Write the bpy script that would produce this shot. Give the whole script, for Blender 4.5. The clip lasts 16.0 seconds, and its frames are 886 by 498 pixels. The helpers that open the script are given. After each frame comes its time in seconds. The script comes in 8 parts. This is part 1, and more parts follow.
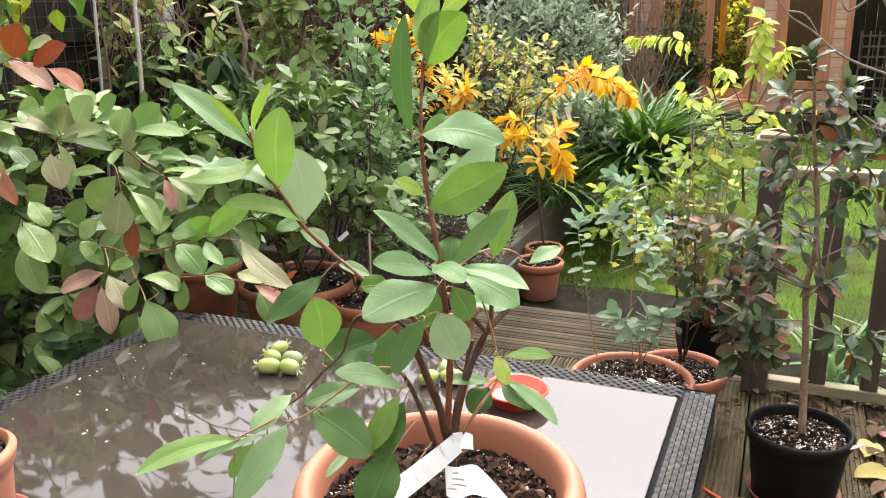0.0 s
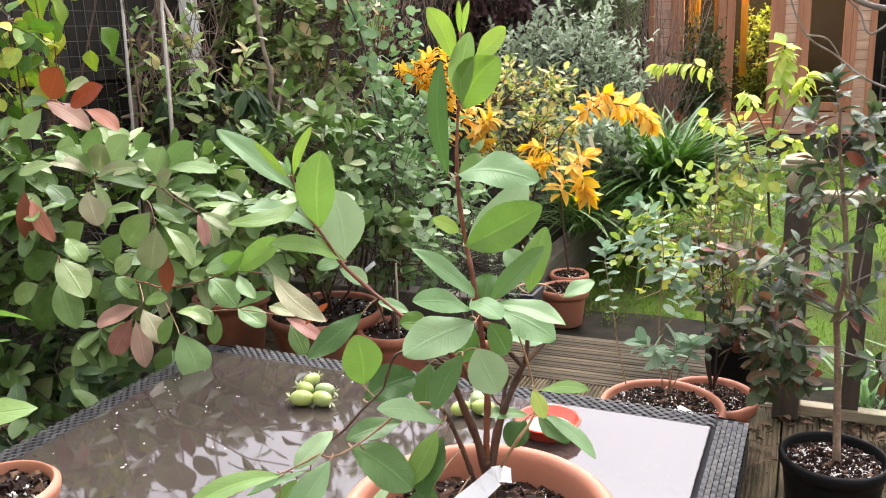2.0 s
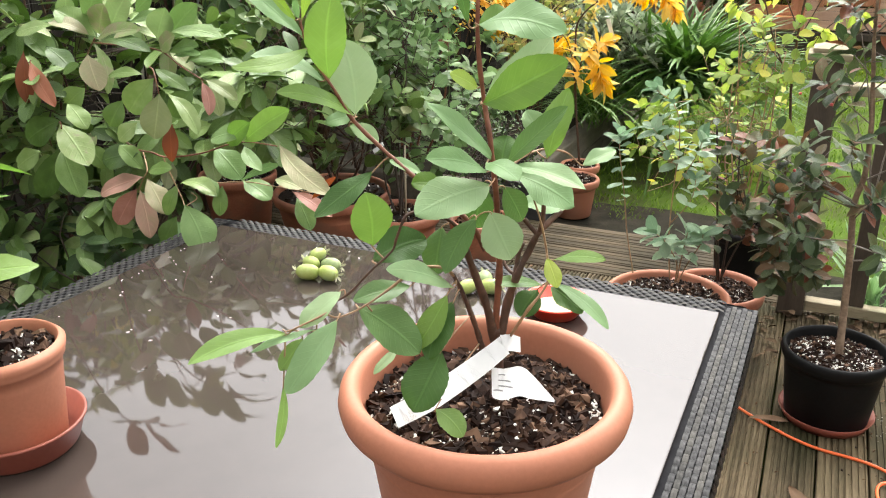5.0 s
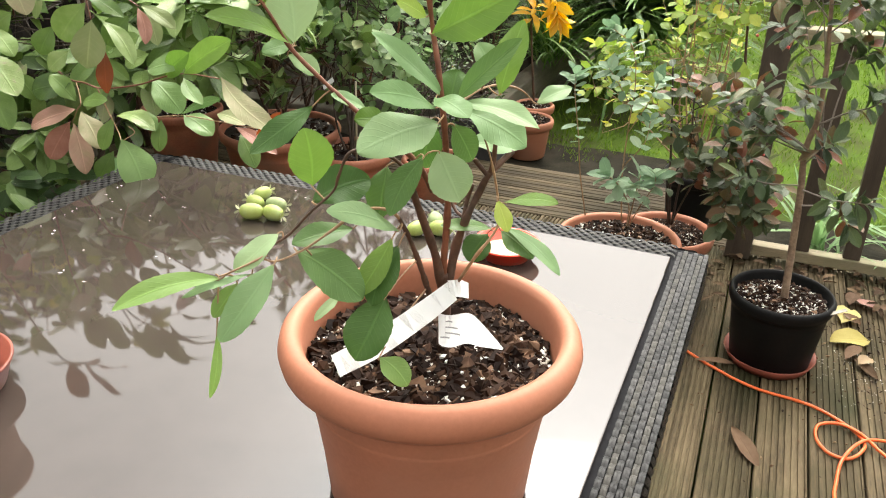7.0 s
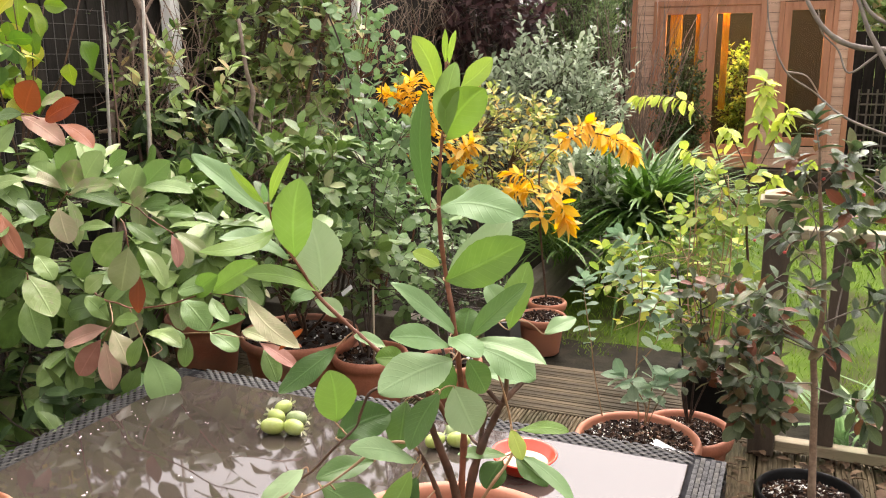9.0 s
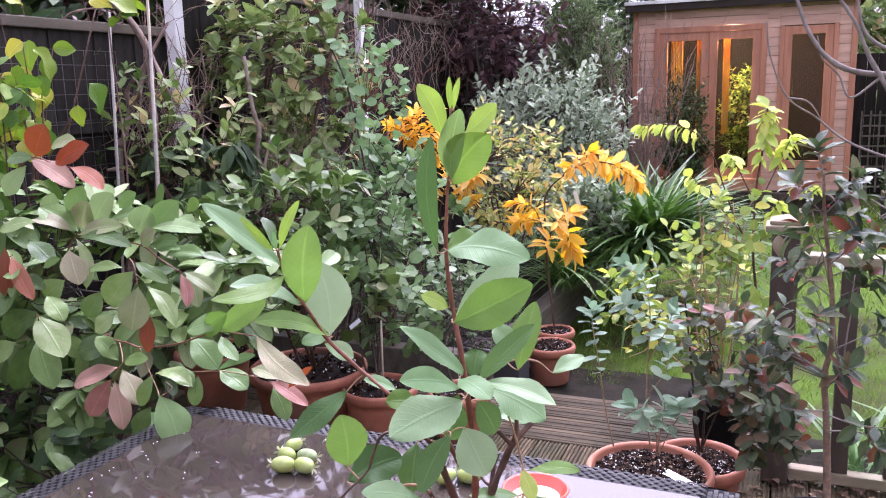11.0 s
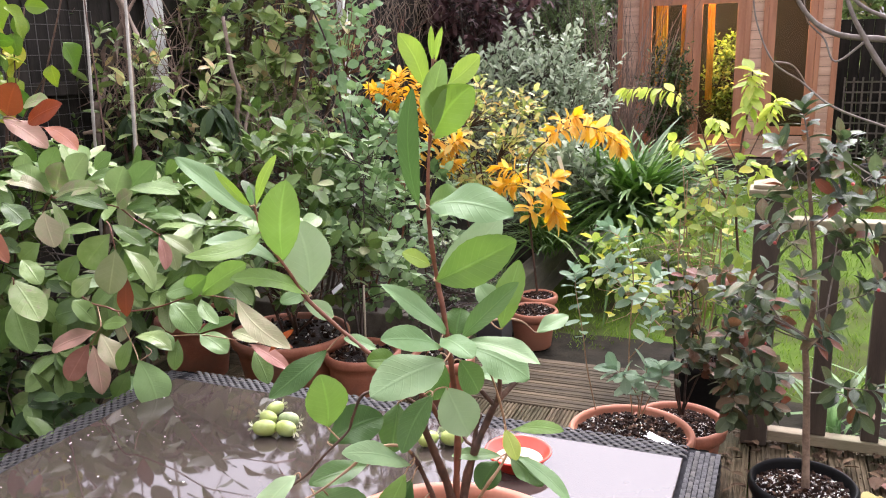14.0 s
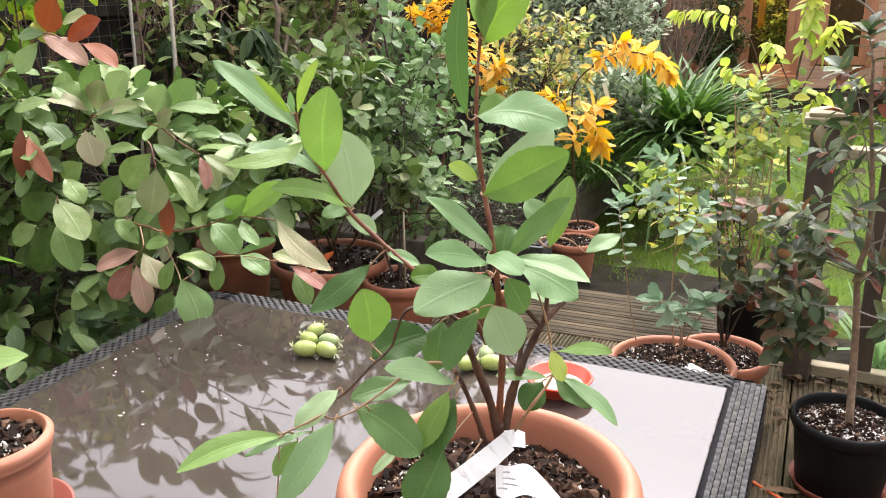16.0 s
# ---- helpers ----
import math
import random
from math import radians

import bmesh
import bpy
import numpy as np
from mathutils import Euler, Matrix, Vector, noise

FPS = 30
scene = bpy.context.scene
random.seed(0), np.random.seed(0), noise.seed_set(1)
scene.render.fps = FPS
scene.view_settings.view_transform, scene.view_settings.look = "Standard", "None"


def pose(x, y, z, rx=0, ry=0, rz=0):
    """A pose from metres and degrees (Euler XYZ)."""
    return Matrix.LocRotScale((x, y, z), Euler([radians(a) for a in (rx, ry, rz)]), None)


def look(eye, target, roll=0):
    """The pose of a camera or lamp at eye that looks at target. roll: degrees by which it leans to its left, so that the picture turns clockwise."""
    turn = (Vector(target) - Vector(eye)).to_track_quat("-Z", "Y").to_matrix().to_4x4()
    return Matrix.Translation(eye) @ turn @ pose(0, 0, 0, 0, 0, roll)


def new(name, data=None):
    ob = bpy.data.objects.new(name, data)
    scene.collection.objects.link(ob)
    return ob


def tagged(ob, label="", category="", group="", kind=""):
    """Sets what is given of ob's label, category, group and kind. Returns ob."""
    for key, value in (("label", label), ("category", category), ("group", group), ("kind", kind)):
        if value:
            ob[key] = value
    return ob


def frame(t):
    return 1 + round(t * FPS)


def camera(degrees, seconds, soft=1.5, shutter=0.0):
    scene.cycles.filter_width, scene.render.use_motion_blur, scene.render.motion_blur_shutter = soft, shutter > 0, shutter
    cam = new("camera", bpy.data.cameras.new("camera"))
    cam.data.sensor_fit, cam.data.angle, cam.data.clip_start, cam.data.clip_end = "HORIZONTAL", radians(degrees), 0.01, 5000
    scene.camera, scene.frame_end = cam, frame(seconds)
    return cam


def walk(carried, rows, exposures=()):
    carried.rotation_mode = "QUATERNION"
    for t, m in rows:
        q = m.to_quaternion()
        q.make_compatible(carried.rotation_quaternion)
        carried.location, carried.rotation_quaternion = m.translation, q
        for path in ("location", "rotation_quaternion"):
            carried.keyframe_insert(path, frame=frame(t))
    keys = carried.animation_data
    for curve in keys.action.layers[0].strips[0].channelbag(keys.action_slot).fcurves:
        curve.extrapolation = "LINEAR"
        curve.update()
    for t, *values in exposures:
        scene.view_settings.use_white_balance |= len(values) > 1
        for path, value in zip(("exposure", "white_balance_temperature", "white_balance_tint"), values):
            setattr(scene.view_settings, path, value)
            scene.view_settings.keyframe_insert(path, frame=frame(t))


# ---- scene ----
cam = camera(56.6, 16.0, soft=1.1)
PATH = [
    (0, (0.081, -0.038, 1.558), (-0.651, 1.736, 0.995), -1.1),
    (0.5, (0.069, -0.032, 1.567), (-0.603, 1.774, 1.032), -0.8),
    (1, (0.059, -0.028, 1.582), (-0.605, 1.791, 1.082), -1.2),
    (1.5, (0.06, -0.032, 1.588), (-0.645, 1.778, 1.112), -1.6),
    (2, (0.072, -0.061, 1.577), (-0.714, 1.708, 1.077), -2.3),
    (2.5, (0.06, -0.057, 1.561), (-0.726, 1.7, 1.015), -1.7),
    (3, (0.051, -0.057, 1.558), (-0.72, 1.695, 0.976), -1.0),
    (3.5, (0.051, -0.054, 1.548), (-0.719, 1.685, 0.929), -0.8),
    (4, (0.057, -0.035, 1.544), (-0.714, 1.68, 0.862), -0.5),
    (4.2, (0.053, -0.044, 1.539), (-0.726, 1.659, 0.836), -0.4),
    (6.3, (0.049, 0.0, 1.524), (-0.658, 1.68, 0.699), 0.3),
    (6.5, (0.049, 0.006, 1.523), (-0.634, 1.683, 0.675), 0.6),
    (7, (0.039, 0.011, 1.51), (-0.606, 1.688, 0.631), 1.4),
    (7.5, (0.04, -0.009, 1.521), (-0.636, 1.698, 0.728), 1.8),
    (8, (0.047, -0.025, 1.538), (-0.675, 1.723, 0.887), 1.2),
    (8.5, (0.046, -0.029, 1.561), (-0.683, 1.752, 1.013), 0.5),
    (9, (0.058, -0.034, 1.583), (-0.683, 1.769, 1.135), -0.4),
    (9.2, (0.057, -0.048, 1.589), (-0.683, 1.768, 1.192), -0.6),
    (11.5, (0.063, -0.04, 1.605), (-0.698, 1.771, 1.224), -1.6),
    (12, (0.067, -0.048, 1.608), (-0.688, 1.765, 1.227), -1.6),
    (12.5, (0.067, -0.041, 1.607), (-0.682, 1.773, 1.224), -1.9),
    (13, (0.063, -0.029, 1.595), (-0.671, 1.786, 1.188), -1.6),
    (13.5, (0.061, -0.03, 1.591), (-0.656, 1.783, 1.147), -1.3),
    (14, (0.053, -0.021, 1.586), (-0.665, 1.788, 1.125), -1.3),
    (14.5, (0.055, -0.033, 1.587), (-0.703, 1.753, 1.1), -1.6),
    (15, (0.059, -0.006, 1.58), (-0.73, 1.756, 1.057), -1.8),
    (15.5, (0.037, -0.001, 1.57), (-0.759, 1.744, 1.004), -1.6),
    (16, (0.032, 0.003, 1.557), (-0.757, 1.734, 0.939), -1.2),
]
# the clip's camera cools and warms its picture on the way: seconds, stops, kelvin, tint
EXPOSURE = [(0, 1.81, 6660, 13), (1, 1.81, 6510, 13), (2, 1.81, 6360, 17), (3.5, 1.81, 6610, 11), (4.5, 1.81, 6610, 10), (7, 1.81, 6960, 8), (8.5, 1.81, 7010, 16), (9.2, 1.81, 7010, 19),
            (11.3, 1.81, 5560, 40), (12.5, 1.81, 5760, 38), (13.5, 1.81, 5960, 29), (14.5, 1.81, 6460, 22), (16, 1.81, 6560, 16)]
walk(cam, [(t, look(eye, target, roll)) for t, eye, target, roll in PATH], EXPOSURE)

# ---- daylight: bright overcast sky, weak wide sun ----
world = bpy.data.worlds.new("overcast_sky")
scene.world = world
world.use_nodes = True
wn, wl = world.node_tree.nodes, world.node_tree.links
sky = wn.new("ShaderNodeTexSky")
sky.sky_type, sky.sun_disc = "NISHITA", False
sky.sun_elevation, sky.sun_rotation = radians(56), radians(-8)
sky.air_density, sky.dust_density, sky.ozone_density = 1.6, 6.0, 1.0
pale = wn.new("ShaderNodeHueSaturation")
pale.inputs["Saturation"].default_value = 0.05
wl.new(sky.outputs[0], pale.inputs["Color"])
wl.new(pale.outputs[0], wn["Background"].inputs["Color"])
wn["Background"].inputs["Strength"].default_value = 0.15
sun_data = bpy.data.lights.new("sun", "SUN")
sun_data.energy, sun_data.angle, sun_data.color = 0.5, radians(35), (1.0, 0.96, 0.9)
sun = new("sun", sun_data)
sun.matrix_world = look((0, 0, 12), (-math.sin(radians(-8)) * 8, -math.cos(radians(-8)) * 8, 12 - 8 * math.tan(radians(56))))

# ---- node materials ----
def nodes_of(name):
    m = bpy.data.materials.new(name)
    m.use_nodes = True
    return m, m.node_tree.nodes, m.node_tree.links, m.node_tree.nodes["Principled BSDF"]


def ramp_node(n, stops):
    r = n.new("ShaderNodeValToRGB")
    e = r.color_ramp.elements
    while len(e) < len(stops):
        e.new(0.5)
    for k, (p, c) in enumerate(stops):
        e[k].position, e[k].color = p, (*c, 1)
    return r


def surface(name, c1, c2, rough=0.7, scale=4.0, fine=60.0, bump=0.2, metal=0.0, stretch=(1, 1, 1), stain=None, spec=0.5, coat=0.0, per_piece=0.0):
    """Two scales of noise between two colours, with fine relief; stain adds darker patches; per_piece varies brightness by object."""
    m, n, l, p = nodes_of(name)
    tc, mp = n.new("ShaderNodeTexCoord"), n.new("ShaderNodeMapping")
    mp.inputs["Scale"].default_value = stretch
    l.new(tc.outputs["Object"], mp.inputs["Vector"])
    big, small = n.new("ShaderNodeTexNoise"), n.new("ShaderNodeTexNoise")
    big.inputs["Scale"].default_value, small.inputs["Scale"].default_value = scale, fine
    big.inputs["Detail"].default_value, small.inputs["Detail"].default_value = 6, 4
    for t in (big, small):
        l.new(mp.outputs[0], t.inputs["Vector"])
    add = n.new("ShaderNodeMath")
    add.operation = "MULTIPLY_ADD"
    l.new(small.outputs["Fac"], add.inputs[0])
    add.inputs[1].default_value = 0.5
    half = n.new("ShaderNodeMath")
    half.operation = "MULTIPLY_ADD"
    l.new(big.outputs["Fac"], half.inputs[0])
    half.inputs[1].default_value, half.inputs[2].default_value = 1.0, -0.25
    l.new(half.outputs[0], add.inputs[2])
    r = ramp_node(n, [(0.3, c1), (0.7, c2)])
    l.new(add.outputs[0], r.inputs[0])
    out = r.outputs[0]
    if stain:
        sn = n.new("ShaderNodeTexNoise")
        sn.inputs["Scale"].default_value, sn.inputs["Detail"].default_value = scale * 0.6, 8
        l.new(tc.outputs["Object"], sn.inputs["Vector"])
        sr = ramp_node(n, [(0.48, (0, 0, 0)), (0.66, (1, 1, 1))])
        l.new(sn.outputs["Fac"], sr.inputs[0])
        mx = n.new("ShaderNodeMix")
        mx.data_type = "RGBA"
        l.new(sr.outputs[0], mx.inputs[0])
        l.new(out, mx.inputs[6])
        mx.inputs[7].default_value = (*stain, 1)
        out = mx.outputs[2]
    if per_piece:
        info, hs, mr = n.new("ShaderNodeObjectInfo"), n.new("ShaderNodeHueSaturation"), n.new("ShaderNodeMapRange")
        mr.inputs[3].default_value, mr.inputs[4].default_value = 1 - per_piece, 1 + per_piece
        l.new(info.outputs["Random"], mr.inputs[0])
        l.new(mr.outputs[0], hs.inputs["Value"])
        l.new(out, hs.inputs["Color"])
        out = hs.outputs[0]
    l.new(out, p.inputs["Base Color"])
    b = n.new("ShaderNodeBump")
    b.inputs["Strength"].default_value, b.inputs["Distance"].default_value = bump, 0.004
    l.new(add.outputs[0], b.inputs["Height"])
    l.new(b.outputs[0], p.inputs["Normal"])
    p.inputs["Roughness"].default_value, p.inputs["Metallic"].default_value = rough, metal
    p.inputs["Specular IOR Level"].default_value = spec
    p.inputs["Coat Weight"].default_value = coat
    return m


def leaf_mat(name, stops, rough=0.42, veins=9, vein_gain=1.25, through_light=0.3, spec=0.22, vein_bump=0.35):
    """Leaf: colour by a random number for each leaf, paler midrib and side veins, some light passing through."""
    m, n, l, p = nodes_of(name)
    geo, info = n.new("ShaderNodeNewGeometry"), n.new("ShaderNodeObjectInfo")
    rnd, fr = n.new("ShaderNodeMath"), n.new("ShaderNodeMath")
    rnd.operation, fr.operation = "ADD", "FRACT"
    l.new(geo.outputs["Random Per Island"], rnd.inputs[0])
    l.new(info.outputs["Random"], rnd.inputs[1])
    l.new(rnd.outputs[0], fr.inputs[0])
    tc, nz = n.new("ShaderNodeTexCoord"), n.new("ShaderNodeTexNoise")
    nz.inputs["Scale"].default_value, nz.inputs["Detail"].default_value = 38, 4
    l.new(tc.outputs["Object"], nz.inputs["Vector"])
    blot = n.new("ShaderNodeMath")
    blot.operation = "MULTIPLY_ADD"
    l.new(nz.outputs["Fac"], blot.inputs[0])
    blot.inputs[1].default_value = 0.45
    sub = n.new("ShaderNodeMath")
    sub.operation = "SUBTRACT"
    l.new(fr.outputs[0], sub.inputs[0])
    sub.inputs[1].default_value = 0.22
    l.new(sub.outputs[0], blot.inputs[2])
    r = ramp_node(n, stops)
    l.new(blot.outputs[0], r.inputs[0])
    sep = n.new("ShaderNodeSeparateXYZ")
    l.new(tc.outputs["UV"], sep.inputs[0])
    off = n.new("ShaderNodeMath")
    off.operation = "SUBTRACT"
    l.new(sep.outputs["X"], off.inputs[0])
    off.inputs[1].default_value = 0.5
    side = n.new("ShaderNodeMath")
    side.operation = "ABSOLUTE"
    l.new(off.outputs[0], side.inputs[0])
    slant = n.new("ShaderNodeMath")
    slant.operation = "MULTIPLY_ADD"
    l.new(side.outputs[0], slant.inputs[0])
    slant.inputs[1].default_value = -0.45
    l.new(sep.outputs["Y"], slant.inputs[2])
    freq, tri = n.new("ShaderNodeMath"), n.new("ShaderNodeMath")
    freq.operation, tri.operation = "MULTIPLY", "PINGPONG"
    l.new(slant.outputs[0], freq.inputs[0])
    freq.inputs[1].default_value = veins * 2
    l.new(freq.outputs[0], tri.inputs[0])
    tri.inputs[1].default_value = 1.0
    vr = ramp_node(n, [(0.0, (1, 1, 1)), (0.2, (0, 0, 0))])
    l.new(tri.outputs[0], vr.inputs[0])
    mr = ramp_node(n, [(0.0, (1, 1, 1)), (0.02, (0.7, 0.7, 0.7)), (0.04, (0, 0, 0))])
    l.new(side.outputs[0], mr.inputs[0])
    vein = n.new("ShaderNodeMath")
    vein.operation = "MULTIPLY_ADD"
    vein.use_clamp = True
    l.new(vr.outputs[0], vein.inputs[0])
    vein.inputs[1].default_value = 0.3
    l.new(mr.outputs[0], vein.inputs[2])
    hs, gain = n.new("ShaderNodeHueSaturation"), n.new("ShaderNodeMapRange")
    gain.inputs[3].default_value, gain.inputs[4].default_value = 1.0, vein_gain
    l.new(vein.outputs[0], gain.inputs[0])
    l.new(gain.outputs[0], hs.inputs["Value"])
    l.new(r.outputs[0], hs.inputs["Color"])
    l.new(hs.outputs[0], p.inputs["Base Color"])
    b = n.new("ShaderNodeBump")
    b.invert = True
    b.inputs["Strength"].default_value, b.inputs["Distance"].default_value = vein_bump, 0.0024
    quilt, hgt = n.new("ShaderNodeTexNoise"), n.new("ShaderNodeMath")
    quilt.inputs["Scale"].default_value, quilt.inputs["Detail"].default_value = 75, 3
    l.new(tc.outputs["Object"], quilt.inputs["Vector"])
    hgt.operation = "MULTIPLY_ADD"
    l.new(quilt.outputs["Fac"], hgt.inputs[0])
    hgt.inputs[1].default_value = -1.1
    l.new(vein.outputs[0], hgt.inputs[2])
    l.new(hgt.outputs[0], b.inputs["Height"])
    l.new(b.outputs[0], p.inputs["Normal"])
    p.inputs["Roughness"].default_value, p.inputs["Specular IOR Level"].default_value = rough, spec
    tr, mix = n.new("ShaderNodeBsdfTranslucent"), n.new("ShaderNodeMixShader")
    bright = n.new("ShaderNodeHueSaturation")
    bright.inputs["Value"].default_value, bright.inputs["Saturation"].default_value = 1.6, 1.15
    l.new(hs.outputs[0], bright.inputs["Color"])
    l.new(bright.outputs[0], tr.inputs["Color"])
    mix.inputs[0].default_value = through_light
    l.new(p.outputs[0], mix.inputs[1])
    l.new(tr.outputs[0], mix.inputs[2])
    l.new(mix.outputs[0], n["Material Output"].inputs["Surface"])
    return m


def glass(name, tint=(0.9, 0.95, 0.93)):
    m, n, l, p = nodes_of(name)
    p.inputs["Base Color"].default_value = (*tint, 1)
    p.inputs["Transmission Weight"].default_value, p.inputs["Roughness"].default_value = 1.0, 0.02
    p.inputs["IOR"].default_value = 1.35
    return m


# ---- building helpers ----
def thing(name, at, label, category, group="", kind="", rz=0.0):
    e = new(name)
    e.matrix_basis = pose(*at, 0, 0, rz)
    return tagged(e, label, category, group, kind)


def part(name, bm, material, parent=None, label="", smooth=False):
    """Link a bmesh or a mesh as one mesh object under parent, in the parent's own space."""
    if isinstance(bm, bmesh.types.BMesh):
        me = bpy.data.meshes.new(name)
        bm.to_mesh(me)
        bm.free()
    else:
        me = bm
    if material and not me.materials:
        me.materials.append(material)
    if smooth:
        me.polygons.foreach_set("use_smooth", [True] * len(me.polygons))
    ob = new(name, me)
    if parent:
        ob.parent = parent
    if label:
        ob["label"] = label
    return ob


def box(x0, y0, z0, x1, y1, z1, bevel=0.0, bm=None):
    own = bmesh.new()
    bmesh.ops.create_cube(own, size=1, matrix=Matrix.Translation(((x0 + x1) / 2, (y0 + y1) / 2, (z0 + z1) / 2)) @ Matrix.Diagonal((x1 - x0, y1 - y0, z1 - z0, 1)))
    if bevel:
        bmesh.ops.bevel(own, geom=own.edges[:], offset=bevel, segments=2, affect="EDGES", profile=0.6)
    if bm is None:
        return own
    me = bpy.data.meshes.new("tmp")
    own.to_mesh(me)
    own.free()
    bm.from_mesh(me)
    bpy.data.meshes.remove(me)
    return bm


def lathe(profile, seg=48, wobble=0.0, bm=None):
    """Turn (radius, height) pairs round z."""
    bm = bm or bmesh.new()
    rings = []
    for r, z in profile:
        rings.append([bm.verts.new((r * math.cos(2 * math.pi * k / seg), r * math.sin(2 * math.pi * k / seg), z)) for k in range(seg)] if r > 1e-5 else [bm.verts.new((0, 0, z))])
    for a, b in zip(rings, rings[1:]):
        for k in range(seg):
            j = (k + 1) % seg
            if len(a) == 1:
                bm.faces.new((a[0], b[j], b[k])) if len(b) > 1 else None
            elif len(b) == 1:
                bm.faces.new((a[k], a[j], b[0]))
            else:
                bm.faces.new((a[k], a[j], b[j], b[k]))
    bmesh.ops.recalc_face_normals(bm, faces=bm.faces[:])
    return bm


def smooth_path(points, steps=6):
    """Catmull-Rom through the points."""
    p = [Vector(q) for q in points]
    if len(p) < 3:
        return p
    p = [2 * p[0] - p[1]] + p + [2 * p[-1] - p[-2]]
    out = []
    for k in range(1, len(p) - 2):
        a, b, c, d = p[k - 1:k + 3]
        for s in range(steps):
            t = s / steps
            out.append(0.5 * ((2 * b) + (c - a) * t + (2 * a - 5 * b + 4 * c - d) * t * t + (3 * b - a - 3 * c + d) * t ** 3))
    out.append(p[-2])
    return out


def tube(points, r0, r1, seg=7, bm=None, knots=0.0):
    """A tapered round stem through points."""
    bm = bm or bmesh.new()
    pts = [Vector(q) for q in points]
    rings = []
    side = None
    for k, q in enumerate(pts):
        ax = (pts[min(k + 1, len(pts) - 1)] - pts[max(k - 1, 0)]).normalized()
        if side is None:
            side = ax.orthogonal().normalized()
        side = (side - ax * side.dot(ax)).normalized()
        up = ax.cross(side)
        r = r0 + (r1 - r0) * k / max(1, len(pts) - 1)
        if knots:
            r *= 1 + knots * noise.noise(q * 60)
        rings.append([bm.verts.new(q + r * (math.cos(2 * math.pi * j / seg) * side + math.sin(2 * math.pi * j / seg) * up)) for j in range(seg)])
    for a, b in zip(rings, rings[1:]):
        for j in range(seg):
            bm.faces.new((a[j], a[(j + 1) % seg], b[(j + 1) % seg], b[j]))
    for ring, flip in ((rings[0], True), (rings[-1], False)):
        bm.faces.new(ring[::-1] if flip else ring)
    return bm


def unit(a):
    return a / np.maximum(np.linalg.norm(a, axis=-1, keepdims=True), 1e-9)


def leaf_mesh(name, base, axis, face, length, width, rows=5, cols=3, bend=0.25, fold=0.25, tip=1.0, belly=0.5, wave=0.0, rng=None):
    """Many leaves in one mesh. base, axis, face: N x 3; length, width: N. bend: how far the tip droops back (in lengths),
    fold: how far the halves rise from the midrib, tip: sharpness, belly: where the leaf is widest."""
    rng = rng or np.random.default_rng(1)
    N = len(base)
    axis = unit(axis)
    nrm = unit(face - axis * (face * axis).sum(-1, keepdims=True))
    side = np.cross(axis, nrm)
    v = np.linspace(0, 1, rows)
    v = 0.35 * v + 0.65 * (1 - np.cos(np.pi * v)) / 2
    u = np.linspace(-1, 1, cols)
    k = math.log(0.5) / math.log(belly)
    prof = np.sin(np.pi * np.clip(v, 0, 1) ** k) ** (0.5 + 0.45 * tip * v + 0.35 * (1 - v) ** 2)
    prof[0], prof[-1] = 0.05, 0.03
    bend = np.broadcast_to(np.asarray(bend, float), (N,))
    P = np.empty((N, rows, cols, 3))
    ph = rng.uniform(0, 6.28, N)
    for i in range(rows):
        along = length * (v[i] - 0.12 * np.abs(bend) * v[i] ** 2)
        drop = -bend * length * v[i] ** 2
        for j in range(cols):
            lift = fold * width * 0.5 * abs(u[j]) * prof[i] + wave * width * np.sin(ph + 9 * v[i] + 2 * u[j]) * abs(u[j])
            P[:, i, j] = base + axis * along[:, None] + nrm * (drop + lift)[:, None] + side * (u[j] * prof[i] * width / 2)[:, None]
    idx = np.arange(rows * cols).reshape(rows, cols)
    quad = np.stack([idx[:-1, :-1], idx[:-1, 1:], idx[1:, 1:], idx[1:, :-1]], -1).reshape(-1, 4)
    faces = (quad[None] + (np.arange(N) * rows * cols)[:, None, None]).reshape(-1, 4)
    me = bpy.data.meshes.new(name)
    me.vertices.add(N * rows * cols)
    me.vertices.foreach_set("co", P.reshape(-1))
    me.loops.add(faces.size)
    me.loops.foreach_set("vertex_index", faces.reshape(-1).astype(np.int32))
    me.polygons.add(len(faces))
    me.polygons.foreach_set("loop_start", np.arange(0, faces.size, 4, dtype=np.int32))
    me.polygons.foreach_set("use_smooth", np.ones(len(faces), bool))
    uv = np.stack(np.broadcast_arrays((u[None, :] + 1) / 2, v[:, None]), -1).reshape(-1, 2)
    lay = me.uv_layers.new(name="UVMap")
    lay.data.foreach_set("uv", uv[faces.reshape(-1) % (rows * cols)].reshape(-1))
    me.update(calc_edges=True)
    return me


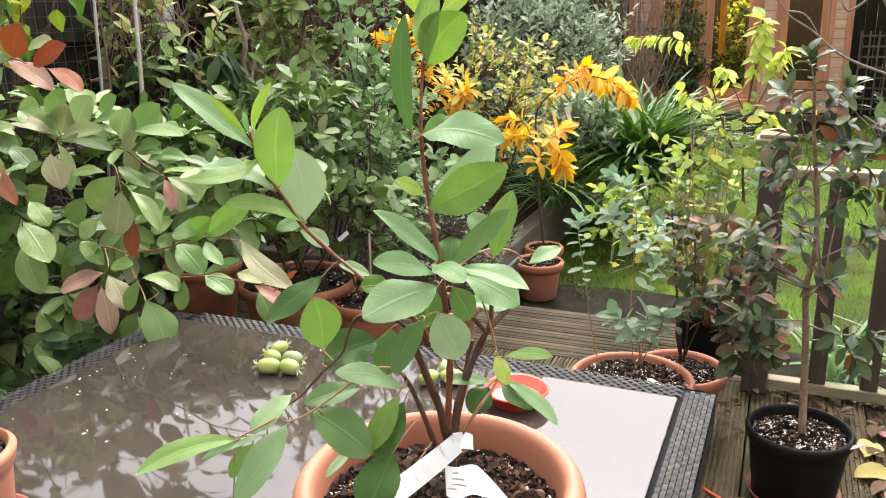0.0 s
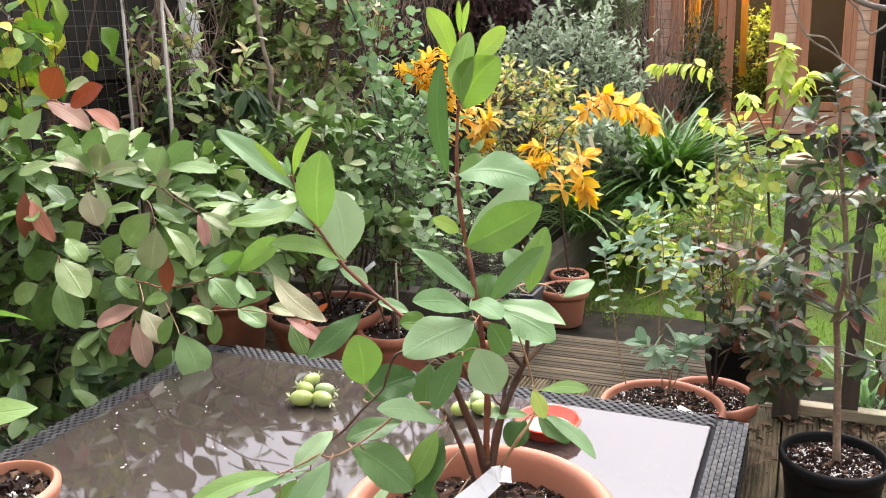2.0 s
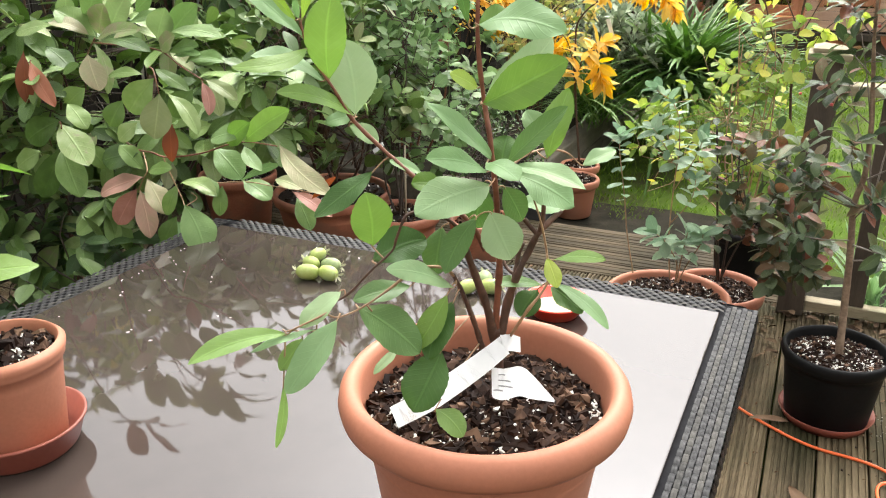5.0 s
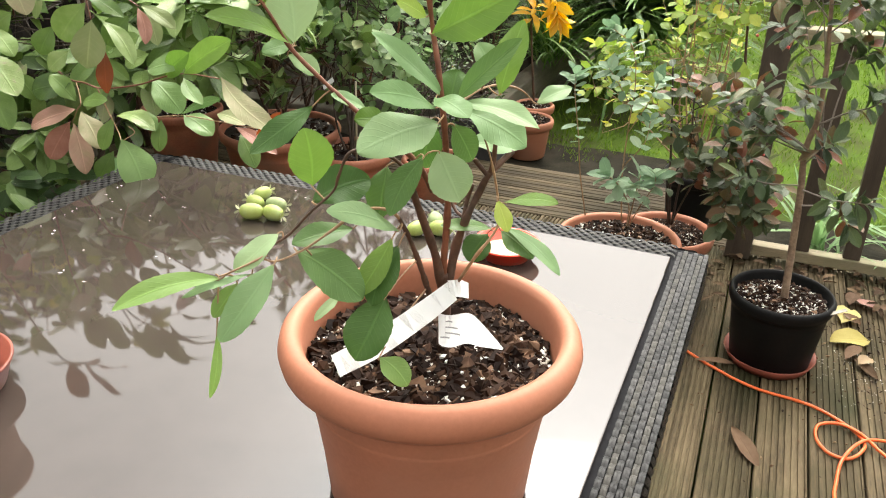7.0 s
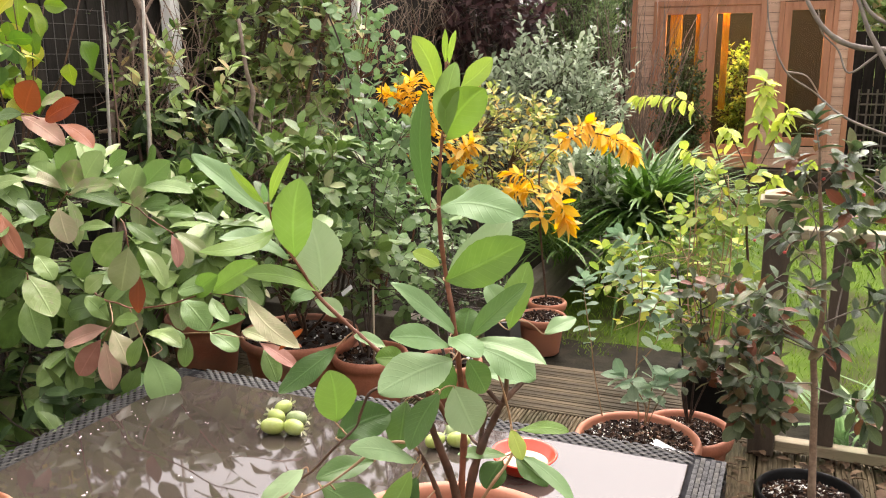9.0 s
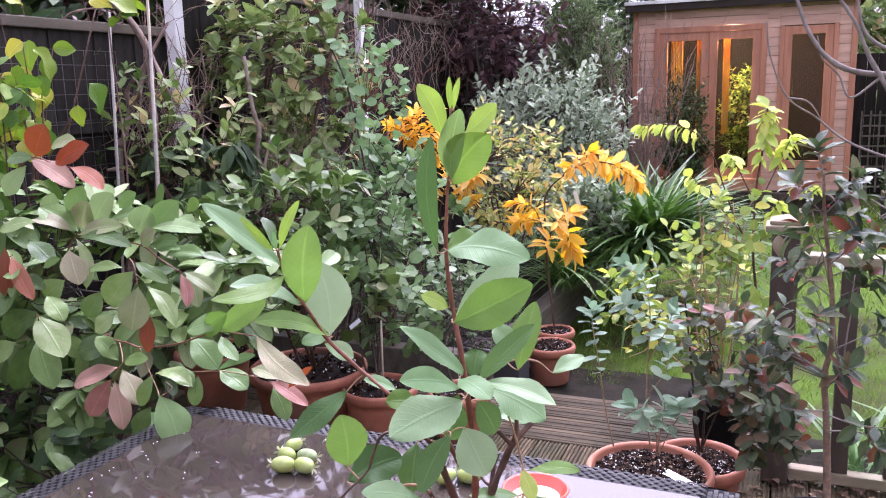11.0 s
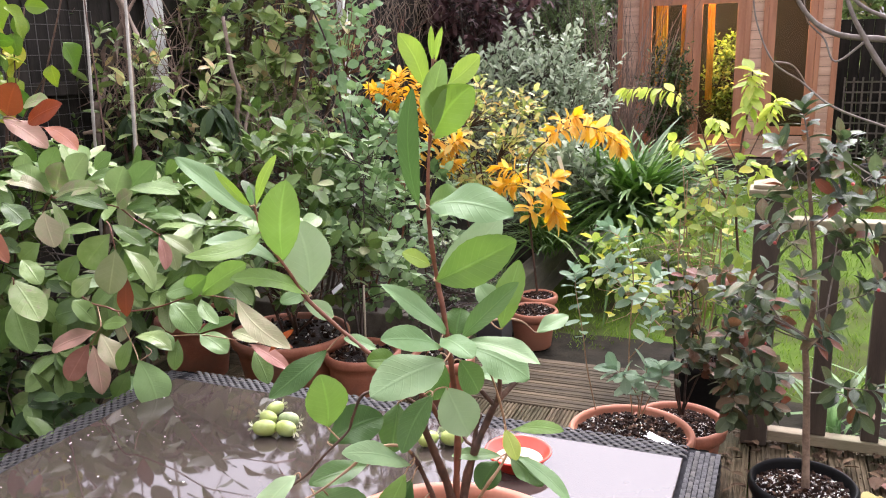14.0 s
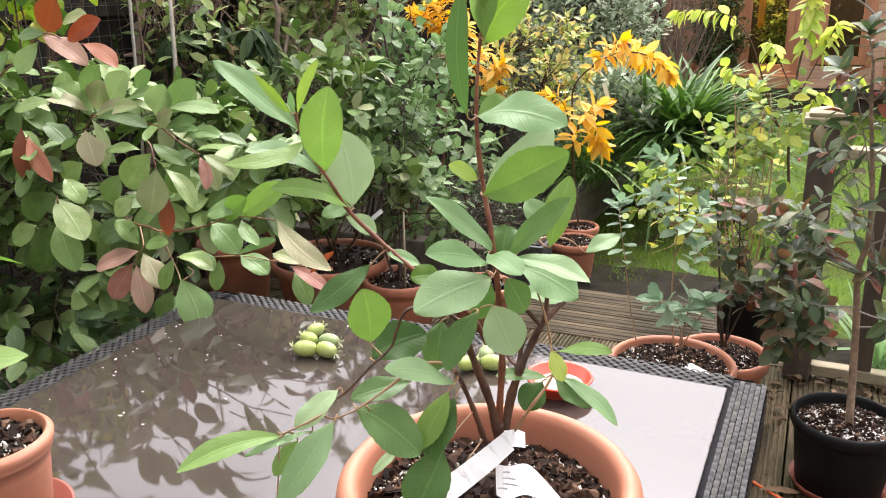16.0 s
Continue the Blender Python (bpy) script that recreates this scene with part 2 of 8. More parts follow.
def blade_mesh(base, tip, width, face, arch, bow, rr, rows=17, cols=9, ease=0.12, belly=0.56, teeth=0.0):
    """One broad leaf between base and tip: arched off its chord, bowed to one side, folded along the midrib, with softly waved margins."""
    b, e, f = (np.array(v, float) for v in (base, tip, face))
    L = np.linalg.norm(e - b)
    a = (e - b) / L
    nrm = unit(f - a * f.dot(a))
    left = np.cross(nrm, a)
    v = np.linspace(0, 1, rows)
    v = 0.35 * v + 0.65 * (1 - np.cos(np.pi * v)) / 2
    u = np.linspace(-1, 1, cols)
    k = math.log(0.5) / math.log(belly)
    prof = np.sin(np.pi * v ** k) ** (0.5 + 0.45 * ease * v + 0.35 * (1 - v) ** 2)
    prof[0], prof[-1] = 0.05, 0.03
    crest = 4 * v * (1 - v)
    spine = b + np.outer(v, e - b) + np.outer(arch * L * crest, nrm) + np.outer(bow * L * crest, left)
    slope = (arch * 4 * (1 - 2 * v))[:, None]
    along = unit(a + slope * nrm)
    local = unit(nrm - slope * a)
    fold, twist = rr.uniform(0.08, 0.4), rr.normal(0, 0.1)
    p1, p2, amp = rr.uniform(0, 6.28), rr.uniform(0, 6.28), rr.uniform(0.02, 0.06)
    P = np.empty((rows, cols, 3))
    for i in range(rows):
        across = np.cross(local[i], along[i])
        ang = twist * (v[i] - 0.4) * 2
        across, up = math.cos(ang) * across + math.sin(ang) * local[i], math.cos(ang) * local[i] - math.sin(ang) * across
        for j in range(cols):
            lift = fold * (abs(u[j]) - 0.35 * u[j] ** 2) * prof[i] * 0.5 + amp * math.sin((p1 if u[j] < 0 else p2) + 11 * v[i]) * u[j] ** 2
            rim = 1 + (teeth * (1 if i % 2 else -1) if abs(u[j]) > 0.99 else 0)
            P[i, j] = spine[i] + across * (u[j] * prof[i] * rim * width / 2) + up * (lift * width)
    idx = np.arange(rows * cols).reshape(rows, cols)
    quad = np.stack([idx[:-1, :-1], idx[:-1, 1:], idx[1:, 1:], idx[1:, :-1]], -1).reshape(-1, 4)
    me = bpy.data.meshes.new("leaf")
    me.from_pydata(P.reshape(-1, 3).tolist(), [], quad.tolist())
    uv = np.stack(np.broadcast_arrays((u[None, :] + 1) / 2, v[:, None]), -1).reshape(-1, 2)
    me.uv_layers.new(name="UVMap").data.foreach_set("uv", uv[quad.reshape(-1)].reshape(-1))
    me.polygons.foreach_set("use_smooth", np.ones(len(quad), bool))
    return me


# ---- materials ----
TERRACOTTA = surface("terracotta_plastic", (0.38, 0.15, 0.088), (0.46, 0.185, 0.112), 0.55, 6, 160, 0.08, spec=0.3, stain=(0.4, 0.18, 0.116))
# weathered pots; the darker red end also has their shade put into the colour
TERRACOTTA_OLD = surface("shaded_weathered_terracotta", (0.32, 0.11, 0.062), (0.47, 0.18, 0.105), 0.55, 9, 120, 0.15, stain=(0.24, 0.12, 0.08))
BLACK_PLASTIC = surface("black_pot_plastic", (0.006, 0.0062, 0.0065), (0.011, 0.0112, 0.0115), 0.5, 8, 90, 0.1, spec=0.12)
COMPOST = surface("dark_compost", (0.008, 0.005, 0.0035), (0.022, 0.013, 0.009), 0.95, 30, 220, 1.0)
BARK = leaf_mat("bark_chip", [(0.0, (0.008, 0.00403, 0.003)), (0.55, (0.0208, 0.01008, 0.0063)), (0.85, (0.048, 0.0248, 0.015)), (1.0, (0.152, 0.0899, 0.057))], 0.75, 3, 1.0, 0.0, spec=0.12)
PERLITE = surface("perlite", (0.62, 0.6, 0.55), (0.82, 0.8, 0.76), 0.9, 40, 250, 0.4)
TABLE_GLASS = surface("brown_tinted_glass", (0.044, 0.034, 0.029), (0.053, 0.041, 0.035), 0.035, 1.5, 12, 0.0, spec=0.72)
TABLE_GLASS.node_tree.nodes["Principled BSDF"].inputs["IOR"].default_value = 1.45
TABLE_GLASS.node_tree.nodes["Principled BSDF"].inputs["Specular Tint"].default_value = (0.92, 0.95, 1.0, 1)
WICKER_DARK = surface("black_frame", (0.01, 0.01, 0.012), (0.018, 0.018, 0.02), 0.8, 10, 90, 0.2, spec=0.08)
DECK = surface("weathered_deck_timber", (0.042, 0.031, 0.0176), (0.165, 0.126, 0.075), 0.8, 2.2, 30, 0.6, stretch=(6, 0.7, 6), stain=(0.03, 0.033, 0.013), per_piece=0.2, spec=0.15)
DECK_ACROSS = surface("weathered_deck_end_boards", (0.044, 0.034, 0.022), (0.165, 0.13, 0.085), 0.75, 2.2, 30, 0.5, stretch=(0.7, 6, 6), stain=(0.028, 0.025, 0.016), per_piece=0.2, spec=0.1)
RAIL_WOOD = surface("dark_brown_rail_timber", (0.04, 0.029, 0.02), (0.08, 0.06, 0.042), 0.75, 5, 60, 0.4, stretch=(5, 5, 0.6))
PALE_WOOD = surface("weathered_pale_timber", (0.2, 0.165, 0.1), (0.36, 0.3, 0.2), 0.75, 4, 60, 0.4, stretch=(0.7, 5, 5), stain=(0.2, 0.2, 0.11))
SLEEPER = surface("grey_sleeper_timber", (0.1, 0.085, 0.067), (0.21, 0.185, 0.15), 0.8, 3, 40, 0.6, stretch=(5, 0.6, 5), stain=(0.08, 0.08, 0.05))
FENCE = surface("black_stained_fence", (0.013, 0.0115, 0.01), (0.04, 0.034, 0.029), 0.85, spec=0.2, scale=3, fine=40, bump=0.5, stretch=(5, 5, 0.6), per_piece=0.25)
FENCE_TOP = surface("grey_brown_fence_rail", (0.085, 0.072, 0.05), (0.15, 0.125, 0.09), 0.8, 3, 40, 0.4, stretch=(5, 0.7, 5))
WHITE_POST = surface("white_painted_post", (0.74, 0.74, 0.72), (0.86, 0.86, 0.85), 0.5, 6, 60, 0.15, stain=(0.5, 0.5, 0.46))
CABIN_WOOD = surface("orange_cedar_cladding", (0.48, 0.28, 0.195), (0.67, 0.43, 0.32), 0.6, 3, 45, 0.25, stretch=(0.6, 5, 5), per_piece=0.1)
CABIN_FRAME = surface("varnished_orange_frame", (0.36, 0.145, 0.075), (0.52, 0.23, 0.13), 0.45, 3, 45, 0.2, stretch=(5, 5, 0.6))
CABIN_ROOF = surface("dark_roof_felt", (0.018, 0.011, 0.008), (0.035, 0.022, 0.016), 0.85, 6, 90, 0.4)
# near-black because the dimness of the interior is put into the lining colour
CABIN_INSIDE_DIM = surface("cabin_lining_dimmed", (0.006, 0.004, 0.003), (0.014, 0.009, 0.006), 0.7, 3, 40, 0.2)
CURTAIN = surface("amber_curtain_cloth", (0.65, 0.3, 0.02), (0.8, 0.45, 0.05), 0.9, 12, 80, 0.3, stretch=(8, 8, 0.4))
PANE = glass("window_glass")
GROUND = surface("lawn_soil", (0.045, 0.078, 0.013), (0.09, 0.145, 0.024), 0.95, 3, 60, 0.8, stain=(0.05, 0.05, 0.022), spec=0.05)
WET_SOIL = surface("dark_wet_soil", (0.01, 0.009, 0.006), (0.03, 0.026, 0.018), 0.95, 8, 90, 0.9, spec=0.1)
CANE = surface("bamboo_cane", (0.27, 0.22, 0.15), (0.42, 0.36, 0.26), 0.6, 8, 60, 0.2, stretch=(3, 3, 0.4))
PALE_VINE = surface("dry_pale_vine", (0.15, 0.105, 0.08), (0.36, 0.27, 0.2), 0.8, 20, 90, 0.3)
GREY_CANE = surface("weathered_grey_cane", (0.22, 0.205, 0.175), (0.4, 0.375, 0.33), 0.7, 8, 60, 0.2)
BROWN_STEM = surface("brown_woody_stem", (0.045, 0.022, 0.014), (0.12, 0.06, 0.036), 0.65, 30, 140, 0.5)
RED_STEM = surface("red_brown_shoot", (0.13, 0.04, 0.022), (0.24, 0.09, 0.048), 0.5, 30, 120, 0.3)
TAN_STEM = surface("tan_young_stem", (0.26, 0.15, 0.08), (0.4, 0.25, 0.14), 0.55, 30, 120, 0.3)
GREY_BARK = surface("grey_smooth_bark", (0.15, 0.125, 0.105), (0.27, 0.235, 0.205), 0.75, 18, 120, 0.4)
SAPLING_BARK = surface("brown_grey_bark", (0.16, 0.105, 0.07), (0.36, 0.255, 0.175), 0.75, 30, 140, 0.5)
DARK_STEM = surface("dark_thin_stems", (0.03, 0.02, 0.015), (0.075, 0.05, 0.036), 0.7, 20, 120, 0.4)
PAPER = surface("white_plastic_label", (0.78, 0.79, 0.79), (0.84, 0.85, 0.85), 0.35, 10, 90, 0.03)
INK = surface("grey_print", (0.28, 0.28, 0.29), (0.38, 0.38, 0.39), 0.6, 20, 90, 0.0)
RED_PLASTIC = surface("red_plastic", (0.72, 0.045, 0.02), (0.8, 0.06, 0.03), 0.3, 8, 90, 0.03)
CREAM = surface("cream_powder", (0.5, 0.38, 0.28), (0.6, 0.49, 0.38), 0.8, 20, 160, 0.3)
CORD = surface("orange_cord_rubber", (0.8, 0.13, 0.03), (0.9, 0.18, 0.05), 0.4, 20, 120, 0.1)
FRUIT = surface("green_fruit_skin", (0.28, 0.36, 0.075), (0.42, 0.48, 0.15), 0.5, 30, 300, 0.3, stain=(0.3, 0.4, 0.18))
FRUIT_DULL = surface("grey_green_fruit_skin", (0.2, 0.27, 0.11), (0.32, 0.38, 0.2), 0.6, 30, 300, 0.3)
SEPAL = surface("pale_sepal", (0.4, 0.43, 0.25), (0.55, 0.56, 0.38), 0.7, 30, 200, 0.3)
GREY_PLASTIC = surface("dark_grey_planter", (0.04, 0.042, 0.046), (0.07, 0.072, 0.076), 0.55, 8, 90, 0.1)
SAUCER = surface("red_brown_saucer", (0.19, 0.045, 0.028), (0.26, 0.07, 0.044), 0.5, 9, 90, 0.1)
BERRY = surface("pink_red_berry", (0.5, 0.06, 0.06), (0.62, 0.12, 0.1), 0.4, 30, 120, 0.1)
WIRE = surface("rusty_wire", (0.09, 0.085, 0.08), (0.16, 0.15, 0.14), 0.5, 20, 90, 0.1, metal=0.4)

HERO_LEAF = leaf_mat("guava_leaf_green", [(0.0, (0.105, 0.191, 0.0441)), (0.4, (0.156, 0.261, 0.0662)), (0.7, (0.2, 0.307, 0.105)), (1.0, (0.153, 0.256, 0.0551))], 0.42, 11, 1.25, 0.3, vein_bump=0.32)
HERO_DARK = leaf_mat("guava_leaf_dark", [(0.0, (0.0536, 0.112, 0.0314)), (0.5, (0.0857, 0.165, 0.049)), (1.0, (0.124, 0.213, 0.0735))], 0.4, 11, 1.3, 0.22, vein_bump=0.35)
HERO_BLUE = leaf_mat("guava_leaf_glaucous", [(0.0, (0.145, 0.256, 0.1)), (0.5, (0.196, 0.316, 0.15)), (1.0, (0.265, 0.367, 0.192))], 0.45, 10, 1.1, 0.25, vein_bump=0.25)
HERO_LIME = leaf_mat("guava_leaf_lime", [(0.0, (0.208, 0.32, 0.0619)), (0.5, (0.273, 0.39, 0.0877)), (1.0, (0.36, 0.46, 0.124))], 0.42, 10, 1.25, 0.32)
LAUREL = leaf_mat("broad_leaf_green", [(0.0, (0.0501, 0.0959, 0.0231)), (0.35, (0.104, 0.18, 0.0456)), (0.7, (0.158, 0.249, 0.0704)), (0.93, (0.239, 0.32, 0.124)), (1.0, (0.278, 0.28, 0.157))], 0.4, 9, 1.15, 0.12, spec=0.32)
LAUREL_PALE = leaf_mat("broad_leaf_pale", [(0.0, (0.121, 0.211, 0.0652)), (0.5, (0.172, 0.274, 0.0999)), (1.0, (0.242, 0.335, 0.149))], 0.4, 9, 1.15, 0.15, spec=0.32)
PINK_LEAF = leaf_mat("pink_flushed_leaf", [(0.0, (0.26, 0.12, 0.085)), (0.5, (0.42, 0.22, 0.18)), (0.8, (0.36, 0.24, 0.17)), (1.0, (0.28, 0.26, 0.13))], 0.45, 9, 1.3, 0.1)
PALE_FLUSH = leaf_mat("pale_pink_flushed_leaf", [(0.0, (0.156, 0.2, 0.078)), (0.55, (0.226, 0.256, 0.125)), (0.85, (0.289, 0.256, 0.156)), (1.0, (0.281, 0.184, 0.133))], 0.45, 9, 1.3, 0.12)
RED_DARK = leaf_mat("brown_red_leaf", [(0.0, (0.11, 0.04, 0.022)), (1.0, (0.18, 0.06, 0.03))], 0.45, 9, 1.25, 0.25)
HERO_STEM = surface("dark_red_brown_stem", (0.045, 0.022, 0.014), (0.13, 0.065, 0.04), 0.6, 30, 140, 0.6)
RED_LEAF = leaf_mat("orange_red_leaf", [(0.0, (0.17, 0.045, 0.025)), (0.5, (0.29, 0.085, 0.035)), (1.0, (0.3, 0.12, 0.07))], 0.45, 9, 1.2, 0.25)
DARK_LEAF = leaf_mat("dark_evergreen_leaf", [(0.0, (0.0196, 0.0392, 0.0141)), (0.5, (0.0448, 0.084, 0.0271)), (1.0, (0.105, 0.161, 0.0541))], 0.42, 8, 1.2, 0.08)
BAY_LEAF = leaf_mat("bay_olive_leaf", [(0.0, (0.106, 0.162, 0.0479)), (0.45, (0.224, 0.316, 0.0997)), (0.8, (0.355, 0.443, 0.186)), (1.0, (0.591, 0.431, 0.239))], 0.4, 8, 1.2, 0.22, spec=0.35)
ROUND_LEAF = leaf_mat("round_mid_green_leaf", [(0.0, (0.0613, 0.112, 0.043)), (0.45, (0.149, 0.24, 0.0954)), (0.85, (0.246, 0.354, 0.174)), (1.0, (0.307, 0.395, 0.238))], 0.45, 6, 1.2, 0.25)
GREY_LEAF = leaf_mat("silver_grey_leaf", [(0.0, (0.152, 0.196, 0.122)), (0.5, (0.292, 0.354, 0.244)), (1.0, (0.468, 0.531, 0.399))], 0.55, 6, 1.15, 0.2)
FINE_LEAF = leaf_mat("soft_green_needle", [(0.0, (0.085, 0.135, 0.048)), (1.0, (0.187, 0.261, 0.104))], 0.6, 4, 1.0, 0.2)
PURPLE_LEAF = leaf_mat("dusky_purple_leaf", [(0.0, (0.0455, 0.0234, 0.026)), (0.6, (0.091, 0.0468, 0.0468)), (1.0, (0.169, 0.0975, 0.091))], 0.45, 6, 1.2, 0.2)
AMBER_LEAF = leaf_mat("amber_autumn_leaf", [(0.0, (0.62, 0.363, 0.0425)), (0.5, (0.75, 0.506, 0.085)), (1.0, (0.82, 0.638, 0.221))], 0.5, 6, 1.15, 0.35)
STRAW_LEAF = leaf_mat("yellow_green_autumn_leaf", [(0.0, (0.184, 0.256, 0.0719)), (0.45, (0.38, 0.431, 0.144)), (0.75, (0.598, 0.546, 0.23)), (1.0, (0.69, 0.465, 0.172))], 0.5, 6, 1.15, 0.3)
LIME_LEAF = leaf_mat("lime_autumn_leaf", [(0.0, (0.336, 0.426, 0.101)), (0.6, (0.47, 0.56, 0.157)), (1.0, (0.616, 0.627, 0.202))], 0.5, 7, 1.15, 0.4)
STRAP_LEAF = leaf_mat("strap_leaf_green", [(0.0, (0.035, 0.0825, 0.0155)), (0.6, (0.0778, 0.161, 0.0338)), (1.0, (0.156, 0.252, 0.0774))], 0.5, 2, 1.1, 0.2)
TEAL_LEAF = leaf_mat("blue_green_leaf", [(0.0, (0.11, 0.19, 0.11)), (0.5, (0.2, 0.3, 0.19)), (1.0, (0.33, 0.43, 0.3))], 0.5, 6, 1.15, 0.25)
BRONZE_LEAF = leaf_mat("bronze_green_leaf", [(0.0, (0.028, 0.0486, 0.0211)), (0.45, (0.0615, 0.0994, 0.0422)), (0.75, (0.134, 0.183, 0.0832)), (0.9, (0.134, 0.0836, 0.0453)), (1.0, (0.247, 0.0884, 0.0528))], 0.33, 6, 1.2, 0.18, spec=0.27)
RUST_LEAF = leaf_mat("rust_flushed_leaf", [(0.0, (0.0383, 0.0619, 0.0314)), (0.6, (0.092, 0.116, 0.0567)), (0.78, (0.146, 0.0945, 0.0512)), (1.0, (0.177, 0.0619, 0.0388))], 0.36, 6, 1.2, 0.2, spec=0.25)
GRASS = leaf_mat("lawn_grass", [(0.0, (0.065, 0.125, 0.018)), (0.6, (0.11, 0.19, 0.028)), (1.0, (0.19, 0.27, 0.05))], 0.8, 1, 1.0, 0.3, spec=0.04)
YELLOW_FALLEN = leaf_mat("yellow_fallen_leaf", [(0.0, (0.36, 0.3, 0.09)), (0.6, (0.46, 0.39, 0.14)), (1.0, (0.55, 0.46, 0.2))], 0.6, 6, 1.1, 0.1)
DEAD_LEAF = leaf_mat("fallen_brown_leaf", [(0.0, (0.09, 0.05, 0.028)), (0.6, (0.2, 0.125, 0.075)), (1.0, (0.33, 0.24, 0.15))], 0.7, 6, 1.1, 0.1)
OLD_LEAF = leaf_mat("rotting_brown_leaf", [(0.0, (0.03, 0.018, 0.011)), (0.6, (0.08, 0.05, 0.03)), (1.0, (0.19, 0.13, 0.08))], 0.8, 6, 1.1, 0.05, spec=0.1)
YELLOWING = leaf_mat("yellow_green_round_leaf", [(0.0, (0.14, 0.231, 0.0528)), (0.45, (0.248, 0.347, 0.088)), (0.85, (0.389, 0.462, 0.123)), (1.0, (0.54, 0.504, 0.106))], 0.5, 6, 1.15, 0.32)
TWIG = surface("pale_bare_twigs", (0.14, 0.09, 0.07), (0.27, 0.19, 0.15), 0.8, 20, 90, 0.3)

GNARLED = surface("rough_grey_brown_bark", (0.144, 0.104, 0.08), (0.336, 0.256, 0.208), 0.85, 14, 90, 0.9)
PURPLE_STEM = surface("dark_purple_stem", (0.03, 0.01, 0.012), (0.075, 0.026, 0.028), 0.55, 25, 120, 0.3)
ROUND_PALE = leaf_mat("pale_round_leaf", [(0.0, (0.15, 0.26, 0.112)), (0.6, (0.22, 0.34, 0.163)), (1.0, (0.3, 0.42, 0.25))], 0.5, 5, 1.15, 0.3)
LIME_GREEN = leaf_mat("lime_green_climber_leaf", [(0.0, (0.07, 0.15, 0.03)), (0.55, (0.18, 0.28, 0.045)), (1.0, (0.45, 0.43, 0.07))], 0.45, 7, 1.25, 0.22)

# ---- setting: lawn, deck, bed edge, fences ----
rng = np.random.default_rng(7)
LAWN = -0.13


def sheet(x0, y0, x1, y1, nx, ny, z, amp, scale):
    bm = bmesh.new()
    grid = [[bm.verts.new((x0 + (x1 - x0) * i / nx, y0 + (y1 - y0) * j / ny, z + amp * noise.noise(Vector((x0 + (x1 - x0) * i / nx, y0 + (y1 - y0) * j / ny, 0)) * scale))) for j in range(ny + 1)] for i in range(nx + 1)]
    for i in range(nx):
        for j in range(ny):
            bm.faces.new((grid[i][j], grid[i + 1][j], grid[i + 1][j + 1], grid[i][j + 1]))
    return bm


g = part("ground", sheet(-400, -400, 400, 400, 80, 80, LAWN, 0.0, 0.3), GROUND)
tagged(g, "mossy green lawn ground reaching to the horizon", "ground", kind="structure")
s = part("soil_bed", sheet(-3.3, 3.9, -1.42, 11.4, 30, 90, 0.02, 0.05, 2.5), WET_SOIL)
tagged(s, "dark raised bed of soil behind timber sleepers", "flower bed", kind="structure")
s = part("soil_strip", sheet(-1.4, 3.9, 0.15, 4.75, 30, 20, LAWN + 0.02, 0.012, 6), WET_SOIL)
tagged(s, "wet dark soil strip at the end of the deck", "soil", kind="structure")
s = part("soil_border", sheet(0.1, 3.3, 4.0, 4.05, 60, 14, LAWN + 0.03, 0.02, 6), WET_SOIL)
tagged(s, "dark planted soil border beyond the deck railing", "soil", kind="structure")

# grass blades
n = 30000
x, y = rng.uniform(-1.25, 4.2, n), 4.2 + (rng.random(n) ** 1.5) * 8.2
keep = ~((x < 0.1) & (y < 4.6 + 0.15 * np.sin(x * 9)))
x, y = x[keep], y[keep]
n = len(x)
far = np.clip((y - 4) / 8, 0, 1)
az = rng.uniform(0, 6.28, n)
ax = np.stack([np.cos(az) * 0.5, np.sin(az) * 0.5, np.full(n, 1.0)], -1)
fc = np.stack([np.cos(az), np.sin(az), np.full(n, -0.3)], -1)
lawn = part("grass", leaf_mesh("grass", np.stack([x, y, np.full(n, LAWN)], -1), ax, fc, rng.uniform(0.03, 0.07, n), (0.004 + 0.009 * far) * rng.uniform(0.7, 1.3, n), 4, 2, -0.3, 0, 1, 0.4), GRASS)
tagged(lawn, "short mossy lawn grass on damp ground", "grass", kind="stuff")

# grooved deck boards, each one a piece
deck = thing("deck", (0, 0, 0), "weathered grooved timber decking, damp and mossy", "decking", kind="structure")


def board_mesh(name, width, length, along_x, grooves=7, thick=0.028, deep=0.006):
    """A plank with rounded edges and grooves along its top."""
    prof = [(0.0, -thick), (0.0, -0.004), (0.003, 0.0)]
    pitch = (width - 0.012) / grooves
    for k in range(grooves):
        a = 0.006 + k * pitch
        prof += [(a + pitch * 0.55, 0.0), (a + pitch * 0.62, -deep), (a + pitch * 0.93, -deep), (a + pitch, 0.0)]
    prof += [(width - 0.003, 0.0), (width, -0.004), (width, -thick)]
    bm = bmesh.new()
    ends = [[bm.verts.new((l, -w, z) if along_x else (w, l, z)) for w, z in prof] for l in (0, length)]
    for a in range(len(prof)):
        b = (a + 1) % len(prof)
        bm.faces.new((ends[0][a], ends[0][b], ends[1][b], ends[1][a]))
    bm.faces.new(ends[0])
    bm.faces.new(ends[1][::-1])
    bmesh.ops.recalc_face_normals(bm, faces=bm.faces[:])
    me = bpy.data.meshes.new(name)
    bm.to_mesh(me)
    bm.free()
    return me


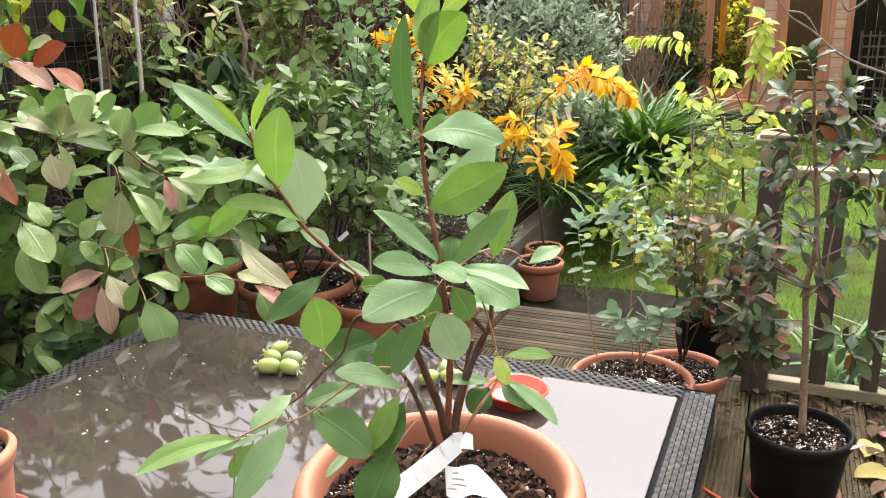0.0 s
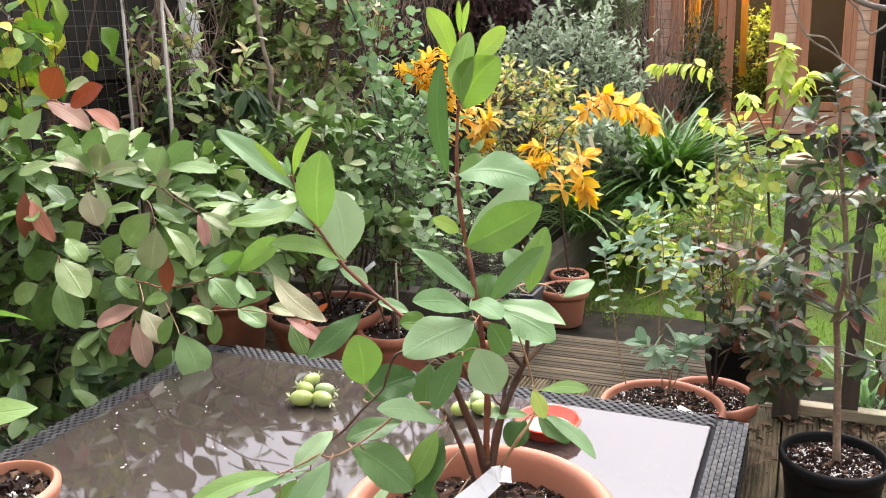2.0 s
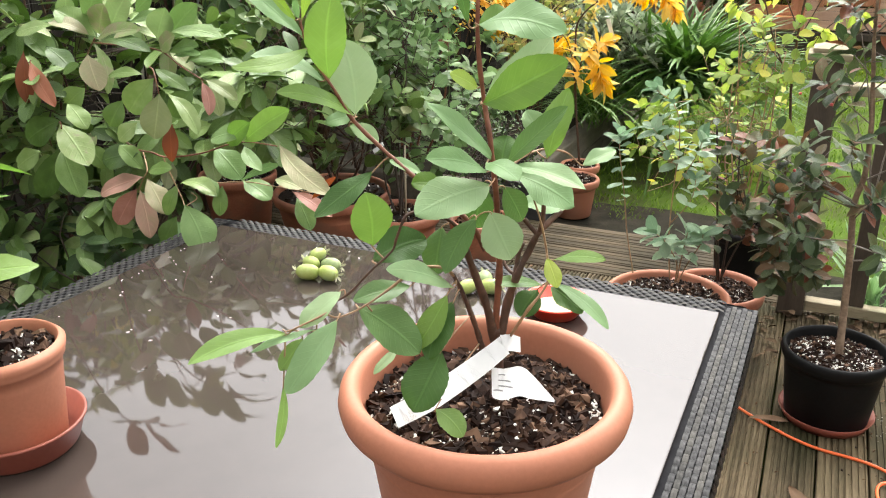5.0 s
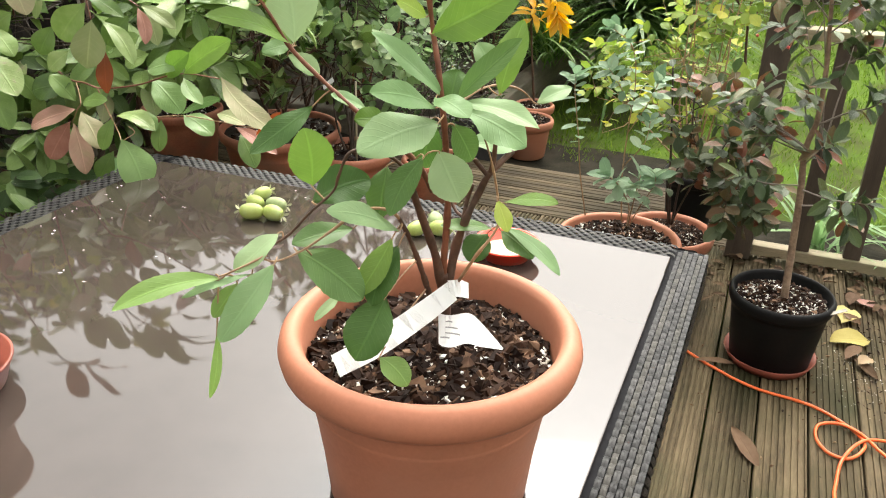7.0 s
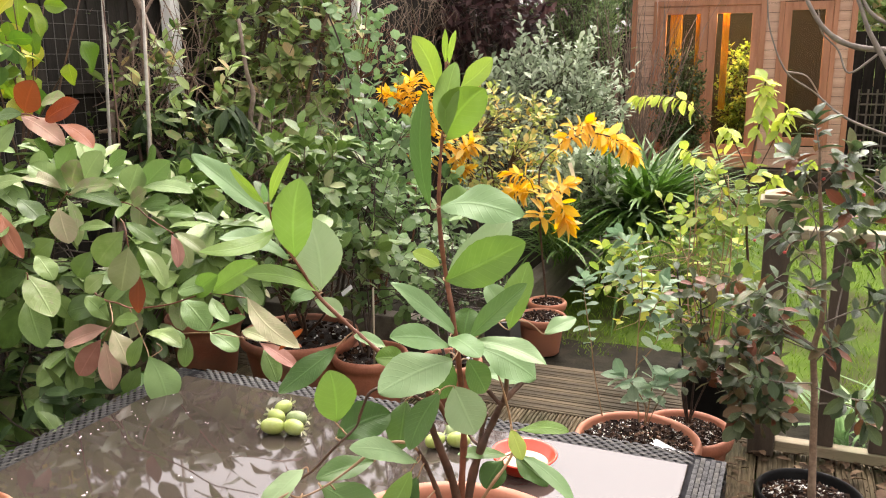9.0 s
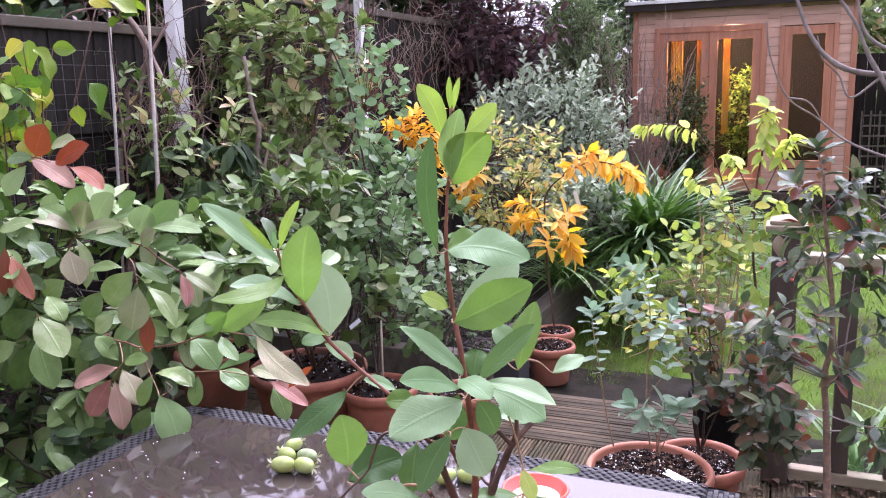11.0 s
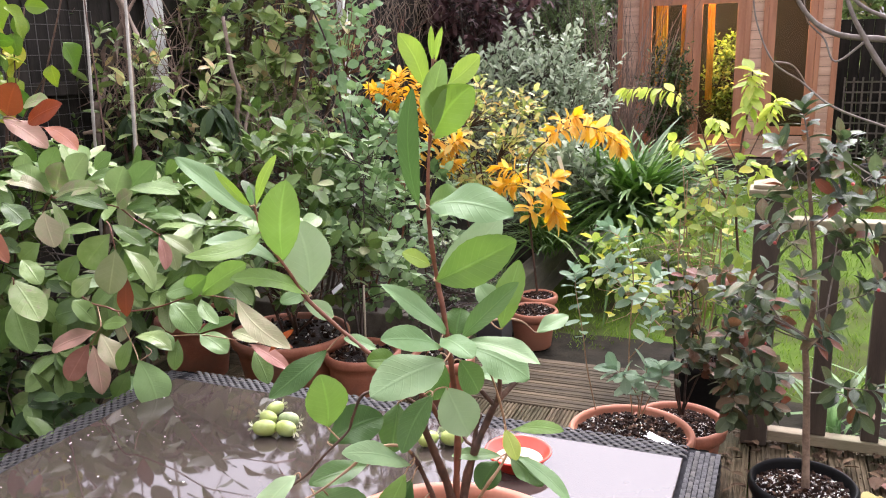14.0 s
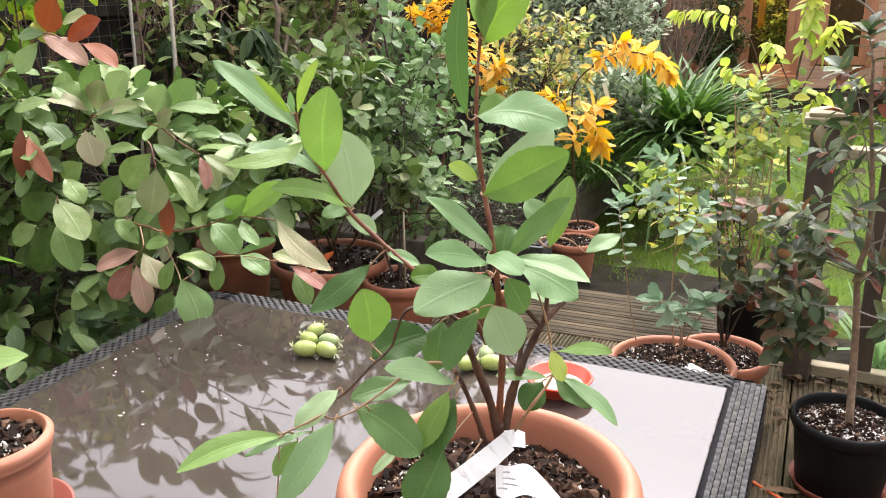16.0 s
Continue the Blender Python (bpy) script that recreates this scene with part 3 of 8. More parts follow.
JOINT = (0.4, 1.3)
planks = [(board_mesh("board", 0.137, j + 4.0, False), board_mesh("board", 0.137, 3.405 - j, False)) for j in JOINT]
for k in range(44):
    for me, y0 in zip(planks[k % 2], (-4.0, JOINT[k % 2] + 0.005)):
        ob = part("board", me, DECK, deck)
        ob.location = (-3.22 + 0.143 * k, y0, -0.001 - 0.003 * rng.random())
cross = board_mesh("board", 0.137, 3.25, True, 3, 0.028, 0.003)
for k in range(4):
    ob = part("board", cross, DECK_ACROSS, deck)
    ob.location = (-3.22, 3.56 + 0.143 * k, -0.001 - 0.003 * rng.random())
part("fascia", box(-3.22, 3.99, -0.13, 0.03, 4.012, -0.006, 0.003), DECK_ACROSS, deck)
part("fascia", box(0.035, 3.412, -0.13, 3.07, 3.435, -0.006, 0.003), DECK_ACROSS, deck)
part("fascia", box(0.032, 3.44, -0.13, 0.054, 3.985, -0.006, 0.003), DECK_ACROSS, deck)

# railing along the deck's edge
railing = thing("deck_railing", (0.075, 3.36, 0), "dark timber deck railing with a pale weathered handrail and post cap", "railing", kind="structure")
part("newel_post", box(-0.05, -0.05, 0, 0.05, 0.05, 1.03, 0.006), RAIL_WOOD, railing)
bm = box(-0.075, -0.075, 1.031, 0.075, 0.075, 1.058, 0.006)
lower = box(-0.06, -0.06, 1.06, 0.06, 0.06, 1.075, 0.004, bm)
apex = [bm.verts.new(c) for c in ((-0.06, -0.06, 1.074), (0.06, -0.06, 1.074), (0.06, 0.06, 1.074), (-0.06, 0.06, 1.074), (0, 0, 1.095))]
for a in range(4):
    bm.faces.new((apex[a], apex[(a + 1) % 4], apex[4]))
part("post_cap", bm, PALE_WOOD, railing, "pale weathered post cap")
part("handrail", box(0.052, -0.045, 0.905, 3.0, 0.045, 0.945, 0.008), PALE_WOOD, railing, "pale weathered handrail")
part("bottom_rail", box(0.052, -0.03, 0.02, 3.0, 0.03, 0.065, 0.006), PALE_WOOD, railing, "damp pale bottom rail")
baluster = box(-0.032, -0.02, 0.067, 0.032, 0.02, 0.903, 0.004)
me = bpy.data.meshes.new("baluster")
baluster.to_mesh(me)
baluster.free()
for k in range(14):
    ob = part("baluster", me, RAIL_WOOD, railing)
    ob.location = (0.235 + 0.19 * k, 0, 0)

# sleepers that hold the bed
edge = thing("bed_edging", (-1.42, 4.1, 0), "grey weathered timber sleepers edging the raised bed", "edging", kind="structure")
for row in range(2):
    for k in range(4):
        ob = part("sleeper", box(-0.06, 0, 0, 0.06, 1.79, 0.148, 0.012), SLEEPER, edge)
        ob.location = (0.01 * rng.random(), 1.8 * k - 0.0 * row, LAWN + 0.15 * row)
end = part("sleeper", box(-1.88, -0.06, 0, 0.06, 0.06, 0.3, 0.012), SLEEPER, edge)
end.location = (0, -0.07, LAWN)

# boundary fences
fence = thing("fence_left", (-3.42, 0, LAWN), "tall black-stained close-board boundary fence with a grey top rail", "fence", kind="structure")
slat = bmesh.new()
box(-0.01, 0, 0, 0.01, 0.145, 2.08, 0.002, slat)
me_slat = bpy.data.meshes.new("fence_board")
slat.to_mesh(me_slat)
slat.free()
tall = box(-0.01, 0, 0, 0.01, 0.145, 2.39, 0.002)
me_tall = bpy.data.meshes.new("fence_board")
tall.to_mesh(me_tall)
tall.free()
STEP = 47
for k in range(112):
    ob = part("fence_board", me_slat if k < STEP else me_tall, FENCE, fence)
    ob.location = (0.006 * (k % 2), -3.0 + 0.15 * k, 0)
part("top_rail", box(-0.03, -3, 2.082, 0.045, 4.045, 2.135, 0.006), FENCE_TOP, fence, "grey-brown top rail")
part("top_rail", box(-0.03, 4.055, 2.392, 0.045, 13.8, 2.45, 0.006), FENCE_TOP, fence, "grey-brown top rail")
part("arris_rail", box(0.018, -3, 1.55, 0.06, 13.8, 1.62, 0.006), FENCE, fence)
rear = thing("fence_back", (0, 13.9, LAWN), "dark close-board fence behind the cabin", "fence", kind="structure")
right = thing("fence_right", (4.6, 0, LAWN), "dark close-board boundary fence with a pale lower trellis", "fence", kind="structure")
for k in range(56):
    ob = part("fence_board", me_slat, FENCE, rear)
    ob.rotation_euler[2] = radians(90)
    ob.location = (-3.4 + 0.15 * k, 0.006 * (k % 2), 0)
for k in range(100):
    ob = part("fence_board", me_slat, FENCE, right)
    ob.location = (0.006 * (k % 2), -1.0 + 0.15 * k, 0)

# unseen wall added behind the camera; dark and low to shape reflections and skylight
house = part("backing_wall", box(-6, -4.8, LAWN, 6, -4.5, 3.1), surface("brown_brick_wall", (0.12, 0.08, 0.06), (0.18, 0.125, 0.095), 0.85, 3, 60, 0.3))
tagged(house, "plain brown wall added unseen behind the terrace", "wall", kind="structure")

# ---- garden cabin ----
CX, CY, CZ = -0.56, 11.5, 0.06
cabin = thing("garden_cabin", (CX, CY, CZ), "orange-stained timber garden cabin with glazed double doors", "summer house")
W2, DEPTH, TALL = 1.34, 2.2, 2.5


def clad(x0, x1, z0, z1, y=0.0):
    """Shiplap boards between x0 and x1."""
    z = z0
    while z < z1 - 0.01:
        h = min(0.115, z1 - z)
        part("cladding_board", box(x0, y, z + 0.004, x1, y + 0.018, z + h, 0.004), CABIN_WOOD, cabin)
        z += 0.115


DL, DR, SILL, HEAD = -1.006, 0.254, 0.29, 2.18
WL, WR = 0.53, 1.09
clad(-W2, DL - 0.07, 0.12, TALL)
clad(DR + 0.07, WL - 0.06, 0.12, TALL)
clad(WR + 0.06, W2, 0.12, TALL)
clad(DL - 0.07, DR + 0.07, HEAD + 0.07, TALL)
clad(WL - 0.06, WR + 0.06, HEAD + 0.03, TALL)
clad(WL - 0.06, WR + 0.06, 0.12, 0.4)
part("side_wall", box(-W2, 0.02, 0.1, -W2 + 0.04, DEPTH, TALL), CABIN_WOOD, cabin)
part("side_wall", box(W2 - 0.04, 0.02, 0.1, W2, DEPTH, TALL), CABIN_WOOD, cabin)
# sheets added behind the cladding to block lamp light leaking between boards
part("front_light_stop", box(-W2 + 0.042, 0.032, 0.1, DL - 0.075, 0.04, TALL), CABIN_INSIDE_DIM, cabin)
part("front_light_stop", box(DR + 0.075, 0.032, 0.1, WL - 0.065, 0.04, TALL), CABIN_INSIDE_DIM, cabin)
part("front_light_stop", box(WR + 0.065, 0.032, 0.1, W2 - 0.042, 0.04, TALL), CABIN_INSIDE_DIM, cabin)
part("front_light_stop", box(DL - 0.07, 0.032, HEAD + 0.075, WR + 0.06, 0.04, TALL), CABIN_INSIDE_DIM, cabin)
part("front_light_stop", box(WL - 0.06, 0.032, 0.1, WR + 0.06, 0.04, 0.4), CABIN_INSIDE_DIM, cabin)
part("back_wall", box(-W2 + 0.04, DEPTH - 0.04, 0.1, W2 - 0.04, DEPTH, TALL), CABIN_INSIDE_DIM, cabin)
part("plinth", box(-W2, -0.02, LAWN - CZ, W2, DEPTH, 0.02), RAIL_WOOD, cabin)
part("cabin_floor", box(-W2 - 0.02, -0.12, 0.02, W2 + 0.02, DEPTH, 0.1, 0.006), RAIL_WOOD, cabin)
roof = part("roof", box(-W2 - 0.1, -0.12, TALL + 0.002, W2 + 0.12, DEPTH + 0.1, TALL + 0.09, 0.01), CABIN_ROOF, cabin, "dark felt flat roof")
# dark strip that stands in for the shade band below the roof edge
part("fascia_shade_board", box(-W2 - 0.11, -0.15, TALL - 0.03, W2 + 0.11, -0.122, TALL + 0.055, 0.005), CABIN_ROOF, cabin, "fascia board coloured dark as the shade under the roof edge")
part("roof_edge", box(-W2 - 0.12, -0.17, TALL + 0.058, W2 + 0.12, -0.125, TALL + 0.1, 0.004), WHITE_POST, cabin, "pale roof edge trim")
for cx in (-W2 - 0.02, W2 - 0.05):
    part("corner_post", box(cx, -0.02, 0.1, cx + 0.07, 0.0, TALL, 0.006), CABIN_FRAME, cabin)


def leaf_frame(name, x0, x1, z0, z1, stile, rail_b, y):
    d = part(name, box(x0, y, z0, x0 + stile, y + 0.045, z1, 0.004), CABIN_FRAME, cabin)
    part("stile", box(x1 - stile, y, z0, x1, y + 0.045, z1, 0.004), CABIN_FRAME, d)
    part("top_rail", box(x0 + stile, y, z1 - 0.1, x1 - stile, y + 0.045, z1, 0.004), CABIN_FRAME, d)
    part("bottom_rail", box(x0 + stile, y, z0, x1 - stile, y + 0.045, z0 + rail_b, 0.004), CABIN_FRAME, d)
    pane = part("pane", box(x0 + stile, y + 0.02, z0 + rail_b, x1 - stile, y + 0.026, z1 - 0.1), PANE, d, "clear glass pane")
    pane.visible_shadow = False
    return d


mid = (DL + DR) / 2
leaf_frame("door", DL, mid - 0.003, SILL, HEAD, 0.1, 0.12, -0.01)
leaf_frame("door", mid + 0.003, DR, SILL, HEAD, 0.1, 0.12, -0.01)
part("door_frame", box(DL - 0.07, -0.03, 0.1, DL, 0.03, HEAD + 0.07, 0.005), CABIN_FRAME, cabin)
part("door_frame", box(DR, -0.03, 0.1, DR + 0.07, 0.03, HEAD + 0.07, 0.005), CABIN_FRAME, cabin)
part("door_head", box(DL, -0.03, HEAD + 0.002, DR, 0.03, HEAD + 0.07, 0.005), CABIN_FRAME, cabin)
part("door_sill", box(DL - 0.09, -0.16, 0.132, DR + 0.09, 0.02, 0.285, 0.006), CABIN_FRAME, cabin, "chunky timber sill")
leaf_frame("window", WL, WR, 0.42, HEAD + 0.02, 0.09, 0.1, -0.012)
for x0, x1 in ((WL - 0.06, WL - 0.002), (WR + 0.002, WR + 0.06)):
    part("window_casing", box(x0, -0.022, 0.4, x1, 0.03, HEAD + 0.03, 0.005), CABIN_FRAME, cabin)
part("door_handle", tube([(mid - 0.04, -0.05, 1.2), (mid - 0.04, -0.05, 1.35)], 0.012, 0.012, 8), BLACK_PLASTIC, cabin)

# drapes and the lamp inside
for k, (xc, w) in enumerate(((-0.8, 0.16), (-0.5, 0.1), (-0.17, 0.09))):
    bm = bmesh.new()
    rows = [[bm.verts.new((xc - w / 2 + w * i / 24, 0.16 + 0.025 * math.sin(i * 1.7 + k) + 0.01 * j, 2.15 - 1.3 * j / 6)) for i in range(25)] for j in range(7)]
    for j in range(6):
        for i in range(24):
            bm.faces.new((rows[j][i], rows[j][i + 1], rows[j + 1][i + 1], rows[j + 1][i]))
    c = thing("curtain", (CX, CY, CZ), "amber curtain hanging inside the cabin door", "curtain", "cabin curtains")
    part("cloth", bm, CURTAIN, c, smooth=True)
lamp_data = bpy.data.lights.new("cabin_lamp", "POINT")
lamp_data.energy, lamp_data.color, lamp_data.shadow_soft_size = 60, (1.0, 0.7, 0.25), 0.06
lamp = new("cabin_lamp", lamp_data)
lamp.location = (-0.68, CY + 0.22, 2.3)

# ---- pots and shrubs ----
def pot_body(r_top, r_base, h, rim_h=0.05, rim_out=0.014, seg=56):
    """Flower pot: tapered wall, rolled rim, hollow inside."""
    t = 0.006
    rb = r_top - rim_out
    return lathe([(0, 0), (r_base * 0.96, 0), (r_base, 0.006), (r_base + (rb - r_base) * 0.72, h * 0.7), (r_base + (rb - r_base) * 0.75, h * 0.72), (r_base + (rb - r_base) * 0.73, h * 0.735),
                  (rb, h - rim_h), (rb + 0.003, h - rim_h + 0.001), (r_top - 0.004, h - rim_h + 0.004), (r_top, h - rim_h * 0.6), (r_top + 0.001, h - rim_h * 0.3), (r_top - 0.002, h - 0.006), (r_top - 0.008, h), (rb - 0.004, h - 0.002), (rb - t - 0.003, h - 0.012),
                  (r_base + (rb - r_base) * 0.6 - t, h * 0.5), (r_base - t, 0.02), (0, 0.02)], seg)


def compost_top(r, z, seed, chips=120, perlite=80, parent=None, size=0.012):
    """Soil surface with loose bark and white grains lying on it."""
    rr = np.random.default_rng(seed)
    bm = bmesh.new()
    rings = [[bm.verts.new((0, 0, z + 0.012))]]
    for k in range(1, 9):
        q = r * k / 8
        rings.append([bm.verts.new((q * math.cos(a), q * math.sin(a), z + 0.012 * (1 - (k / 8) ** 2) + 0.007 * noise.noise(Vector((q * math.cos(a) * 40, q * math.sin(a) * 40, seed))))) for a in [2 * math.pi * j / 40 for j in range(40)]])
    for j in range(40):
        bm.faces.new((rings[0][0], rings[1][j], rings[1][(j + 1) % 40]))
        for a, b in zip(rings[1:], rings[2:]):
            bm.faces.new((a[j], b[j], b[(j + 1) % 40], a[(j + 1) % 40]))
    part("compost", bm, COMPOST, parent)
    for name, count, m, flat, sz in (("bark_mulch", chips, BARK, 0.6, size * 1.25), ("perlite", perlite, PERLITE, 0.8, size * 0.5)):
        V, Fc = [], []
        cube = np.array([(a, b, c) for a in (-1, 1) for b in (-1, 1) for c in (-1, 1)], float)
        quads = np.array([(0, 1, 3, 2), (4, 6, 7, 5), (0, 4, 5, 1), (2, 3, 7, 6), (0, 2, 6, 4), (1, 5, 7, 3)])
        for k in range(count):
            q, a = r * 0.97 * math.sqrt(rr.random()), rr.uniform(0, 6.28)
            s = sz * rr.uniform(0.3, 1.0) ** 1.3 * 1.5
            m3 = np.array(Euler((rr.normal(0, 0.6), rr.normal(0, 0.6), rr.uniform(0, 6.28))).to_matrix())
            jit = cube * (s, s * rr.uniform(0.4, 0.8), s * flat * rr.uniform(0.4, 1)) * rr.uniform(0.3, 1.15, (8, 3))
            V.append(jit @ m3.T + (q * math.cos(a), q * math.sin(a), z + 0.014 - 0.012 * (q / r) ** 2 + 0.004 * rr.random()))
            Fc.append(quads + 8 * k)
        if count:
            me = bpy.data.meshes.new(name)
            me.from_pydata(np.concatenate(V).tolist(), [], np.concatenate(Fc).tolist())
            tagged(part(name, me, m, parent), kind="stuff")


def pot_parts(owner, r, h, seed, material=None, chips=110, perlite=60, taper=0.72, saucer=False, fill=0.03, rim_h=0.05, grain=0.012, rim_out=0.014):
    body = part("pot", pot_body(r, r * taper, h, rim_h, rim_out), material or TERRACOTTA_OLD, owner, smooth=True)
    body.location.z = 0.012 if saucer else 0
    compost_top(r - 0.012 - rim_out, h - fill, seed, chips, perlite, owner, grain)
    if saucer:
        part("saucer", lathe([(0, 0), (r * 0.78, 0), (r * 0.9, 0.035), (r * 0.88, 0.036), (r * 0.76, 0.008), (0, 0.008)], 48), SAUCER, owner, smooth=True)


def leaves_on_twigs(rr, starts, ends, per, length, width, angle=0.9, up=0.5, droop=0.15, rnd=0.25, rosette=0.0):
    """Leaf bases, axes and faces along straight twigs, turning by the golden angle."""
    B, A, Fc = [], [], []
    for s, e in zip(starts, ends):
        d = e - s
        L = np.linalg.norm(d)
        d = d / max(L, 1e-6)
        o = np.cross(d, (0.3, 0.2, 1.0))
        o /= max(np.linalg.norm(o), 1e-6)
        q = np.cross(d, o)
        ph = rr.uniform(0, 6.28)
        for k in range(per):
            t = 0.15 + 0.85 * (k + rr.uniform(-0.3, 0.3)) / max(1, per - 1)
            t = t + (1 - t) * rosette
            ph += 2.4
            spread = angle * (1.15 - 0.5 * t)
            out = math.cos(ph) * o + math.sin(ph) * q
            a = math.cos(spread) * d + math.sin(spread) * out + rr.normal(0, rnd, 3) + (0, 0, -droop)
            B.append(s + d * L * min(t, 1.0))
            A.append(a)
            Fc.append(np.array((0, 0, up)) + 0.6 * d + rr.normal(0, 0.25, 3) - 0.2 * out)
    return np.array(B), np.array(A), np.array(Fc)


def single_leaves(owner, B, A, Fc, L, Wd, material, rows=6, bend=0.2, fold=0.25, tip=1.0, belly=0.5, wave=0.0, rr=None, name="leaf"):
    """Leaves as pieces of their own, on a few shared meshes of unit length."""
    k = 8
    kinds = []
    for j in range(k):
        r = np.random.default_rng(500 + j)
        kinds.append(leaf_mesh(name, np.zeros((1, 3)), np.array([(0, 1.0, 0)]), np.array([(0, 0, 1.0)]), np.ones(1), np.array([float(np.median(Wd / L))]), max(rows, 5), 5 if rows > 5 else 3, bend * r.uniform(0.2, 1.7), fold * r.uniform(0.6, 1.3), tip, belly, wave, r))
        kinds[-1].materials.append(material)
    for i in range(len(B)):
        a = Vector(A[i]).normalized()
        f = Vector(Fc[i])
        f = (f - a * f.dot(a)).normalized()
        s = a.cross(f)
        ob = new(name, kinds[i % k])
        ob.parent = owner
        m = Matrix((s, a, f)).transposed().to_4x4()
        ob.matrix_basis = Matrix.Translation(Vector(B[i])) @ m @ Matrix.Diagonal((float(L[i]),) * 3 + (1,))


def shrub(owner, base, blobs, leaf, material, seed, stem_mat=None, limb_r=0.012, twig_len=0.22, per=9, angle=0.9, up=0.6, droop=0.15, bend=0.2, fold=0.25, tip=1.0, belly=0.5,
          rows=4, cols=3, limbs=None, surface_bias=0.5, stems_name="branchwork", leaves_name="foliage", singles=0, up_grow=0.5, wave=0.0, twig_r=0.0022, loose=0.25, rosette=0.0):
    """Limbs rise from base into each blob (centre, radii, twigs), fork into twigs there, and the twigs carry leaves.
    All coordinates are in the owner's space."""
    rr = np.random.default_rng(seed)
    base = np.array(base, float)
    S, E = [], []
    wood = bmesh.new()
    for c, r, n in blobs:
        c, r = np.array(c, float), np.array(r, float)
        k_l = limbs or max(1, int(n ** 0.5 / 2))
        lines = []
        for k in range(k_l):
            tipp = c + r * rr.uniform(-0.55, 0.55, 3)
            start = base + (rr.normal(0, 0.02, 3) * (1, 1, 0))
            midp = (start + tipp) / 2 + rr.normal(0, 0.06, 3) * np.linalg.norm(tipp - start)
            pts = smooth_path([start, midp, tipp], 5)
            tube(pts, limb_r, limb_r * 0.4, 6, wood)
            lines += [np.array(p) for p in pts[len(pts) // 3:]]
        lines = np.array(lines)
        for k in range(n):
            v = rr.normal(0, 1, 3)
            v /= np.linalg.norm(v)
            q = c + r * v * rr.random() ** (1 / 3 * (1 - surface_bias)) * rr.uniform(0.75, 1.08)
            j = np.argmin(((lines - q) ** 2).sum(-1) + 0.02 * rr.random(len(lines)))
            d = unit((q - c) / r * 0.8 + np.array((0, 0, up_grow)) + rr.normal(0, 0.35, 3))
            s = q - d * twig_len * 0.7
            e = s + d * twig_len * rr.uniform(0.7, 1.25)
            S.append(s)
            E.append(e)
            tube([lines[j], (lines[j] + s) / 2 + rr.normal(0, 0.015, 3), s, e], twig_r * 1.6, twig_r * 0.6, 4, wood)
    B, A, Fc = leaves_on_twigs(rr, S, E, per, leaf[0], leaf[1], angle, up, droop, loose, rosette)
    n = len(B)
    sz = rr.uniform(0.65, 1.15, n)
    if singles:
        near = np.argsort(-(B[:, 0] * 0.5 - B[:, 1]))
        pick, rest = near[:singles], near[singles:]
        single_leaves(owner, B[pick], A[pick], Fc[pick], leaf[0] * sz[pick], leaf[1] * sz[pick], material, rows, bend, fold, tip, belly, wave, rr)
        B, A, Fc, sz = B[rest], A[rest], Fc[rest], sz[rest]
        n = len(B)
    tagged(part(stems_name, wood, stem_mat or DARK_STEM, owner, smooth=True), kind="stuff")
    if n:
        me = leaf_mesh(leaves_name, B, A, Fc, leaf[0] * sz, leaf[1] * sz * rr.uniform(0.85, 1.15, n), rows, cols, bend * rr.uniform(0.2, 1.6, n), fold, tip, belly, wave, rr)
        tagged(part(leaves_name, me, material, owner), kind="stuff")


class Sprays:
    """Shoots of one plant: each is a thin stem with leaves set round its outer part; finish() hangs the leaves on the plant."""

    def __init__(self, owner, leaf_m, stem_m, ratio=0.55, seed=1, spread=1.15, droop=0.08, up=0.9, piece="shoot"):
        self.owner, self.leaf_m, self.stem_m, self.ratio, self.rr = owner, leaf_m, stem_m, ratio, np.random.default_rng(seed)
        self.spread, self.droop, self.up, self.piece = spread, droop, up, piece
        self.B, self.A, self.F, self.L = [], [], [], []

    def sprig(self, points, r, n, start, size):
        line = smooth_path(points, 6)
        part(self.piece, tube(line, r, r * 0.5, 7, None, 0.2), self.stem_m, self.owner, smooth=True)
        rr, ph = self.rr, self.rr.uniform(0, 6.28)
        for k in range(n):
            t = start + (1 - start) * (1 - (1 - (k + 0.5) / n) ** 1.5)
            x = t * (len(line) - 1)
            i = min(int(x), len(line) - 2)
            q = line[i].lerp(line[i + 1], x - i)
            d = (line[i + 1] - line[i]).normalized()
            o = d.orthogonal().normalized()
            ph += 2.4
            out = math.cos(ph) * o + math.sin(ph) * d.cross(o)
            ang = self.spread * (1.15 - 0.75 * (k / n) ** 2)
            self.B.append(q)
            self.A.append(math.cos(ang) * d + math.sin(ang) * out + Vector(rr.normal(0, 0.18, 3)) - Vector((0, 0, self.droop)))
            self.F.append(Vector((0, 0, self.up)) + 0.5 * d + Vector(rr.normal(0, 0.25, 3)) - 0.2 * out)
            self.L.append(size * rr.uniform(0.6, 1.1))

    def finish(self, rows=6, bend=0.18, fold=0.3, tip=0.4, belly=0.52, wave=0.03):
        B, A, F, L = (np.array(v, float) for v in (self.B, self.A, self.F, self.L))
        single_leaves(self.owner, B[:300], A[:300], F[:300], L[:300], L[:300] * self.ratio, self.leaf_m, rows, bend, fold, tip, belly, wave)
        if len(B) > 300:
            me = leaf_mesh("foliage", B[300:], A[300:], F[300:], L[300:], L[300:] * self.ratio, rows, 3, bend, fold, tip, belly, wave, self.rr)
            tagged(part("foliage", me, self.leaf_m, self.owner), kind="stuff")


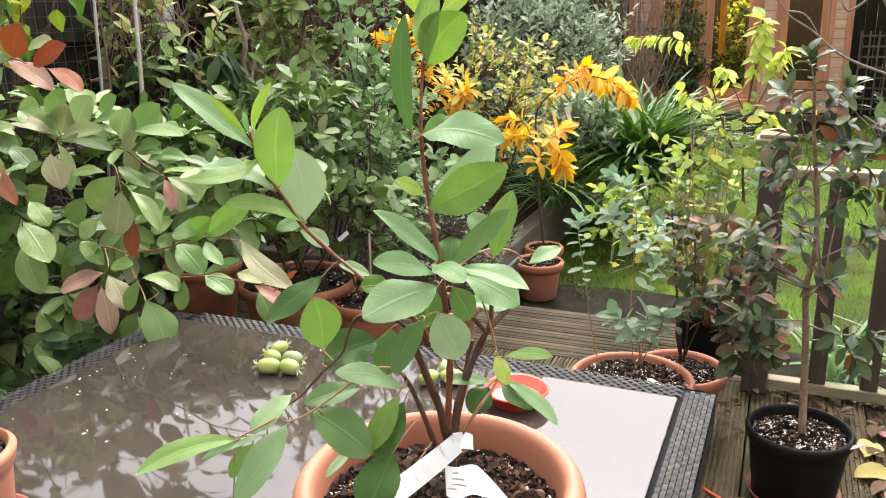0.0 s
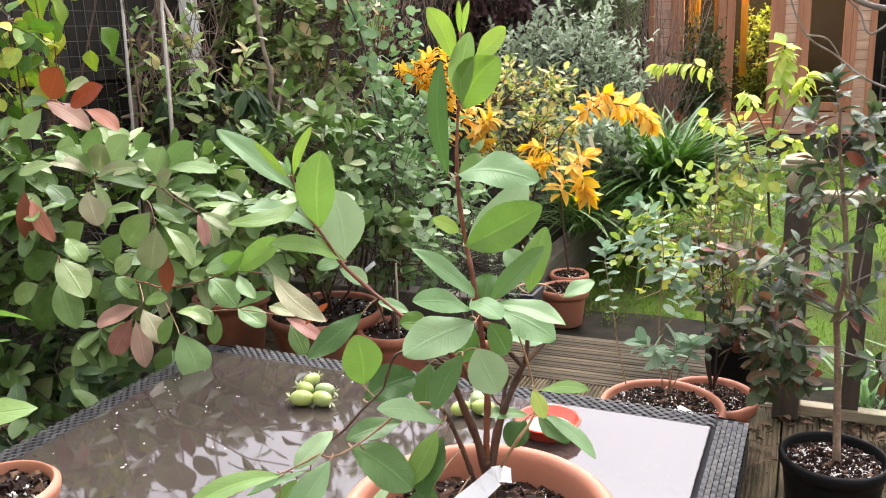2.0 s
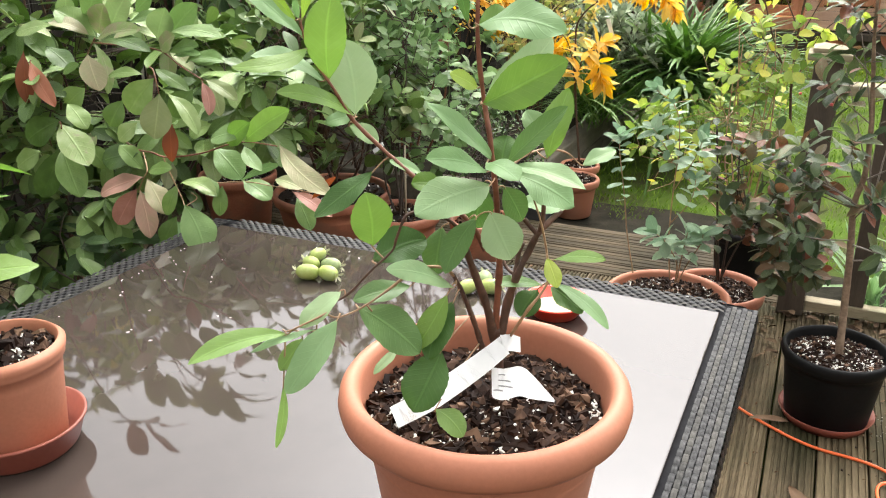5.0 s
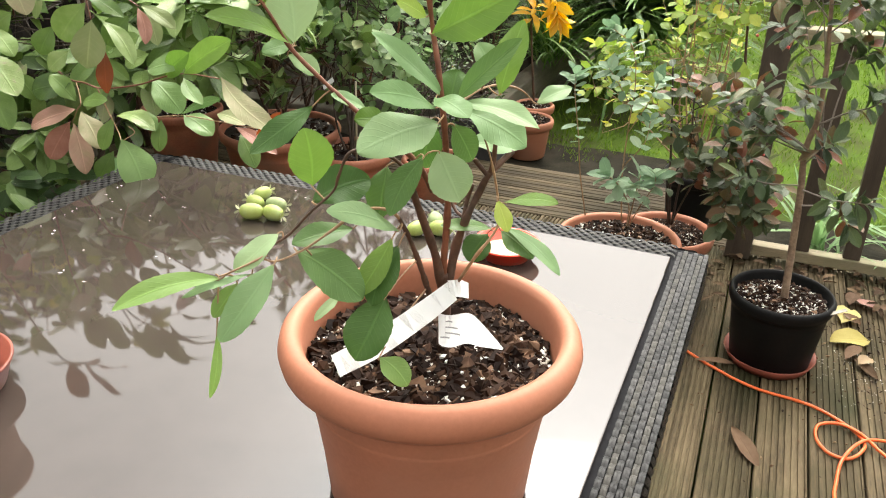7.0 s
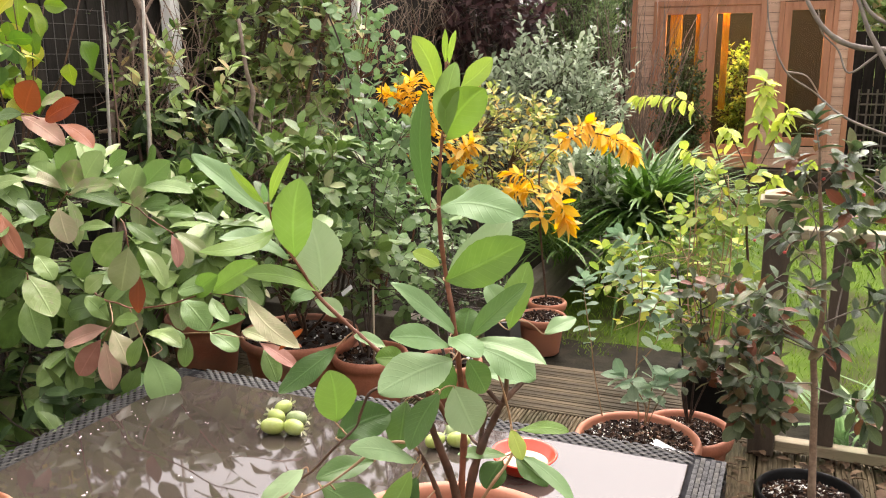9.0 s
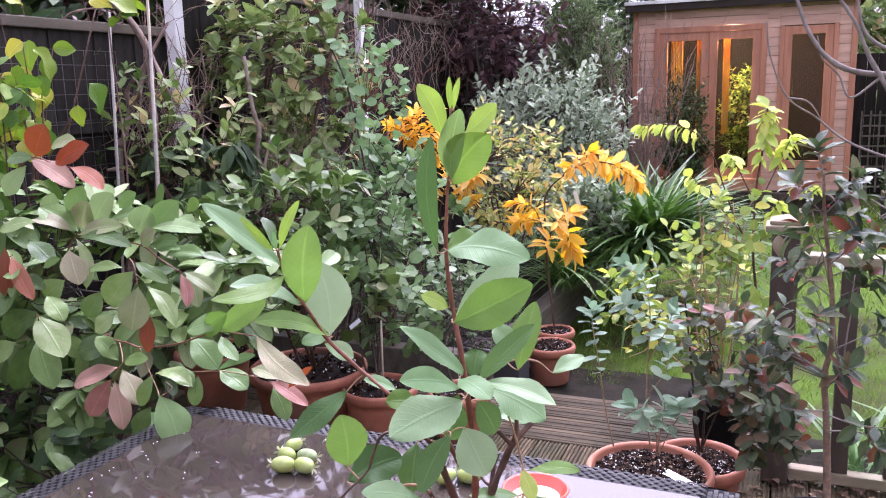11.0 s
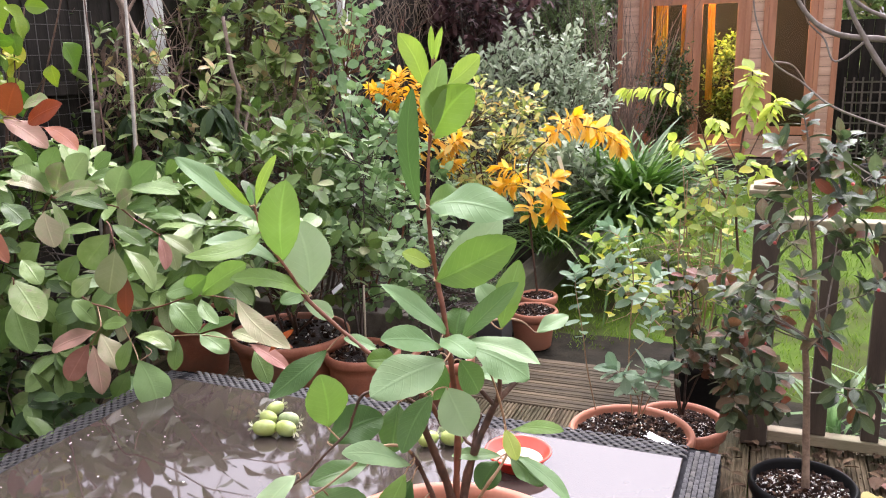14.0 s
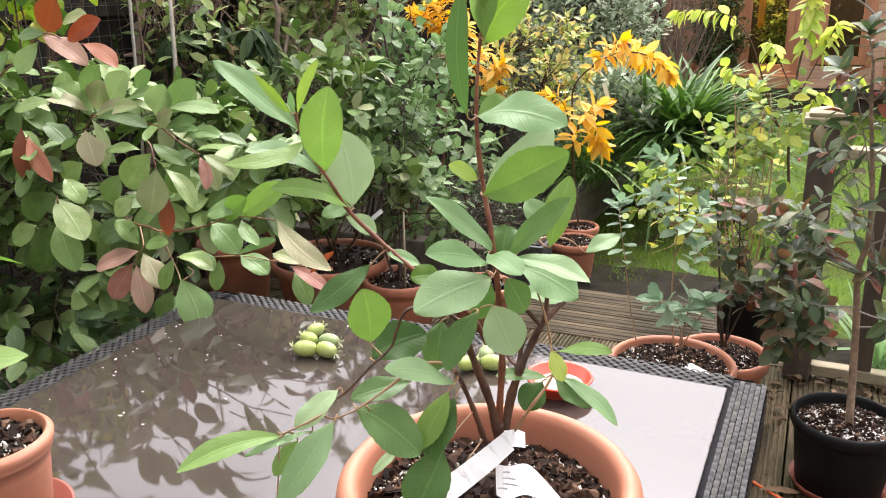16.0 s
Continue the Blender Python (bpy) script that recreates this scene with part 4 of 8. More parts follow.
# ---- rattan table with a brown glass top ----
TABLE_Z = 0.72
GX0, GX1, GY0, GY1 = -1.448, -0.073, 0.33, 1.685
table = thing("garden_table", (-0.742, 1.015, 0), "grey woven rattan garden table with a brown glass top", "table", rz=-1.0)
part("tabletop", box(GX0 + 0.73, GY0 - 1.0, TABLE_Z - 0.012, GX1 + 0.729, GY1 - 1.0, TABLE_Z - 0.001, 0.002), TABLE_GLASS, table, "brown tinted glass top")
part("frame", box(GX0 - 0.07 + 0.73, GY0 - 0.07 - 1.0, TABLE_Z - 0.09, GX1 + 0.07 + 0.73, GY1 + 0.07 - 1.0, TABLE_Z - 0.0125, 0.004), WICKER_DARK, table)
WICKER_PALE = leaf_mat("pale_rattan_strip", [(0.0, (0.0288, 0.0283, 0.0262)), (1.0, (0.0629, 0.0601, 0.0538))], 0.5, 5, 0.9, 0.0, spec=0.16, vein_bump=0.3)
WICKER = leaf_mat("grey_rattan_strip", [(0.0, (0.0101, 0.0103, 0.0111)), (0.5, (0.0206, 0.0211, 0.0223)), (1.0, (0.039, 0.038, 0.0384))], 0.5, 5, 0.9, 0.0, spec=0.22, vein_bump=0.3)


def weave(origin, along, across, normal, length, columns, pitch, step, pale):
    """Little arched strips side by side, every other column shifted by half a strip."""
    o, a, c, nn = (np.array(v, float) for v in (origin, along, across, normal))
    rr = np.random.default_rng(int(abs(o[0] * 999) + length * 77))
    P = []
    for k in range(columns):
        if (k % 3 == 1) != pale:
            continue
        m = int(length / step)
        t = (np.arange(m) + (0.5 if k % 2 else 0.0)) * step
        t = t[(t > 0) & (t + step * 0.95 < length + step * 0.5)]
        P.append(o + a * t[:, None] + c * ((k + 0.5) * pitch))
    B = np.concatenate(P)
    n = len(B)
    return B, np.repeat(a[None], n, 0), np.repeat(nn[None], n, 0), step * 1.02, pitch * 0.84


def strips(name, B, A, Fc, L, Wd):
    n = len(B)
    rows, cols = 5, 3
    side = np.cross(A, Fc)
    P = np.empty((n, rows, cols, 3))
    for i, v in enumerate(np.linspace(0, 1, rows)):
        for j, u in enumerate((-1, 0, 1)):
            h = 0.0042 * math.sin(math.pi * v) + (0.0008 if u == 0 else 0) - 0.0012
            P[:, i, j] = B + A * L * v + Fc * h + side * (u * Wd / 2)
    idx = np.arange(15).reshape(5, 3)
    quad = np.stack([idx[:-1, :-1], idx[:-1, 1:], idx[1:, 1:], idx[1:, :-1]], -1).reshape(-1, 4)
    faces = (quad[None] + (np.arange(n) * 15)[:, None, None]).reshape(-1, 4)
    me = bpy.data.meshes.new(name)
    me.from_pydata(P.reshape(-1, 3).tolist(), [], faces.tolist())
    uv = np.stack(np.broadcast_arrays(np.array((0.2, 0.5, 0.8))[None, :], np.linspace(0, 1, 5)[:, None]), -1).reshape(-1, 2)
    lay = me.uv_layers.new(name="UVMap")
    lay.data.foreach_set("uv", uv[faces.reshape(-1) % 15].reshape(-1))
    me.polygons.foreach_set("use_smooth", np.ones(len(faces), bool))
    return me


RIM = 0.066
zt = TABLE_Z - 0.006
ox, oy = 0.73, -1.0
for o, a, c, nn, ln, col in (
        ((GX1 + 0.009 + ox, GY0 - RIM + oy, zt), (0, 1, 0), (1, 0, 0), (0, 0, 1), GY1 - GY0 + 2 * RIM, 6),
        ((GX0 - 0.004 - RIM + ox, GY0 - RIM + oy, zt), (0, 1, 0), (1, 0, 0), (0, 0, 1), GY1 - GY0 + 2 * RIM, 6),
        ((GX0 + ox, GY1 + 0.004 + oy, zt), (1, 0, 0), (0, 1, 0), (0, 0, 1), GX1 - GX0, 6),
        ((GX0 + ox, GY0 - 0.004 - RIM + oy, zt), (1, 0, 0), (0, 1, 0), (0, 0, 1), GX1 - GX0, 6),
        ((GX1 + 0.0735 + ox, GY0 - RIM + oy, zt - 0.082), (0, 1, 0), (0, 0, 1), (1, 0, 0), GY1 - GY0 + 2 * RIM, 7),
        ((GX0 - RIM + ox, GY1 + 0.0735 + oy, zt - 0.082), (1, 0, 0), (0, 0, 1), (0, 1, 0), GX1 - GX0 + 2 * RIM, 7)):
    for pale in (False, True):
        w = part("woven_edge", strips("woven_edge", *weave(o, a, c, nn, ln, col, 0.011, 0.024, pale)), WICKER_PALE if pale else WICKER, table)
        tagged(w, "pale tan rattan strips" if pale else "blue-grey rattan weave", kind="stuff")
for lx in (GX0 - 0.03, GX1 - 0.03):
    for ly in (GY0 - 0.03, GY1 - 0.03):
        part("leg", box(lx + ox, ly + oy, 0.0, lx + 0.065 + ox, ly + 0.065 + oy, TABLE_Z - 0.092, 0.006), WICKER_DARK, table)

# ---- things on the table ----


def fruit(x, y, rz, m, s=1.0, label="plump green fruit with a dried flower end lying on glass", z0=None):
    f = thing("feijoa", (x, y, TABLE_Z if z0 is None else z0), label, "fruit", "green fruits on the table", rz=rz)
    L, R = 0.03 * s, 0.0205 * s
    bm = lathe([(R * math.sin(math.pi * k / 14) ** 0.82 if 0 < k < 14 else 0, -L * math.cos(math.pi * k / 14)) for k in range(15)], 24)
    bmesh.ops.rotate(bm, verts=bm.verts[:], matrix=Matrix.Rotation(radians(90), 3, "Y"))
    bmesh.ops.translate(bm, verts=bm.verts[:], vec=(0, 0, R))
    part("flesh", bm, m, f, smooth=True)
    k = 5
    az = np.linspace(0, 2 * math.pi, k, endpoint=False)
    A = np.stack([np.full(k, 0.8), np.cos(az) * 0.7, np.sin(az) * 0.7], -1)
    B = np.stack([np.full(k, L * 0.96), np.cos(az) * 0.004, R + np.sin(az) * 0.004], -1)
    part("crown", leaf_mesh("crown", B, A, np.tile((1.0, 0, 0), (k, 1)), np.full(k, 0.017 * s), np.full(k, 0.009 * s), 4, 3, 0.3), SEPAL, f, "pale dried flower end")


fruit(-1.006, 1.484, 195, FRUIT, 0.95)
fruit(-0.957, 1.498, 350, FRUIT, 0.92)
fruit(-1.030, 1.537, 160, FRUIT, 0.86)
fruit(-0.978, 1.545, 5, FRUIT_DULL, 0.88, "grey-green fruit with a dried flower end lying on glass")
fruit(-1.046, 1.592, 75, FRUIT, 0.82, "small round green fruit lying on glass")
fruit(-0.620, 1.560, 60, FRUIT, 0.85, "small green fruit beside the red dish")
fruit(-0.570, 1.580, 10, FRUIT, 0.9, "small green fruit beside the red dish")
fruit(-0.600, 1.620, 120, FRUIT_DULL, 0.85, "small green fruit beside the red dish")

dish = thing("red_dish", (-0.405, 1.545, TABLE_Z), "shallow red plastic dish holding cream powder", "dish")
part("bowl", lathe([(0, 0), (0.05, 0), (0.069, 0.03), (0.073, 0.032), (0.071, 0.035), (0.066, 0.033), (0.048, 0.006), (0, 0.006)], 48), RED_PLASTIC, dish, smooth=True)
part("powder", lathe([(0, 0.02), (0.03, 0.018), (0.054, 0.013), (0.054, 0.006)], 32), CREAM, dish, "cream powder", smooth=True)

side_pot = thing("side_pot", (-1.073, 0.7225, TABLE_Z), "small terracotta pot of compost standing in a red-brown saucer", "plant pot")
pot_parts(side_pot, 0.095, 0.19, 41, TERRACOTTA, 260, 200, 0.76, False, 0.025, 0.03, 0.008, 0.006)
part("saucer", lathe([(0, 0), (0.086, 0), (0.09, 0.004), (0.104, 0.044), (0.107, 0.046), (0.107, 0.05), (0.102, 0.05), (0.086, 0.006), (0, 0.004)], 64), SAUCER, side_pot, "red-brown saucer", smooth=True)
shrub(side_pot, (-0.03, 0, 0.14), [((-0.14, -0.04, 0.4), (0.1, 0.12, 0.16), 9)], (0.13, 0.055), HERO_LEAF, 77, TAN_STEM, 0.004, 0.1, 5, 1.0, 0.8, 0.1, 0.15, 0.2, 0.5, 0.5, 7)

# ---- pots round the terrace ----
def pot_plant(name, at, label, r, h, seed, group="", material=None, rz=0.0, **kw):
    t = thing(name, at, label, "potted plant", group, rz=rz)
    pot_parts(t, r, h, seed, material, **kw)
    return t


p = pot_plant("blue_leaf_sapling", (-0.335, 2.735, 0), "terracotta pot with a blue-green sapling and a white plastic label", 0.222, 0.27, 3, "pots on the deck", TERRACOTTA, chips=1500, perlite=700, grain=0.0065)
blue = Sprays(p, TEAL_LEAF, TAN_STEM, 0.62, 31, 1.25, 0.1, 1.0)
blue.sprig([(-0.124, -0.020, 0.336), (-0.161, 0.000, 0.479), (-0.180, 0.000, 0.616), (-0.206, 0.000, 0.762), (-0.210, 0.000, 0.830)], 0.0025, 23, 0.45, 0.064)
blue.sprig([(0.003, 0.000, 0.324), (-0.019, 0.030, 0.486), (-0.021, 0.050, 0.664), (-0.016, 0.050, 0.807), (-0.039, 0.050, 0.927), (-0.110, 0.050, 0.983)], 0.0028, 32, 0.45, 0.066)
blue.sprig([(-0.019, 0.050, 0.641), (0.039, 0.020, 0.759), (0.068, 0.000, 0.847)], 0.002, 18, 0.25, 0.062)
blue.sprig([(-0.018, 0.050, 0.724), (-0.064, 0.000, 0.817), (-0.096, -0.040, 0.875)], 0.002, 18, 0.25, 0.062)
blue.sprig([(-0.019, 0.030, 0.522), (0.045, 0.000, 0.623), (0.059, -0.020, 0.713)], 0.002, 11, 0.35, 0.06)
blue.sprig([(0.022, 0.000, 0.316), (0.025, -0.030, 0.404), (-0.014, -0.060, 0.484), (-0.046, -0.080, 0.519)], 0.0026, 14, 0.45, 0.082)
blue.sprig([(0.026, 0.000, 0.317), (0.040, -0.030, 0.427), (0.054, -0.050, 0.530)], 0.0026, 12, 0.45, 0.078)
blue.sprig([(0.032, 0.000, 0.317), (0.063, -0.030, 0.409), (0.101, -0.050, 0.495), (0.104, -0.050, 0.536)], 0.0024, 11, 0.45, 0.078)
blue.finish(6, 0.12, 0.2, 0.4, 0.55)
tag = part("plant_label", box(-0.075, -0.015, 0, 0.075, 0.015, 0.0015), PAPER, p, "white plastic label")
tag.matrix_basis = pose(0.115, -0.05, 0.262, 18, 0, -38)
p = pot_plant("thin_stem_pot", (-0.185, 2.92, 0), "terracotta pot with thin dark stems and rust-flushed leaves", 0.17, 0.25, 4, "pots on the deck", TERRACOTTA_OLD, chips=1100, perlite=700, grain=0.0065)
rust = Sprays(p, RUST_LEAF, DARK_STEM, 0.58, 32, 1.2, 0.1, 0.8)
rust.sprig([(0.003, 0.000, 0.270), (-0.027, 0.000, 0.512), (-0.048, 0.000, 0.704), (-0.066, 0.000, 0.849)], 0.005, 8, 0.58, 0.06)
rust.sprig([(0.011, 0.000, 0.267), (0.017, 0.000, 0.430), (0.032, 0.000, 0.564), (0.020, 0.000, 0.755)], 0.005, 13, 0.43, 0.06)
rust.sprig([(-0.002, 0.000, 0.280), (-0.019, -0.050, 0.421), (0.017, -0.120, 0.539), (0.074, -0.180, 0.600)], 0.0035, 22, 0.33, 0.075)
rust.sprig([(0.010, 0.000, 0.282), (0.069, -0.100, 0.476), (0.136, -0.180, 0.619), (0.165, -0.200, 0.690)], 0.0035, 26, 0.33, 0.078)
rust.sprig([(0.136, -0.180, 0.619), (0.191, -0.220, 0.622), (0.241, -0.250, 0.649)], 0.0025, 22, 0.18, 0.075)
rust.sprig([(0.069, -0.100, 0.476), (0.166, -0.200, 0.510), (0.236, -0.250, 0.541), (0.292, -0.280, 0.581)], 0.0028, 26, 0.23, 0.075)
rust.sprig([(0.166, -0.200, 0.510), (0.191, -0.260, 0.477), (0.182, -0.300, 0.411)], 0.0022, 21, 0.18, 0.07)
rust.sprig([(0.201, -0.200, 0.516), (0.259, -0.280, 0.497), (0.306, -0.300, 0.464)], 0.0022, 21, 0.18, 0.07)
rust.sprig([(0.020, 0.000, 0.755), (0.070, -0.050, 0.815), (0.126, -0.100, 0.844)], 0.0022, 14, 0.23, 0.065)
rust.sprig([(-0.046, 0.000, 0.704), (-0.012, -0.050, 0.785), (0.004, -0.080, 0.845)], 0.002, 13, 0.23, 0.06)
shrub(p, (0.12, -0.1, 0.48), [((0.22, -0.12, 0.5), (0.2, 0.14, 0.17), 17), ((0.05, -0.02, 0.72), (0.2, 0.14, 0.14), 7)], (0.062, 0.036), RUST_LEAF, 36, DARK_STEM, 0.003, 0.1, 7, 1.1, 0.8, 0.1, 0.18, 0.25, 0.4, 0.52, 5, limbs=3, twig_r=0.0015)
rust.finish(6, 0.18, 0.25, 0.3, 0.55)

p = pot_plant("bronze_sapling", (0.225, 2.565, 0), "black plastic pot with a bronze-leaved sapling, compost white with perlite", 0.162, 0.245, 5, "", BLACK_PLASTIC, saucer=True, chips=1500, perlite=3800, taper=0.78, grain=0.008, rim_out=0.008, rim_h=0.042)
trunk = [(0.01, 0.0, 0.2), (0.0, 0.012, 0.38), (-0.012, 0.02, 0.57), (-0.026, 0.02, 0.72), (-0.012, 0.02, 0.82), (-0.02, 0.02, 0.97), (-0.036, 0.02, 1.09), (-0.054, 0.02, 1.22), (-0.062, 0.02, 1.33)]
part("stem", tube(smooth_path(trunk, 6), 0.0125, 0.004, 10), SAPLING_BARK, p, "grey-brown stem", smooth=True)
bronze = Sprays(p, BRONZE_LEAF, GREY_BARK, 0.48, 33, 1.2, 0.1, 0.9, "branch")
bronze.sprig([(-0.058, 0.020, 1.297), (-0.074, 0.020, 1.371), (-0.085, 0.020, 1.409)], 0.003, 18, 0.15, 0.076)
bronze.sprig([(-0.053, 0.020, 1.206), (-0.103, 0.000, 1.266), (-0.136, -0.030, 1.310)], 0.0025, 18, 0.18, 0.076)
bronze.sprig([(-0.052, 0.020, 1.214), (-0.007, 0.000, 1.276), (0.017, -0.040, 1.325)], 0.0025, 18, 0.18, 0.076)
bronze.sprig([(-0.037, 0.020, 1.096), (-0.089, 0.050, 1.148), (-0.125, 0.080, 1.185)], 0.0025, 14, 0.18, 0.076)
bronze.sprig([(-0.033, 0.020, 1.062), (0.015, -0.030, 1.126), (0.041, -0.070, 1.180)], 0.0025, 18, 0.18, 0.076)
bronze.sprig([(-0.028, 0.020, 1.028), (0.046, 0.050, 1.060), (0.100, 0.100, 1.104)], 0.0025, 17, 0.18, 0.076)
bronze.sprig([(-0.019, 0.020, 0.963), (-0.099, -0.020, 1.033), (-0.169, -0.050, 1.092)], 0.0022, 18, 0.23, 0.076)
bronze.sprig([(-0.030, 0.020, 0.732), (-0.102, 0.000, 0.778), (-0.176, 0.000, 0.814), (-0.253, -0.020, 0.863)], 0.0032, 23, 0.40, 0.076)
bronze.sprig([(-0.102, 0.000, 0.778), (-0.153, -0.060, 0.866), (-0.202, -0.100, 0.917)], 0.0022, 18, 0.28, 0.076)
bronze.sprig([(-0.012, 0.020, 0.798), (0.056, 0.000, 0.849), (0.118, -0.030, 0.886), (0.148, -0.050, 0.940)], 0.003, 18, 0.38, 0.076)
bronze.sprig([(-0.023, 0.020, 0.775), (-0.057, -0.020, 0.866), (-0.055, -0.050, 0.930)], 0.0025, 17, 0.23, 0.076)
bronze.sprig([(0.002, 0.020, 0.970), (0.087, 0.050, 1.011), (0.145, 0.080, 1.030)], 0.002, 12, 0.28, 0.076)
bronze.sprig([(-0.020, 0.020, 0.675), (0.008, -0.030, 0.741), (0.034, -0.060, 0.776)], 0.0022, 17, 0.18, 0.076)
bronze.sprig([(-0.013, 0.020, 0.596), (0.057, -0.100, 0.622), (0.153, -0.150, 0.642)], 0.003, 18, 0.33, 0.076)
bronze.sprig([(-0.010, 0.020, 0.544), (0.080, -0.050, 0.579), (0.126, -0.100, 0.546)], 0.0028, 14, 0.33, 0.076)
bronze.sprig([(-0.015, 0.020, 0.609), (-0.113, -0.050, 0.625), (-0.195, -0.100, 0.652)], 0.0024, 14, 0.38, 0.076)
shrub(p, (0.02, 0.02, 0.7), [((0.02, 0.06, 1.18), (0.24, 0.14, 0.24), 12), ((-0.22, 0.06, 0.84), (0.2, 0.12, 0.14), 10)], (0.064, 0.032), BRONZE_LEAF, 34, GREY_BARK, 0.003, 0.1, 6, 1.1, 0.8, 0.1, 0.18, 0.25, 0.7, 0.52, 5, limbs=3, twig_r=0.0015)
bronze.finish(6, 0.22, 0.35, 0.7, 0.54)
berries = bmesh.new()
rr = np.random.default_rng(12)
for k in range(9):
    bmesh.ops.create_icosphere(berries, subdivisions=2, radius=0.005, matrix=Matrix.Translation((rr.uniform(-0.25, 0.2), rr.uniform(-0.15, 0.15), rr.uniform(0.5, 1.3))))
tagged(part("fruiting", berries, BERRY, p, smooth=True), "small pink-red berries", kind="stuff")
tag = part("plant_label", box(-0.045, -0.008, 0, 0.045, 0.008, 0.0015), GREY_CANE, p, "grey plastic label")
tag.matrix_basis = pose(0.145, -0.07, 0.245, 0, -18, 20)

# row behind the table
ROW = "terracotta pots behind the table"
p = pot_plant("pot_shrub", (-1.99, 3.15, 0), "large terracotta pot with a dense broad-leaved shrub", 0.28, 0.335, 6, ROW)
shrub(p, (0, 0, 0.3), [((-0.1, 0.1, 0.95), (0.45, 0.35, 0.35), 60), ((0.12, -0.05, 0.7), (0.4, 0.32, 0.22), 34)], (0.1, 0.058), LAUREL, 35, BROWN_STEM, 0.008, 0.18, 8, 0.95, 0.7, 0.15, 0.15, 0.2, 0.6, 0.55, 6, rosette=0.4, singles=200)
p = pot_plant("round_leaf_shrub", (-1.6, 3.12, 0), "terracotta pot with a cane and a round-leaved shrub", 0.175, 0.29, 7, ROW)
shrub(p, (0, 0, 0.25), [((-0.02, 0.2, 0.75), (0.33, 0.3, 0.42), 48), ((-0.1, 0.3, 1.2), (0.24, 0.22, 0.3), 22)], (0.066, 0.056), ROUND_LEAF, 36, DARK_STEM, 0.006, 0.16, 8, 1.0, 0.6, 0.15, 0.12, 0.15, 0.3, 0.5, 4)
part("cane", tube([(0.06, -0.08, 0.22), (0.065, -0.08, 0.62)], 0.005, 0.0045, 8), CANE, p, "tan bamboo cane", smooth=True)
tag = part("plant_label", box(-0.03, -0.01, 0, 0.03, 0.01, 0.0015), PAPER, p, "white plastic label")
tag.matrix_basis = pose(-0.02, -0.16, 0.62, 60, -40, 10)
p = pot_plant("dark_shrub_pot", (-2.62, 3.25, 0), "terracotta pot with a dark leafy shrub", 0.2, 0.32, 8, ROW)
shrub(p, (0, 0, 0.28), [((0.0, 0.1, 0.8), (0.35, 0.3, 0.4), 60)], (0.06, 0.032), DARK_LEAF, 37, BROWN_STEM, 0.007, 0.16, 8)
p = pot_plant("small_dark_pot", (-1.28, 3.3, 0), "terracotta pot with small dark evergreen foliage", 0.15, 0.24, 9, ROW)
shrub(p, (0, 0, 0.2), [((-0.1, 0.35, 0.42), (0.3, 0.3, 0.3), 70)], (0.028, 0.014), DARK_LEAF, 38, DARK_STEM, 0.005, 0.13, 12)
p = pot_plant("amber_azalea", (-1.215, 4.76, LAWN), "terracotta pot with a young tree in amber autumn leaf", 0.122, 0.25, 10, "pots at the deck's end", TERRACOTTA, chips=500, perlite=500, grain=0.009, fill=0.02)
amber = Sprays(p, AMBER_LEAF, BROWN_STEM, 0.4, 39, 1.1, 0.35, 0.5)
amber.sprig([(0.0, 0.0, 0.22), (-0.048, 0.004, 0.638), (-0.065, 0.004, 0.954), (-0.054, 0.004, 1.094), (0.056, -0.054, 1.205), (0.215, -0.089, 1.292), (0.382, -0.112, 1.281), (0.508, -0.135, 1.196)], 0.007, 70, 0.56, 0.115)
amber.sprig([(0.056, -0.054, 1.205), (0.163, -0.112, 1.323), (0.256, -0.135, 1.358)], 0.003, 34, 0.2, 0.115)
amber.sprig([(0.215, -0.089, 1.292), (0.325, 0.004, 1.266), (0.440, 0.061, 1.231)], 0.003, 26, 0.2, 0.115)
amber.sprig([(-0.056, 0.004, 0.735), (-0.083, 0.004, 0.884), (-0.136, 0.004, 1.005), (-0.244, 0.004, 1.036)], 0.004, 26, 0.4, 0.115)
amber.sprig([(-0.065, 0.004, 0.677), (-0.021, -0.031, 0.850), (0.036, -0.054, 0.943), (0.117, -0.089, 1.000)], 0.004, 26, 0.45, 0.138)
amber.sprig([(-0.056, 0.004, 0.654), (-0.044, -0.043, 0.769), (-0.021, -0.054, 0.827)], 0.003, 12, 0.4, 0.127)
amber.sprig([(-0.091, 0.004, 0.850), (-0.160, 0.050, 0.931), (-0.252, 0.061, 0.908)], 0.003, 24, 0.3, 0.115)
amber.sprig([(0.036, -0.054, 0.908), (0.082, -0.020, 0.862), (0.106, -0.020, 0.769)], 0.003, 22, 0.3, 0.138)
amber.finish(7, 0.25, 0.3, 1.0, 0.5)
tag = part("plant_label", box(-0.014, -0.0006, -0.13, 0.014, 0.0006, 0, 0.0003), PAPER, p, "white label hanging from a twig")
tag.matrix_basis = pose(0.134, -0.06, 1.12, 10, -14, -25)
pot_plant("compost_pot", (-1.165, 4.46, LAWN + 0.025), "terracotta pot of tan compost strewn with perlite", 0.147, 0.225, 11, "pots at the deck's end", TERRACOTTA, chips=700, perlite=700, grain=0.009, fill=0.02)
p = thing("square_planter", (-1.385, 4.105, LAWN), "square black plastic planter filled with soil", "planter")
part("planter_body", box(-0.17, -0.1, 0, 0.17, 0.1, 0.335, 0.008), GREY_PLASTIC, p)
part("planter_rim", box(-0.176, -0.106, 0.3, 0.176, 0.106, 0.333, 0.006), GREY_PLASTIC, p)
part("compost", box(-0.16, -0.09, 0.3355, 0.16, 0.09, 0.341, 0.002), COMPOST, p)



